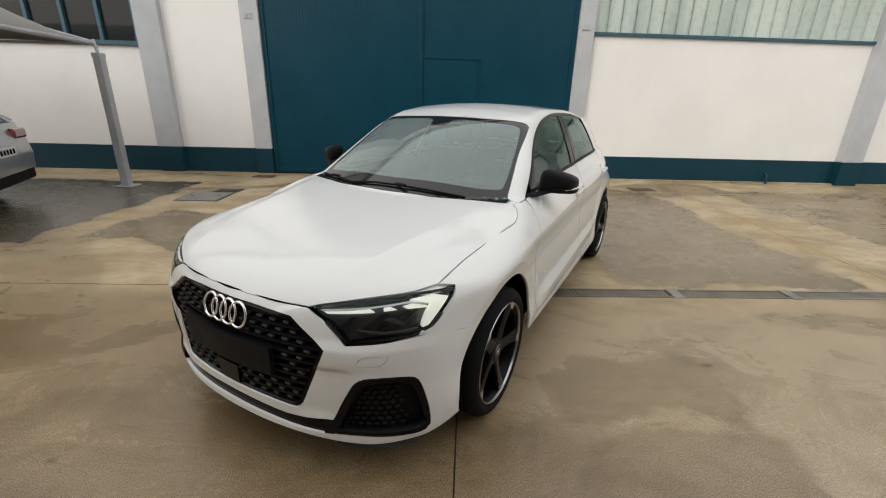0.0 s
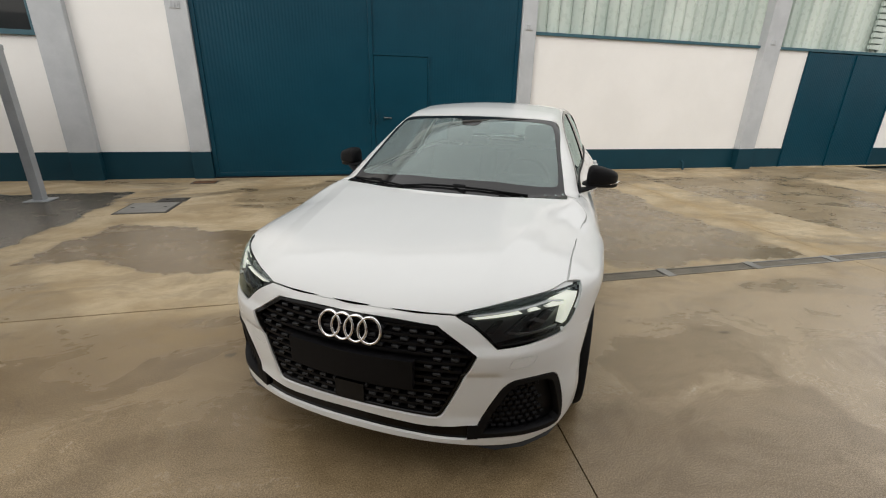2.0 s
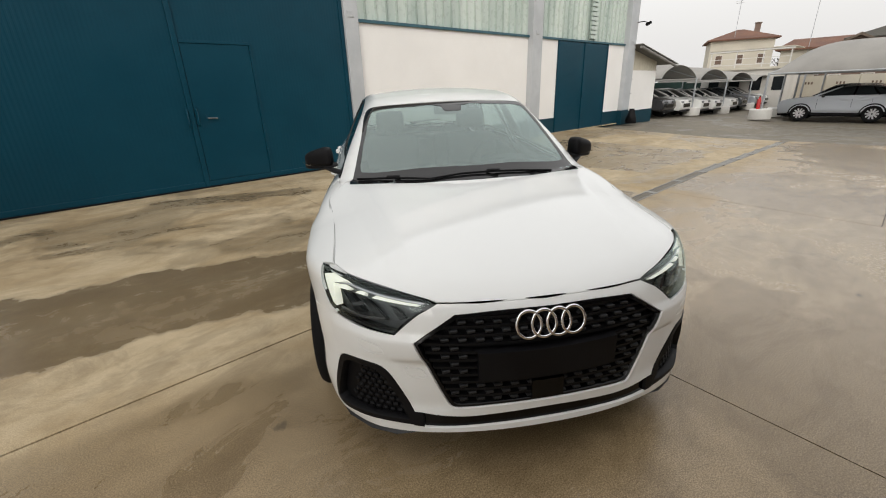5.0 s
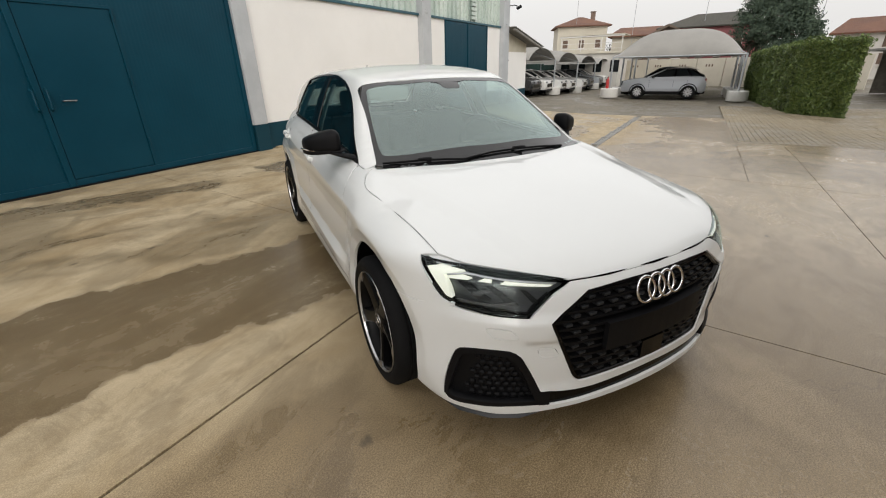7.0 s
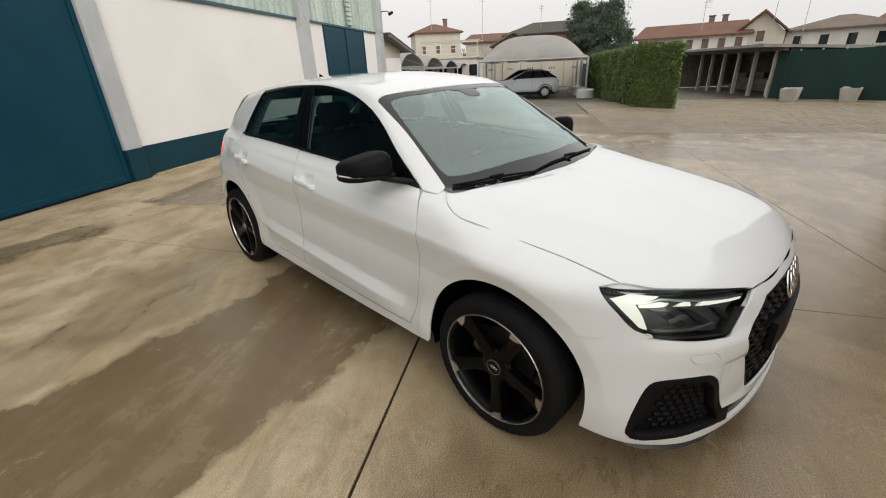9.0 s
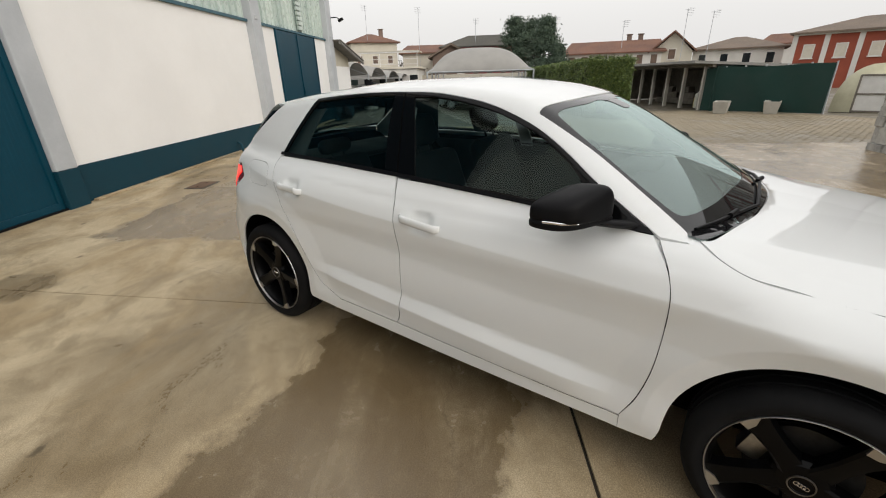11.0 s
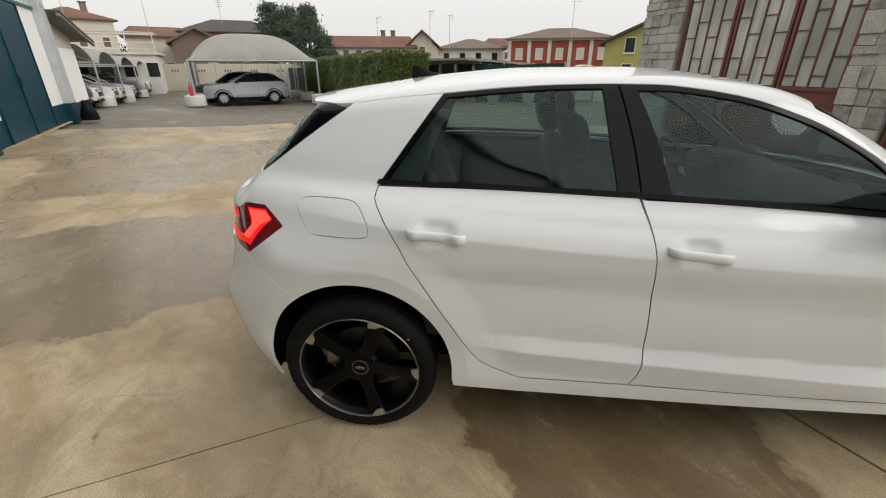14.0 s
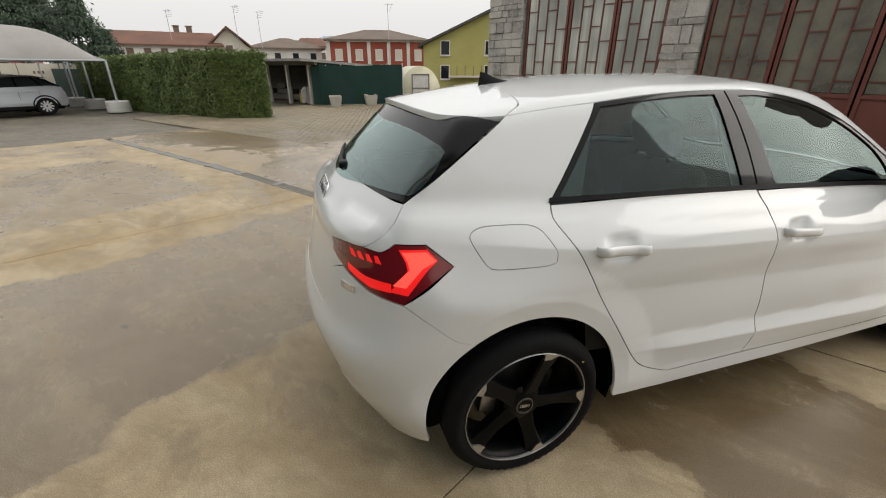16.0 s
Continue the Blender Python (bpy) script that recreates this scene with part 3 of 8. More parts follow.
def skin_normal(p, whole=True, e=0.004):
    g = np.stack([body(p[:, 0] + d[0], p[:, 1] + d[1], p[:, 2] + d[2], whole) - body(p[:, 0] - d[0], p[:, 1] - d[1], p[:, 2] - d[2], whole) for d in np.eye(3) * e], 1)
    return -g / np.maximum(np.linalg.norm(g, axis=1, keepdims=True), 1e-9)


# Four ways to look at the skin; each lays it out flat in about metres.
HUB = {"front": (0.15, -1.0), "rear": (2.45, 1.0)}


def flatten(kind, p):
    x, y, z = p[:3]
    if kind == "side":
        return y, z
    if kind == "top":
        return x, y
    if kind == "arc":
        return math.atan2(x, z - 0.95) * 0.5, y
    y0, sign = HUB[kind]
    return math.atan2(x, sign * (y - y0)) * 0.9, z


def rays(kind, uv):
    a, b, zero, one = uv[:, 0], uv[:, 1], np.zeros(len(uv)), np.ones(len(uv))
    if kind == "side":
        return np.stack([zero, a, b], 1), np.stack([one, zero, zero], 1), 1.1
    if kind == "top":
        return np.stack([a, b, zero + 0.5], 1), np.stack([zero, zero, one], 1), 1.0
    if kind == "arc":
        t = a / 0.5
        return np.stack([zero, b, zero + 0.95], 1), np.stack([np.sin(t), zero, np.cos(t)], 1), 1.0
    y0, sign = HUB[kind]
    t = a / 0.9
    return np.stack([zero, zero + y0, b], 1), np.stack([np.sin(t), sign * np.cos(t), zero], 1), 1.3


def rounded(pts, space=0.02):
    """A line through points: smooth, but for those marked with a trailing True, which stay sharp. It closes on itself."""
    sharp = [len(p) > 3 and p[3] for p in pts]
    q = [Vector(p[:3]) for p in pts]
    count, out = len(q), []
    for i in range(count):
        a, b = q[i], q[(i + 1) % count]
        before = a if sharp[i] else q[i - 1]
        after = b if sharp[(i + 1) % count] else q[(i + 2) % count]
        d0, d1 = (b - before) / (1 if sharp[i] else 2), (after - a) / (1 if sharp[(i + 1) % count] else 2)
        length = (b - a).length
        d0, d1 = (d.normalized() * min(d.length, length) if d.length > 1e-9 else d for d in (d0, d1))
        steps = max(1, round(length / space))
        for k in range(steps):
            s = k / steps
            out.append((2 * s**3 - 3 * s**2 + 1) * a + (s**3 - 2 * s**2 + s) * d0 + (3 * s**2 - 2 * s**3) * b + (s**3 - s**2) * d1)
    return out


def mirrored(pts):
    """A whole outline from its half, which starts and ends on the middle line."""
    return list(pts) + [(-p[0], *p[1:]) for p in pts[::-1] if abs(p[0]) > 1e-6]


def inside_of(loop, pts):
    x, y = pts[:, 0], pts[:, 1]
    hit = np.zeros(len(pts), bool)
    for (x0, y0), (x1, y1) in zip(loop, np.roll(loop, -1, 0)):
        cross = (y0 > y) != (y1 > y)
        hit ^= cross & (x < (x1 - x0) * (y - y0) / (y1 - y0 + 1e-12) + x0)
    return hit


def shrink(loop, by):
    """Moves a flat closed line inwards."""
    if not by:
        return loop
    area = np.sum(loop[:, 0] * np.roll(loop[:, 1], -1) - np.roll(loop[:, 0], -1) * loop[:, 1])
    ahead = np.roll(loop, -1, 0) - np.roll(loop, 1, 0)
    ahead /= np.maximum(np.linalg.norm(ahead, axis=1, keepdims=True), 1e-9)
    return loop + by * np.stack([-ahead[:, 1], ahead[:, 0]], 1) * np.sign(area)


def panel(name, kind, outline, mat, parent, holes=(), sign=1, lift=0.0, gap=0.0022, grid=0.024, rim=0.014, space=0.02, label="", whole=True, sharp_all=False):
    """A piece of the car's skin within an outline (and round holes), set lift proud of it, with turned-in rims."""
    from mathutils.geometry import delaunay_2d_cdt

    loops = []
    for n, line in enumerate((outline, *holes)):
        flat = np.array([flatten(kind, p) for p in rounded([(*p[:3], True) for p in line] if sharp_all else line, space)])
        loops.append(shrink(flat, gap if n == 0 else -gap))
    low, high = loops[0].min(0), loops[0].max(0)
    gx, gy = np.meshgrid(np.arange(low[0] + grid / 2, high[0], grid), np.arange(low[1] + grid / 2, high[1], grid))
    cloud = np.stack([gx.ravel(), gy.ravel()], 1)
    cloud = cloud[inside_of(loops[0], cloud)]
    if kind == "side" and grid < 0.02:
        # Rows of places along the folds and round the wheel arches, in place of the grid there.
        rows = []
        for fold in (SHOULDER, CREASE):
            cloud = cloud[np.abs(cloud[:, 1] - fold(cloud[:, 0])) > 0.020]
            y = np.arange(low[0], high[0], 0.014)
            rows += [np.stack([y, fold(y) + d], 1) for d in (-0.016, -0.007, -0.0025, 0.0025, 0.007, 0.016)]
        for axle in (0.0, AXLE):
            cloud = cloud[np.abs(np.hypot(cloud[:, 0] - axle, cloud[:, 1] - TYRE) - 0.424) > 0.042]
            a = np.linspace(-0.3, math.pi + 0.3, 110)
            rows += [np.stack([axle + r * np.cos(a), TYRE + r * np.sin(a)], 1) for r in (0.386, 0.400, 0.412, 0.418, 0.423, 0.428, 0.433, 0.438, 0.444, 0.458)]
        rows = np.concatenate(rows)
        cloud = np.concatenate([cloud, rows[inside_of(loops[0], rows)]])
    if kind == "top" and grid < 0.024:
        y = np.arange(low[1], high[1], 0.016)
        cloud = cloud[np.abs(np.abs(cloud[:, 0]) - BONNET_FOLD(cloud[:, 1])) > 0.022]
        rows = np.concatenate([np.stack([s * (BONNET_FOLD(y) + d), y], 1) for s in (1, -1) for d in (-0.018, -0.008, -0.003, 0.003, 0.008, 0.018)])
        cloud = np.concatenate([cloud, rows[inside_of(loops[0], rows)]])
    for hole in loops[1:]:
        cloud = cloud[~inside_of(hole, cloud)]
    edge = np.concatenate(loops)
    if len(cloud):
        near = np.array([np.min(np.sum((edge - c) ** 2, 1)) for c in cloud])
        cloud = cloud[near > (0.25 * grid) ** 2]
    flat = np.concatenate([edge, cloud])
    edges, at = [], 0
    for loop in loops:
        edges += [(at + i, at + (i + 1) % len(loop)) for i in range(len(loop))]
        at += len(loop)
    got = delaunay_2d_cdt([Vector(p) for p in flat], edges, [], 0, 1e-6)
    uv = np.array([tuple(v) for v in got[0]])
    tris = np.array(got[2])
    mid = uv[tris].mean(1)
    keep = inside_of(loops[0], mid)
    for hole in loops[1:]:
        keep &= ~inside_of(hole, mid)
    tris = tris[keep]
    origin, way, reach = rays(kind, uv)
    p = origin + skin(origin, way, reach, whole)[:, None] * way
    nrm = skin_normal(p, whole)
    p = p + lift * nrm
    a, b, c = p[tris[:, 0]], p[tris[:, 1]], p[tris[:, 2]]
    flip = np.sum(np.cross(b - a, c - a) * nrm[tris[:, 0]], 1) < 0
    tris[flip] = tris[flip][:, ::-1]
    verts, norms, faces = list(p), list(nrm), [tuple(t) for t in tris]
    if rim:
        seen = {}
        for t in faces:
            for i in range(3):
                e = (t[i], t[(i + 1) % 3])
                seen[tuple(sorted(e))] = None if tuple(sorted(e)) in seen else e
        for e in [e for e in seen.values() if e]:
            i, j = e
            out = np.cross(p[j] - p[i], (nrm[i] + nrm[j]) / 2)
            out /= max(np.linalg.norm(out), 1e-9)
            k = len(verts)
            verts += [p[i], p[j], p[j] - rim * nrm[j], p[i] - rim * nrm[i]]
            norms += [out + 0.6 * nrm[i], out + 0.6 * nrm[j], out, out]
            faces.append((k + 1, k, k + 3, k + 2))
    verts, norms = np.array(verts), np.array(norms)
    norms /= np.maximum(np.linalg.norm(norms, axis=1, keepdims=True), 1e-9)
    if sign < 0:
        verts, norms = verts * (-1, 1, 1), norms * (-1, 1, 1)
        faces = [f[::-1] for f in faces]
    return link_mesh(name, verts, faces, mat, parent, label, True, norms)


def on_skin(kind, p, lift=0.0, sign=1):
    """The place on the skin at a rough place p, and its normal."""
    uv = np.array([flatten(kind, p)])
    origin, way, reach = rays(kind, uv)
    q = origin + skin(origin, way, reach)[:, None] * way
    nrm = skin_normal(q)
    q = q + lift * nrm
    return Vector((sign * q[0][0], q[0][1], q[0][2])), Vector((sign * nrm[0][0], nrm[0][1], nrm[0][2]))


def S(y, z, sharp=False):
    """A place on the car's side, by its length and height."""
    return (0.8, y, z, sharp)


def T(x, y, sharp=False):
    return (x, y, 1.0, sharp)


def arch(axle, start, end, r=0.367, count=14):
    """Places round a wheel arch, angles from straight back over the top to the front."""
    return [S(axle + r * math.cos(radians(start + (end - start) * i / count)), TYRE + r * math.sin(radians(start + (end - start) * i / count)), i in (0, count)) for i in range(count + 1)]

# ---- the white hatchback ----
car = empty("hatchback_car", Matrix.Translation((-0.010, 0, 0)) @ Matrix.Rotation(radians(1.0), 4, "Z") @ Matrix.Diagonal((0.977, 1, 1, 1)), "clean white five-door hatchback with black wheels and mirrors, lights on", "car")
BELT = [S(0.506, 0.934, True), S(0.725, 0.951), S(1.003, 0.967), S(1.33, 0.988), S(1.579, 1.003), S(2.078, 1.021), S(2.468, 1.025, True)]
BROW = [S(2.36, 1.170), S(2.248, 1.318, True), S(2.036, 1.336), S(1.842, 1.347), S(1.645, 1.350), S(1.45, 1.343), S(1.2, 1.303), S(1.0, 1.237), S(0.86, 1.160), S(0.715, 1.062)]
DOOR_CUT = [S(1.571, 0.998, True), S(1.535, 0.876), S(1.513, 0.70), S(1.505, 0.476), S(1.513, 0.36), S(1.535, 0.315, True)]
FRONT_CUT = [S(0.486, 0.924, True), S(0.440, 0.860), S(0.415, 0.77), S(0.425, 0.54), S(0.455, 0.40), S(0.50, 0.300, True)]
REAR_CUT = [S(2.468, 1.020, True), S(2.478, 0.985), S(2.455, 0.945), S(2.40, 0.86), S(2.34, 0.75), S(2.215, 0.555), S(2.11, 0.405), S(2.03, 0.352), S(1.94, 0.318, True)]
SILL_LINE = [S(1.535, 0.311, True), S(1.0, 0.298), S(0.50, 0.296, True)]
LAMP = [(0.391, -0.691, 0.717, True), (0.50, -0.64, 0.737), (0.60, -0.57, 0.750), (0.70, -0.48, 0.760), (0.784, -0.345, 0.764, True), (0.791, -0.40, 0.707), (0.766, -0.46, 0.645), (0.735, -0.51, 0.622),
        (0.67, -0.59, 0.614), (0.545, -0.685, 0.606, True), (0.468, -0.695, 0.672)]
FOG = [(0.776, -0.49, 0.242), (0.770, -0.50, 0.336), (0.750, -0.52, 0.430), (0.735, -0.54, 0.461), (0.681, -0.606, 0.475), (0.612, -0.667, 0.474), (0.578, -0.687, 0.450), (0.546, -0.70, 0.387), (0.512, -0.71, 0.314), (0.494, -0.716, 0.278, True), (0.482, -0.715, 0.226, True), (0.59, -0.669, 0.228), (0.68, -0.61, 0.222), (0.742, -0.54, 0.215), (0.766, -0.505, 0.222)]
GRILLE = [(0.0, -0.76, 0.682), (0.18, -0.75, 0.682), (0.335, -0.735, 0.674, True), (0.478, -0.72, 0.580, True), (0.372, -0.75, 0.330), (0.345, -0.75, 0.308), (0.18, -0.78, 0.316), (0.0, -0.79, 0.320)]
SLOT = [(0.0, -0.78, 0.284), (0.08, -0.79, 0.282), (0.20, -0.78, 0.275), (0.30, -0.765, 0.268), (0.39, -0.745, 0.271), (0.474, -0.718, 0.281, True), (0.468, -0.715, 0.219, True), (0.40, -0.737, 0.219), (0.33, -0.754, 0.221), (0.20, -0.772, 0.229), (0.0, -0.78, 0.235)]
TAIL_LAMP = [(0.43, 3.14, 0.892, True), (0.54, 3.10, 0.910), (0.626, 3.057, 0.917), (0.680, 3.011, 0.913), (0.698, 2.98, 0.940, True), (0.742, 2.896, 0.939, True), (0.797, 2.826, 0.875, True), (0.757, 2.967, 0.760, True), (0.678, 3.057, 0.782), (0.54, 3.127, 0.826), (0.45, 3.15, 0.850, True)]
FUEL = [S(2.762, 0.952), S(2.735, 0.975), S(2.68, 0.980), S(2.57, 0.976), S(2.530, 0.958), S(2.492, 0.895), S(2.495, 0.868), S(2.525, 0.858), S(2.69, 0.858), S(2.72, 0.872)]
WASHER = [(0.672, -0.61, 0.560), (0.664, -0.62, 0.538), (0.652, -0.632, 0.528), (0.62, -0.66, 0.525), (0.586, -0.679, 0.528), (0.594, -0.67, 0.552), (0.605, -0.66, 0.561), (0.645, -0.634, 0.565)]
TOW_EYE = [(0.518, -0.711, 0.468), (0.513, -0.713, 0.476), (0.468, -0.731, 0.473), (0.455, -0.735, 0.463), (0.444, -0.739, 0.439), (0.477, -0.728, 0.437), (0.509, -0.715, 0.443)]



def laid(kind, pts):
    """The same places, brought exactly onto the skin."""
    return [(*on_skin(kind, p)[0], *p[3:]) for p in pts]


HOOD_EDGE = laid("top", [T(0.745, -0.395, True), T(0.748, -0.224), T(0.757, -0.07), T(0.777, 0.122), T(0.797, 0.235), T(0.772, 0.318), T(0.714, 0.380, True)])
LAMP = laid("front", LAMP)
TAIL_LAMP = laid("rear", TAIL_LAMP)
GATE_EDGE = laid("rear", [(0.628, 2.935, 1.040, True), (0.660, 2.98, 0.98), (0.655, 3.03, 0.94), (0.626, 3.057, 0.918, True)])
SEAM_FRONT = laid("front", [(0.775, -0.46, 0.622, True), (0.82, -0.36, 0.598), (0.85, -0.262, 0.572, True)])
SEAM_REAR = laid("rear", [(0.757, 2.967, 0.757, True), (0.80, 2.88, 0.695), (0.832, 2.823, 0.645), (0.858, 2.768, 0.612, True)])
ARCH_REAR = laid("side", arch(AXLE, 56, -17, count=8))
ARCH_FRONT = laid("side", arch(0, 133, 196, count=8))
# Panels of the body, white.
panel("hood", "top", mirrored([T(0, -0.739), T(0.22, -0.728), T(0.39, -0.696, True), T(0.50, -0.638), T(0.61, -0.560), T(0.69, -0.485)] + HOOD_EDGE + [T(0.67, 0.345), T(0.50, 0.292), T(0.30, 0.238), T(0, 0.205)]), car_white, car, grid=0.022, gap=0.0009)
for sign in (1, -1):
    panel("front_fender", "side", [S(0.486, 0.924, True), S(0.40, 0.922, True)] + HOOD_EDGE[::-1] + LAMP[4:8] + SEAM_FRONT[1:2] + arch(0, 133, 4) + [S(0.371, 0.29), S(0.385, 0.245, True), S(0.50, 0.238, True)] + FRONT_CUT[::-1][:-1], car_white, car, sign=sign, grid=0.015, gap=0.0013)
    door = panel("front_door", "side", BELT[:4] + DOOR_CUT + SILL_LINE[1:2] + FRONT_CUT[::-1][:-1], car_white, car, sign=sign, grid=0.014)
    rear_door = panel("rear_door", "side", [S(1.579, 1.003, True), S(2.078, 1.021)] + REAR_CUT + DOOR_CUT[::-1][:-1], car_white, car, sign=sign, grid=0.014)
    quarter = [S(2.468, 1.025, True), S(2.36, 1.170), S(2.248, 1.318, True), S(2.42, 1.303), S(2.575, 1.283, True), S(2.70, 1.200), S(2.82, 1.118)] + GATE_EDGE + TAIL_LAMP[3:8] + SEAM_REAR[1:3] + arch(AXLE, 56, 184)
    quarter += [S(2.190, 0.262, True), S(1.94, 0.250, True), S(1.94, 0.318, True)] + REAR_CUT[::-1][1:-1]
    panel("rear_quarter", "side", quarter, car_white, car, holes=[FUEL] if sign < 0 else (), sign=sign, grid=0.015, gap=0.0013)
    if sign < 0:
        panel("fuel_flap", "side", FUEL, car_white, car, sign=sign, gap=0.0009, grid=0.015)
    panel("sill", "side", [S(0.50, 0.296, True), S(1.0, 0.298), S(1.535, 0.311), S(1.946, 0.318, True), S(1.946, 0.250, True), S(1.2, 0.237), S(0.50, 0.238, True)], car_white, car, sign=sign, gap=0.0012, lift=-0.0008)
def shut_line(name, kind, pts, sign, thick=0.0008, whole=False):
    """A black tube in a shut line between two panels, added for the gap's shade."""
    line = [Vector(p[:3]) for p in rounded(pts, 0.025)]
    if not whole:
        last = min(range(len(line)), key=lambda k: (line[k] - Vector(pts[-1][:3])).length)
        line = line[:last + 1]
    part(name, tube([on_skin(kind, p, -0.0006, sign)[0] for p in line], thick, 6, whole), black_matt, car, smooth=50)


for sign in (1, -1):
    shut_line("hood_seal", "top", HOOD_EDGE, sign, 0.0005)
    shut_line("door_seal", "side", FRONT_CUT, sign, 0.0006)
    shut_line("door_seal", "side", DOOR_CUT, sign, 0.0008)
    shut_line("door_seal", "side", REAR_CUT, sign, 0.0007)
    shut_line("sill_seal", "side", [S(1.935, 0.3175, True), S(1.535, 0.311), S(1.0, 0.298), S(0.50, 0.296, True)], sign, 0.0008)
shut_line("flap_seal", "side", FUEL, -1, 0.0005, True)
panel("roof", "arc", mirrored([(0, 0.925, 1.32), (0.28, 0.94, 1.31), (0.50, 0.983, 1.29), (0.552, 0.990, 1.27), (0.578, 0.962, 1.265), (0.617, 0.76, 1.16), (0.660, 0.56, 1.03), (0.695, 0.405, 0.925, True), (0.735, 0.39, 0.92, True), (0.765, 0.486, 0.926, True), (0.754, 0.506, 0.936), (0.70, 0.715, 1.064),
                               (0.65, 0.86, 1.162), (0.615, 1.0, 1.239), (0.575, 1.2, 1.305), (0.56, 1.45, 1.345), (0.56, 1.645, 1.352), (0.565, 1.842, 1.349), (0.572, 2.036, 1.338), (0.582, 2.248, 1.320, True), (0.578, 2.42, 1.305), (0.572, 2.575, 1.285, True),
                               (0.52, 2.50, 1.32), (0.335, 2.455, 1.338), (0, 2.435, 1.345)]), car_white, car, gap=0.0015)
panel("tailgate", "rear", mirrored([(0, 3.10, 1.045), (0.35, 3.05, 1.045), *GATE_EDGE, (0.54, 3.10, 0.911), (0.43, 3.14, 0.892, True), (0.45, 3.15, 0.848, True), (0.535, 3.127, 0.824, True),
                                   (0.47, 3.15, 0.79), (0.44, 3.17, 0.70), (0.40, 3.18, 0.64, True), (0, 3.2, 0.63)]), car_white, car, gap=0.0008)
panel("rear_bumper", "rear", mirrored([(0, 3.2, 0.625), (0.40, 3.18, 0.635, True), (0.437, 3.17, 0.70), (0.467, 3.15, 0.787), (0.535, 3.127, 0.821, True), (0.60, 3.10, 0.802), (0.675, 3.06, 0.778, True), *SEAM_REAR[:-1], *ARCH_REAR, *laid("side", [S(2.965, 0.208), S(3.01, 0.213)]),
                                      (0.70, 3.02, 0.22, True), (0.60, 3.07, 0.34), (0.30, 3.15, 0.36), (0, 3.16, 0.36)]), car_white, car, gap=0.0008)
panel("diffuser", "rear", mirrored([(0, 3.16, 0.355), (0.30, 3.15, 0.355), (0.60, 3.07, 0.335), (0.695, 3.02, 0.217, True), (0.60, 3.05, 0.19), (0, 3.1, 0.19)]), black_plastic, car, lift=-0.012)
panel("front_bumper", "front", mirrored([(0, -0.735, 0.709), (0.22, -0.722, 0.709), (0.386, -0.695, 0.710, True), (0.466, -0.695, 0.668), (0.543, -0.685, 0.602, True), (0.67, -0.59, 0.610), (0.735, -0.51, 0.618), *SEAM_FRONT[:-1], *ARCH_FRONT,
                                        (0.79, -0.42, 0.196), (0.74, -0.50, 0.188), (0.60, -0.62, 0.186), (0.36, -0.73, 0.196), (0, -0.77, 0.206)]),
      car_white, car, holes=[mirrored(GRILLE), mirrored(SLOT), FOG, [(-p[0], *p[1:]) for p in FOG], WASHER, [(-p[0], *p[1:]) for p in WASHER], [(-p[0], *p[1:]) for p in TOW_EYE]], grid=0.017, rim=0.02)
for sign in (1, -1):
    panel("washer_cap", "front", WASHER, car_white, car, sign=sign, gap=0.0016, grid=0.02, space=0.01)
# Dark slits under the bonnet's front edge, between the bumper's raised lobes.
for x0, x1, thick in ((-0.345, -0.145, 0.0024), (-0.085, 0.080, 0.0030), (0.145, 0.355, 0.0024)):
    upper = [(x0 + (x1 - x0) * k / 8, -0.73, 0.7105 + 0.3 * thick * math.sin(math.pi * k / 8)) for k in range(9)]
    lower = [(x, y, 0.7095 - 1.6 * thick * math.sin(math.pi * k / 8)) for k, (x, y, z) in enumerate(upper)]
    panel("bonnet_slit", "front", upper + lower[::-1][1:-1], black_matt, car, lift=0.0012, gap=0, rim=0, grid=0.05, sharp_all=True)
panel("tow_eye_cap", "front", TOW_EYE, car_white, car, sign=-1, gap=0.0016, grid=0.02, space=0.01)

for sign in (1, -1):
    panel("cowl_corner", "arc", [(0.655, 0.37, 0.935, True), (0.80, 0.33, 0.87, True), (0.81, 0.58, 0.885, True), (0.70, 0.60, 1.02, True)], car_white, car, sign=sign, lift=-0.018, gap=0, rim=0)

for sign in (1, -1):
    panel("fender_ledge", "top", [T(0.695, -0.47), T(0.765, -0.415), T(0.79, -0.10), T(0.82, 0.14), T(0.825, 0.28), T(0.79, 0.40), T(0.69, 0.42), T(0.72, 0.25), T(0.72, 0.0)], car_white, car, sign=sign, lift=-0.011, gap=0, rim=0)

# Spoiler: a lid that carries the roof's line past the rear window.
SPOILER = mirrored([(0, 2.437, 1.345), (0.335, 2.457, 1.338), (0.52, 2.502, 1.32), (0.572, 2.577, 1.285, True), (0.55, 2.66, 1.28), (0.48, 2.755, 1.295), (0.28, 2.80, 1.30), (0, 2.815, 1.30)])
spoiler = panel("roof_spoiler", "arc", SPOILER, car_white, car, whole=False, rim=0.022, gap=0.002)
# Black below the white lid: the shadow under the overhang, as colour.
panel("spoiler_underside", "arc", SPOILER, black_gloss, spoiler, whole=False, lift=-0.022, rim=0, gap=0.004)

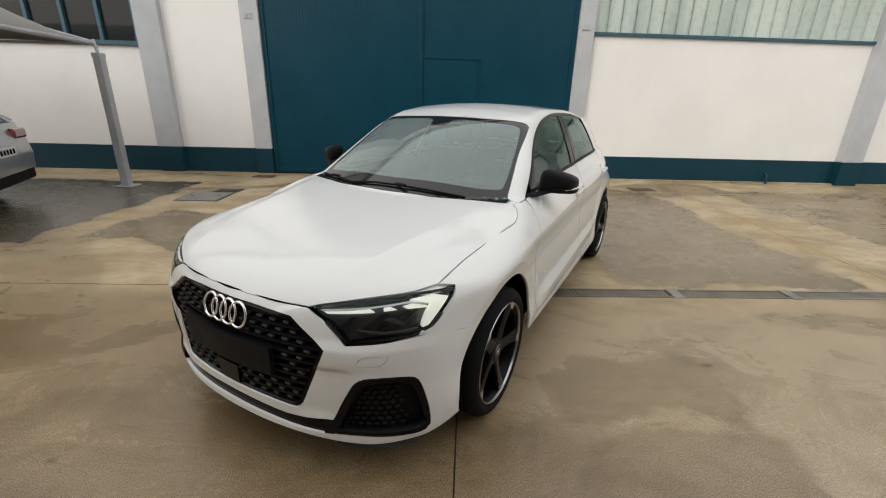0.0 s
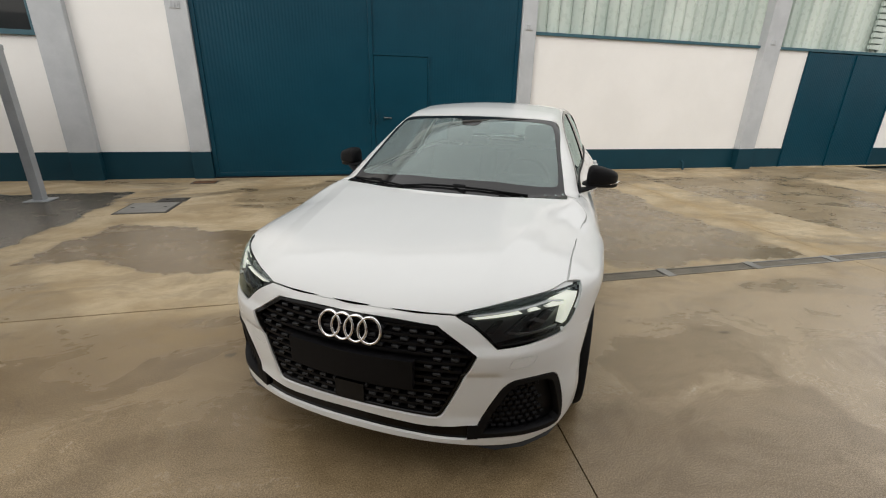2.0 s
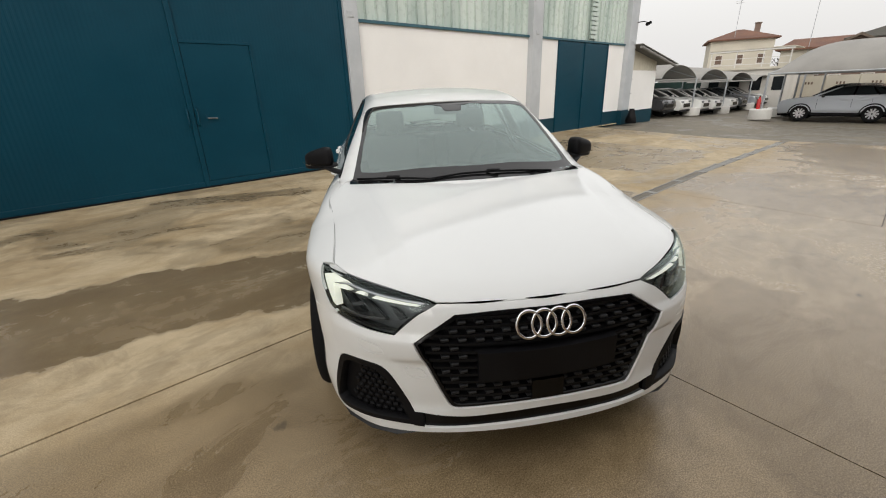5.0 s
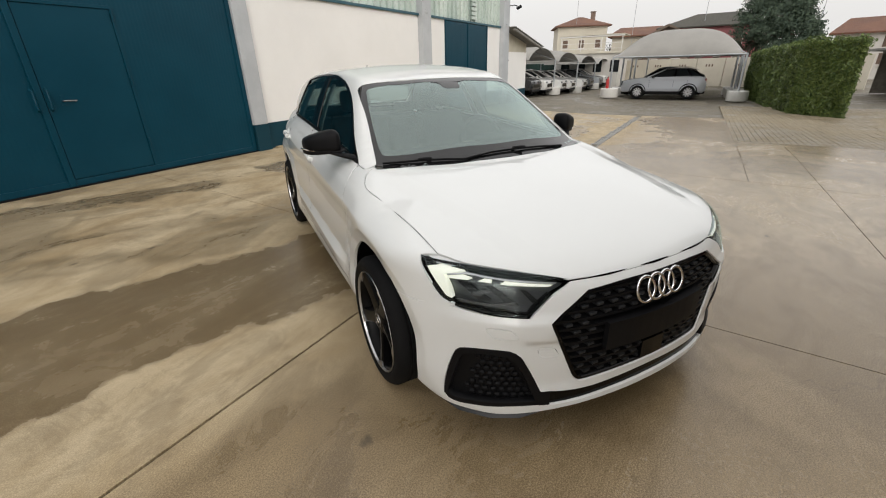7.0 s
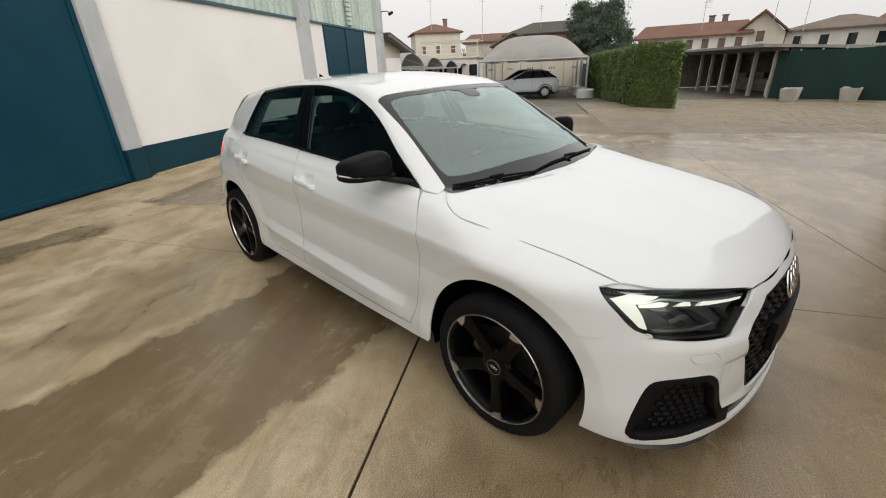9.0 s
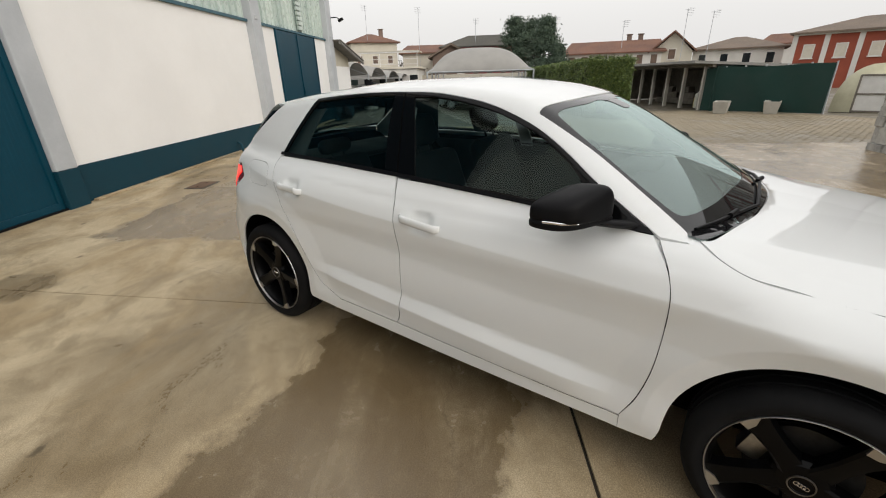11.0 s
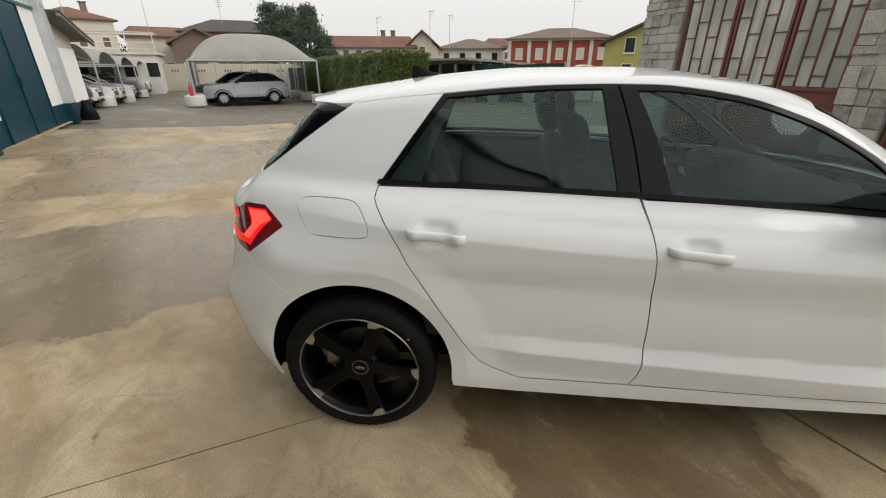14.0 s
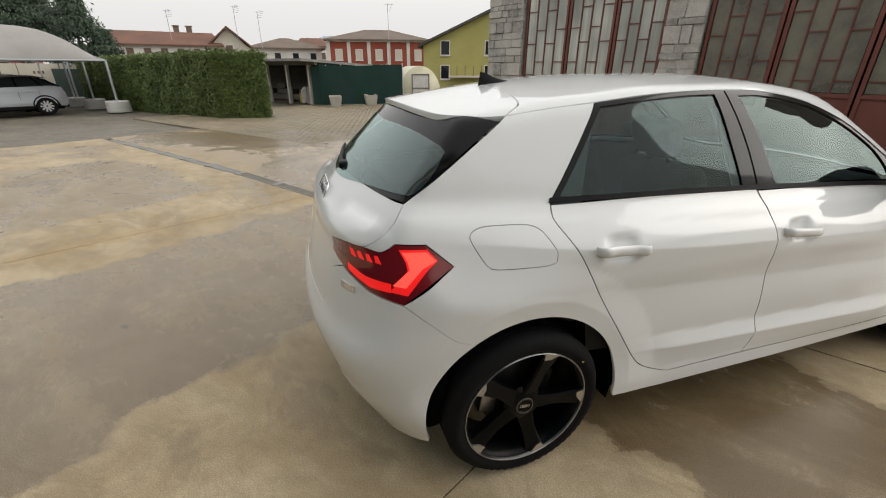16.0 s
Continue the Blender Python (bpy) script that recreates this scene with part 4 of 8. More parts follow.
# Dark lining behind the panel gaps, open at the windows and the wheels.
for sign in (1, -1):
    panel("body_lining", "side", [S(0.45, 0.915, True), S(1.5, 0.985), S(2.45, 1.005), S(2.86, 1.00, True), S(2.86, 0.66, True), S(2.80, 0.60, True)] + arch(AXLE, 50, 190, 0.382)[1:] + [S(2.19, 0.27, True), S(1.2, 0.25), S(0.37, 0.27, True)] + arch(0, 0, 130, 0.382) + [S(-0.30, 0.62, True), S(-0.30, 0.76, True), S(0.10, 0.825), S(0.30, 0.88)],
          black_matt, car, sign=sign, lift=-0.020, rim=0, gap=0, grid=0.05)
panel("engine_bay_lining", "top", mirrored([T(0, -0.70), T(0.40, -0.66), T(0.66, -0.44), T(0.70, -0.2), T(0.71, 0.2), T(0.66, 0.36), T(0.3, 0.26), T(0, 0.23)]), black_matt, car, lift=-0.025, rim=0, gap=0, grid=0.06)
panel("rear_lining", "rear", mirrored([(0, 3.10, 1.02), (0.60, 2.95, 1.02), (0.74, 2.90, 0.92), (0.79, 2.85, 0.65), (0.82, 2.86, 0.30), (0.5, 3.0, 0.22), (0, 3.1, 0.22)]), black_matt, car, lift=-0.03, rim=0, gap=0, grid=0.06)
panel("front_lining", "front", mirrored([(0, -0.74, 0.69), (0.36, -0.7, 0.69), (0.55, -0.65, 0.62), (0.76, -0.47, 0.60), (0.78, -0.45, 0.20), (0.4, -0.7, 0.18), (0, -0.75, 0.18)]), black_matt, car, lift=-0.085, rim=0, gap=0, grid=0.06)
part("underbody", box(-0.56, 0.56, -0.55, 2.95, 0.16, 0.26, 0.03), black_matt, car, "dark underbody")
part("floor_pan", box(-0.79, 0.79, 0.42, 2.14, 0.215, 0.27, 0.02), black_matt, car)
for axle in (0.0, AXLE):
    for sign in (1, -1):
        bm = bmesh.new()
        rows = []
        for x in (0.87, 0.70, 0.50):
            rows.append([bm.verts.new((sign * min(x, float(SIDE(0.5) + DRAW_LOW(axle + 0.388 * math.cos(a))) - 0.022), axle + 0.388 * math.cos(a), TYRE + 0.388 * math.sin(a))) for a in (math.pi * (k / 20 * 1.16 - 0.08) for k in range(21))])
        rows.append([bm.verts.new((sign * 0.49, axle + 0.05 * math.cos(k), TYRE)) for k in range(21)])
        for a, b in zip(rows, rows[1:]):
            for k in range(20):
                bm.faces.new((a[k], a[k + 1], b[k + 1], b[k]))
        part("wheel_housing", bm, black_matt, car, smooth=True)

# Windows: black surrounds, panes, pillars.
windscreen = panel("windscreen", "top", mirrored([T(0, 0.215), T(0.30, 0.248), T(0.50, 0.302), T(0.684, 0.375, True), T(0.677, 0.46), T(0.632, 0.69), T(0.575, 0.962), T(0.552, 0.985), T(0.50, 0.978), T(0.28, 0.930), T(0, 0.917)]), screen_glass, car, lift=-0.0050, grid=0.03, rim=0.004, gap=-0.006, label="green-tinted windscreen glass")
panel("windscreen_border", "top", mirrored([T(0, 0.215), T(0.30, 0.248), T(0.50, 0.302), T(0.684, 0.375, True), T(0.677, 0.46), T(0.632, 0.69), T(0.575, 0.962), T(0.552, 0.985), T(0.50, 0.978), T(0.28, 0.930), T(0, 0.917)]),
      printed_black, windscreen, holes=[mirrored([T(0, 0.300), T(0.35, 0.345), T(0.52, 0.392), T(0.622, 0.445), T(0.632, 0.50), T(0.598, 0.69), T(0.536, 0.926), T(0.47, 0.938), T(0.28, 0.900), T(0.135, 0.892), T(0.070, 0.862), T(0.048, 0.80), T(0, 0.795)])], lift=-0.0030, rim=0, gap=-0.006, label="black printed border")
tagged(windscreen, "green-tinted windscreen with black border")
# Pane starts low; the black band above it paints the spoiler's shadow.
REAR_PANE = mirrored([(0, 2.860, 1.212), (0.42, 2.815, 1.192), (0.54, 2.79, 1.165, True), (0.580, 2.845, 1.105), (0.603, 2.915, 1.062), (0.30, 3.04, 1.06), (0, 3.07, 1.06)])
rear_window = panel("rear_window", "arc", mirrored([(0, 2.80, 1.26), (0.40, 2.74, 1.25), (0.575, 2.60, 1.265, True), (0.585, 2.70, 1.195), (0.60, 2.82, 1.115), (0.622, 2.932, 1.042, True), (0.35, 3.05, 1.05), (0, 3.095, 1.05)]), black_gloss, car, holes=[REAR_PANE], lift=-0.001, rim=0.006, gap=0.001)
panel("rear_pane", "arc", REAR_PANE, rear_glass, rear_window, lift=0.002, grid=0.03, rim=0, gap=-0.003, label="wet rear pane")
for sign in (1, -1):
    pane_front = [S(0.70, 0.972, True), S(1.02, 0.990), S(1.33, 1.006), S(1.475, 1.014, True), S(1.52, 1.17), S(1.585, 1.328, True), S(1.45, 1.325), S(1.21, 1.287), S(1.02, 1.224), S(0.88, 1.150), S(0.78, 1.075)]
    pane_rear = [S(1.652, 1.023, True), S(2.08, 1.036), S(2.430, 1.042, True), S(2.345, 1.155), S(2.285, 1.235), S(2.232, 1.304, True), S(2.02, 1.322), S(1.842, 1.332), S(1.705, 1.334, True), S(1.68, 1.17)]
    surround = panel("window_surround", "side", BELT + BROW, black_gloss, car, holes=[pane_front, pane_rear], sign=sign, lift=0.001, gap=0.0015, rim=0.010, label="gloss black window surround and pillar")
    panel("window_pane", "side", pane_front, side_glass, surround, sign=sign, lift=-0.005, gap=-0.003, grid=0.065, rim=0, label="tinted front door glass")
    panel("window_pane", "side", pane_rear, side_glass, surround, sign=sign, lift=-0.005, gap=-0.003, grid=0.065, rim=0, label="tinted rear door glass")
    panel("waist_strip", "side", [S(0.506, 0.932, True), S(1.003, 0.965), S(1.579, 1.001), S(2.078, 1.019), S(2.475, 1.024, True), S(2.468, 1.040, True), S(2.078, 1.037), S(1.579, 1.019), S(1.003, 0.983), S(0.53, 0.951, True)], black_plastic, surround, sign=sign, lift=0.006, gap=0.001, rim=0.008, label="matt black waist strip")
    panel("pillar_gap", "side", [S(1.572, 1.02, True), S(1.60, 1.17), S(1.645, 1.345, True), S(1.651, 1.345, True), S(1.606, 1.17), S(1.578, 1.02, True)], black_matt, surround, sign=sign, lift=0.0022, gap=0, rim=0)

# Grille, lower grilles, slot.
grille = panel("grille", "front", mirrored(GRILLE), black_plastic, car, lift=-0.045, gap=-0.006, rim=0)
ring_in = mirrored([(p[0] * 0.965, p[1], 0.49 + (p[2] - 0.49) * 0.94, *p[3:]) for p in GRILLE])
panel("grille_rim", "front", mirrored(GRILLE), black_gloss, grille, holes=[ring_in], lift=-0.006, gap=0.001, rim=0.03)


def grille_half_width(z):
    """How far the six-cornered grille reaches at a height."""
    return 0.335 + (0.478 - 0.335) * (0.680 - z) / 0.10 if z > 0.580 else 0.478 - (0.478 - 0.36) * (0.580 - z) / 0.275


def grille_piece(x0, x1, z0, z1, out=-0.020, deep=0.025):
    """A bar of the grille that follows the nose."""
    count = max(2, round(abs(x1 - x0) / 0.05))
    bm, rows = bmesh.new(), []
    for i in range(count + 1):
        x = x0 + (x1 - x0) * i / count
        y = float(NOSE((z0 + z1) / 2)) + 0.30 * x * x + 0.45 * x**6 - out
        rows.append([bm.verts.new(q) for q in ((x, y, z0), (x, y, z1), (x, y + deep, z1), (x, y + deep, z0))])
    for a, b in zip(rows, rows[1:]):
        for k in range(4):
            bm.faces.new((a[k], a[(k + 1) % 4], b[(k + 1) % 4], b[k]))
    bm.faces.new(rows[0])
    bm.faces.new(rows[-1][::-1])
    return bm


def shared_mesh(name, bm, mat):
    me = bpy.data.meshes.new(name)
    bm.to_mesh(me)
    bm.free()
    me.materials.append(mat)
    return me


def piece(name, mesh, m, parent):
    """One of many alike pieces."""
    ob = new(name, mesh)
    ob.matrix_basis = m
    ob.parent = parent
    return ob


LOZENGE = varied("dark grey grille lozenges", (0.010, 0.011, 0.012), (0.020, 0.021, 0.023), 0.5, 0, 8, 200, Specular_IOR_Level=0.3)
lozenge_mesh = shared_mesh("grille_lozenge", box(-0.0155, 0.0155, 0, 0.03, -0.0062, 0.0062, 0.003, segments=1), LOZENGE)
cell_mesh = shared_mesh("grille_cell", box(-0.0125, 0.0125, -0.02, 0.006, -0.0095, 0.0095, 0.005, segments=1), black_plastic)
for i in range(12):
    z = 0.322 + 0.0305 * i
    w = grille_half_width(z) - 0.018
    part("grille_bar", grille_piece(-w, w, z - 0.005, z + 0.005, -0.016), black_plastic, grille)
    zl, shift = z + 0.015, 0.5 * (i % 2)
    for j in range(-8, 9):
        x = (j + shift) * 0.062
        if abs(x) + 0.018 < min(grille_half_width(zl), grille_half_width(zl + 0.01)) - 0.02 and not (abs(x) < 0.285 and 0.42 < zl < 0.555):
            y = float(NOSE(zl)) + 0.30 * x * x + 0.45 * x**6 + 0.012
            piece("grille_lozenge", lozenge_mesh, Matrix.Translation((x, y, zl)), grille)
part("number_plate_holder", grille_piece(-0.262, 0.262, 0.432, 0.545, 0.006, 0.02), black_plastic, grille, "blank black number plate holder")
part("radar_cover", grille_piece(-0.062, 0.062, 0.325, 0.405, -0.006, 0.02), black_gloss, grille, "gloss black sensor cover")
for sign in (1, -1):
    fog = panel("lower_grille", "front", FOG, black_plastic, car, sign=sign, lift=-0.034, gap=-0.004, rim=0)
    inner = [(0.758, -0.50, 0.250), (0.750, -0.52, 0.340), (0.729, -0.54, 0.428), (0.714, -0.56, 0.446), (0.681, -0.606, 0.456), (0.622, -0.66, 0.453), (0.596, -0.68, 0.430), (0.566, -0.69, 0.375), (0.536, -0.70, 0.300), (0.514, -0.71, 0.248, True), (0.60, -0.65, 0.246), (0.69, -0.59, 0.242), (0.738, -0.54, 0.238)]
    panel("lower_grille_frame", "front", FOG, black_plastic, fog, holes=[inner], sign=sign, lift=0.003, gap=0.001, rim=0.035)
    for i in range(9):
        z = 0.255 + 0.024 * i
        for j in range(10):
            x = 0.500 + 0.028 * j + 0.014 * (i % 2)
            left, right = 0.514 + 0.46 * (z - 0.25), 0.764 - 0.20 * (z - 0.25)
            if left + 0.008 < x < right - 0.012:
                q, nrm = on_skin("front", (x, NOSE(z) + 0.3 * x * x + 0.36 * x**6, z), -0.030, sign)
                m = Matrix.Translation(q) @ nrm.to_track_quat("Y", "Z").to_matrix().to_4x4()
                piece("grille_cell", cell_mesh, m, fog)
slot = panel("bumper_slot", "front", mirrored(SLOT), black_gloss, car, lift=-0.012, gap=-0.004, rim=0)
for sign in (1, -1):
    panel("slot_end", "front", [(0.458, -0.72, 0.281, True), (0.505, -0.715, 0.283, True), (0.497, -0.715, 0.224, True), (0.455, -0.72, 0.222, True)], black_plastic, slot, sign=sign, lift=0.0025, gap=0, rim=0.02)
for sign in (1, -1):
    pts = [(0.47, -0.715, 0.195), (0.56, -0.672, 0.190), (0.655, -0.612, 0.188), (0.740, -0.528, 0.189), (0.785, -0.462, 0.194)]
    rows = []
    bm = bmesh.new()
    for i, (x, y, z) in enumerate(pts):
        fade = (0.25, 0.9, 1.0, 0.85, 0.3)[i]
        rows.append([bm.verts.new((sign * a, b, c)) for a, b, c in ((x, y, z), (x * (1 + 0.010 * fade), y - 0.018 * fade, z - 0.026 * fade), (x * 0.99, y + 0.02, z - 0.030 * fade), (x * 0.97, y + 0.05, z))])
    for a, b in zip(rows, rows[1:]):
        for k in range(4):
            bm.faces.new((a[k], a[(k + 1) % 4], b[(k + 1) % 4], b[k]))
    bm.faces.new(rows[0])
    bm.faces.new(rows[-1][::-1])
    part("splitter_blade", bm, grey_plastic, car, "dark grey splitter blade", 30)


def flipped(bm, sign):
    if sign < 0:
        bmesh.ops.transform(bm, matrix=Matrix.Diagonal((-1, 1, 1, 1)), verts=bm.verts)
    return bm


# Wheels: turned for the side they stand on.
def wheel_parts(m, sign):
    def put(bm, grow=1.026):
        bmesh.ops.transform(bm, matrix=m @ Matrix.Diagonal((1, grow, grow, 1)), verts=bm.verts)
        return flipped(bm, sign)

    rim = part("wheel", put(lathe([(-0.10, 0.226), (-0.09, 0.216), (0.0, 0.206), (0.072, 0.214), (0.090, 0.224), (0.096, 0.232), (0.085, 0.236)], 72)), rim_black, car, "black alloy wheel with five blade spokes", 30)
    profile = [(-0.090, 0.236), (-0.104, 0.252), (-0.109, 0.270), (-0.103, 0.287), (-0.088, 0.299)]
    for x in (-0.062, -0.02, 0.02, 0.062):
        profile += [(x - 0.016, TREAD), (x + 0.013, TREAD), (x + 0.0145, TREAD - 0.007), (x + 0.021, TREAD - 0.007)]
    profile = profile[:-2] + [(0.088, 0.299), (0.103, 0.287), (0.109, 0.270), (0.1085, 0.262), (0.104, 0.252), (0.0995, 0.2405), (0.090, 0.236)]
    bm = lathe(profile, 120)
    for v in bm.verts:
        r = math.hypot(v.co.y, v.co.z)
        k = round(math.atan2(v.co.z, v.co.y) / (2 * math.pi) * 120)
        if r > 0.279 and abs(v.co.x) > 0.076 and k % 2:
            v.co.y, v.co.z = v.co.y * (1 - 0.002 / r), v.co.z * (1 - 0.002 / r)
            v.co.x *= 0.985
    part("tyre", put(bm, 1.0), rubber, rim, "black low-profile tyre", 35)
    part("rim_flange", put(lathe([(0.094, 0.2345), (0.1015, 0.2335), (0.1035, 0.2320), (0.1025, 0.2295), (0.097, 0.2280), (0.090, 0.227)], 96)), rim_cut, rim, "machined silver rim edge", 30)
    for k in range(5):
        turn = Matrix.Rotation(2 * math.pi * k / 5 + math.pi * 0.99, 4, "X")
        bm, rows = bmesh.new(), []
        for r, half, x, skew in ((0.030, 0.034, 0.078, 0.0), (0.07, 0.030, 0.080, 0.0), (0.12, 0.0255, 0.083, -0.003), (0.17, 0.029, 0.089, -0.007), (0.205, 0.034, 0.095, -0.009), (0.227, 0.040, 0.0985, -0.008)):
            rows.append([bm.verts.new((a, r, b)) for a, b in ((x - 0.045, skew - half * 1.12), (x - 0.006, skew - half), (x, skew - half * 0.72), (x - 0.004, skew + half * 0.30), (x - 0.010, skew + half * 0.95), (x - 0.045, skew + half * 1.12))])
        for a, b in zip(rows, rows[1:]):
            for j in range(6):
                bm.faces.new((a[j], a[(j + 1) % 6], b[(j + 1) % 6], b[j]))
        bm.faces.new(rows[-1])
        bmesh.ops.transform(bm, matrix=turn, verts=bm.verts)
        part("spoke", put(bm), rim_black, rim, smooth=25)
        bm = bmesh.new()
        tip = [bm.verts.new((x, r, z)) for x, r, z in ((0.1000, 0.2255, -0.046), (0.0985, 0.198, -0.037), (0.0985, 0.206, -0.012), (0.1000, 0.2275, 0.010), (0.1005, 0.229, -0.015))]
        face = bm.faces.new(tip)
        low = bmesh.ops.extrude_face_region(bm, geom=[face])["geom"]
        bmesh.ops.translate(bm, vec=(-0.012, 0, 0), verts=[v for v in low if isinstance(v, bmesh.types.BMVert)])
        bmesh.ops.transform(bm, matrix=turn, verts=bm.verts)
        part("spoke_tip", put(bm), rim_cut, rim, "machined silver spoke tip")
        bolt = turn @ Matrix.Rotation(math.pi / 5, 4, "X")
        bm = lathe([(0.079, 0.0), (0.079, 0.006), (0.077, 0.0085), (0.045, 0.009)], 12)
        bmesh.ops.transform(bm, matrix=bolt @ Matrix.Translation((-0.010, 0.050, 0)), verts=bm.verts)
        part("wheel_bolt", put(bm), steel, rim)
    part("hub", put(lathe([(0.030, 0.075), (0.060, 0.072), (0.074, 0.060), (0.080, 0.040), (0.080, 0.030)], 40)), rim_black, rim, smooth=30)
    part("hub_cap", put(lathe([(0.078, 0.031), (0.083, 0.0295), (0.0835, 0.0265), (0.0815, 0.025), (0.082, 0.001)], 32)), rim_black, rim, smooth=30)
    part("hub_ring", put(lathe([(0.080, 0.0335), (0.0845, 0.0325), (0.0845, 0.0300), (0.080, 0.0295)], 32)), steel, rim, smooth=30)
    for k in range(4):
        bm = tube([(0.0832, (k - 1.5) * 0.0085 + 0.006 * math.cos(a), 0.006 * math.sin(a)) for a in (2 * math.pi * i / 14 for i in range(14))], 0.0011, 5, True)
        part("cap_emblem_ring", put(bm), chrome, rim)
    part("brake_disc", put(lathe([(0.004, 0.0), (0.004, 0.138), (-0.018, 0.138), (-0.018, 0.07)], 48)), worn_disc, rim, smooth=30)
    part("brake_caliper", put(box(-0.035, 0.030, 0.085, 0.150, -0.055, 0.055, 0.012)), steel, rim, "bare metal brake caliper", 30)


for axle, lean in ((0.0, 0.35), (AXLE, 0.155)):
    for sign in (1, -1):
        wheel_parts(Matrix.Translation((0.770 if axle else 0.792 if sign < 0 else 0.768, axle, TREAD)) @ Matrix.Rotation(lean * 0.9 + 0.3 * (sign > 0), 4, "X"), sign)
bm = lathe([(0.1095, 0.0), (0.1095, 0.004), (0.107, 0.0045)], 10)
bmesh.ops.transform(bm, matrix=Matrix.Translation((0.770, AXLE, TREAD)) @ Matrix.Rotation(radians(141), 4, "X") @ Matrix.Translation((0, 0.262, 0)), verts=bm.verts)
part("tyre_mark", flipped(bm, -1), material("yellow paint dot", (0.55, 0.42, 0.08), 0.6), car, "small yellow paint dot on the tyre")

# Head lamps.
for sign in (1, -1):
    lamp = panel("headlamp", "front", LAMP, lamp_dark, car, sign=sign, lift=-0.055, gap=-0.006, rim=0, label="lit clear headlamp with angled white running light")
    inner = [(p[0] * 0.988 + 0.007, p[1], 0.690 + (p[2] - 0.690) * 0.92, *p[3:]) for p in LAMP]
    panel("headlamp_rim", "front", LAMP, black_gloss, lamp, holes=[inner], sign=sign, lift=-0.003, gap=0.0008, rim=0.05)
    panel("running_light", "front", [(0.782, -0.385, 0.738, True), (0.747, -0.43, 0.754, True), (0.697, -0.505, 0.747, True), (0.73, -0.48, 0.735, True), (0.757, -0.456, 0.724, True), (0.754, -0.48, 0.690, True), (0.749, -0.499, 0.644, True), (0.760, -0.477, 0.649, True), (0.776, -0.432, 0.694, True)], led_white, lamp, sign=sign, lift=-0.010, gap=0, rim=0.03, sharp_all=True)
    for line in ([(0.748, -0.470, 0.722), (0.708, -0.510, 0.734), (0.687, -0.535, 0.729), (0.706, -0.530, 0.718), (0.750, -0.470, 0.714)],
                 [(0.655, -0.565, 0.729), (0.634, -0.580, 0.727), (0.643, -0.590, 0.716), (0.676, -0.555, 0.718)],
                 [(0.600, -0.610, 0.723), (0.450, -0.690, 0.706), (0.465, -0.690, 0.701), (0.572, -0.630, 0.710), (0.620, -0.610, 0.713)]):
        panel("light_segment", "front", line, led_white, lamp, sign=sign, lift=-0.012, gap=0, rim=0.02, sharp_all=True)
    panel("light_guide", "front", [(0.752, -0.458, 0.728), (0.697, -0.512, 0.743), (0.435, -0.69, 0.712), (0.437, -0.69, 0.708), (0.699, -0.517, 0.738), (0.750, -0.466, 0.724)], rim_cut, lamp, sign=sign, lift=-0.013, gap=0, rim=0.01, sharp_all=True)
    # Slanting fins over the dark reflector floor.
    for line in ([(0.735, -0.50, 0.712), (0.700, -0.53, 0.708), (0.640, -0.59, 0.652), (0.672, -0.56, 0.646)],
                 [(0.655, -0.57, 0.704), (0.632, -0.59, 0.702), (0.565, -0.65, 0.640), (0.594, -0.63, 0.636)],
                 [(0.560, -0.65, 0.694), (0.542, -0.66, 0.692), (0.500, -0.68, 0.652), (0.520, -0.67, 0.646)]):
        panel("reflector_fin", "front", line, lamp_fin, lamp, sign=sign, lift=-0.024, gap=0, rim=0.026, sharp_all=True)
    for line in ([(0.728, -0.50, 0.642), (0.640, -0.59, 0.640), (0.575, -0.65, 0.650), (0.578, -0.65, 0.644), (0.640, -0.59, 0.633), (0.724, -0.51, 0.634)],
                 [(0.655, -0.57, 0.690), (0.690, -0.54, 0.672), (0.688, -0.54, 0.660), (0.640, -0.59, 0.684)]):
        panel("reflector_blade", "front", line, lamp_edge, lamp, sign=sign, lift=-0.020, gap=0, rim=0.012, sharp_all=True)
    panel("headlamp_lens", "front", LAMP, lamp_glass, lamp, sign=sign, lift=0.0, gap=0.001, rim=0.004)
    # Tail lamps.
    tail = panel("tail_lamp", "rear", TAIL_LAMP, red_lens, car, sign=sign, lift=-0.001, gap=0.002, rim=0.02, label="glowing red tail lamp")
    panel("lamp_glow", "rear", [(0.712, 2.970, 0.925, True), (0.744, 2.893, 0.925, True), (0.772, 2.870, 0.893, True), (0.772, 2.90, 0.868, True), (0.762, 2.956, 0.792, True), (0.725, 3.0, 0.798, True), (0.742, 2.95, 0.866, True), (0.735, 2.955, 0.888, True)], red_glow, tail, sign=sign, lift=0.0012, gap=0, rim=0.002, sharp_all=True)
    panel("lamp_core", "rear", [(0.722, 2.965, 0.918, True), (0.744, 2.893, 0.918, True), (0.766, 2.870, 0.892, True), (0.760, 2.91, 0.872, True), (0.750, 2.956, 0.815, True), (0.738, 3.0, 0.818, True), (0.752, 2.95, 0.868, True), (0.744, 2.955, 0.890, True)], red_hot, tail, sign=sign, lift=0.0022, gap=0, rim=0.001, sharp_all=True)
    panel("lamp_glow", "rear", [(0.57, 3.11, 0.846, True), (0.65, 3.067, 0.826, True), (0.720, 2.995, 0.822, True), (0.722, 2.995, 0.795, True), (0.676, 3.056, 0.797, True), (0.58, 3.11, 0.826, True)], red_glow, tail, sign=sign, lift=0.0012, gap=0, rim=0.002, sharp_all=True)
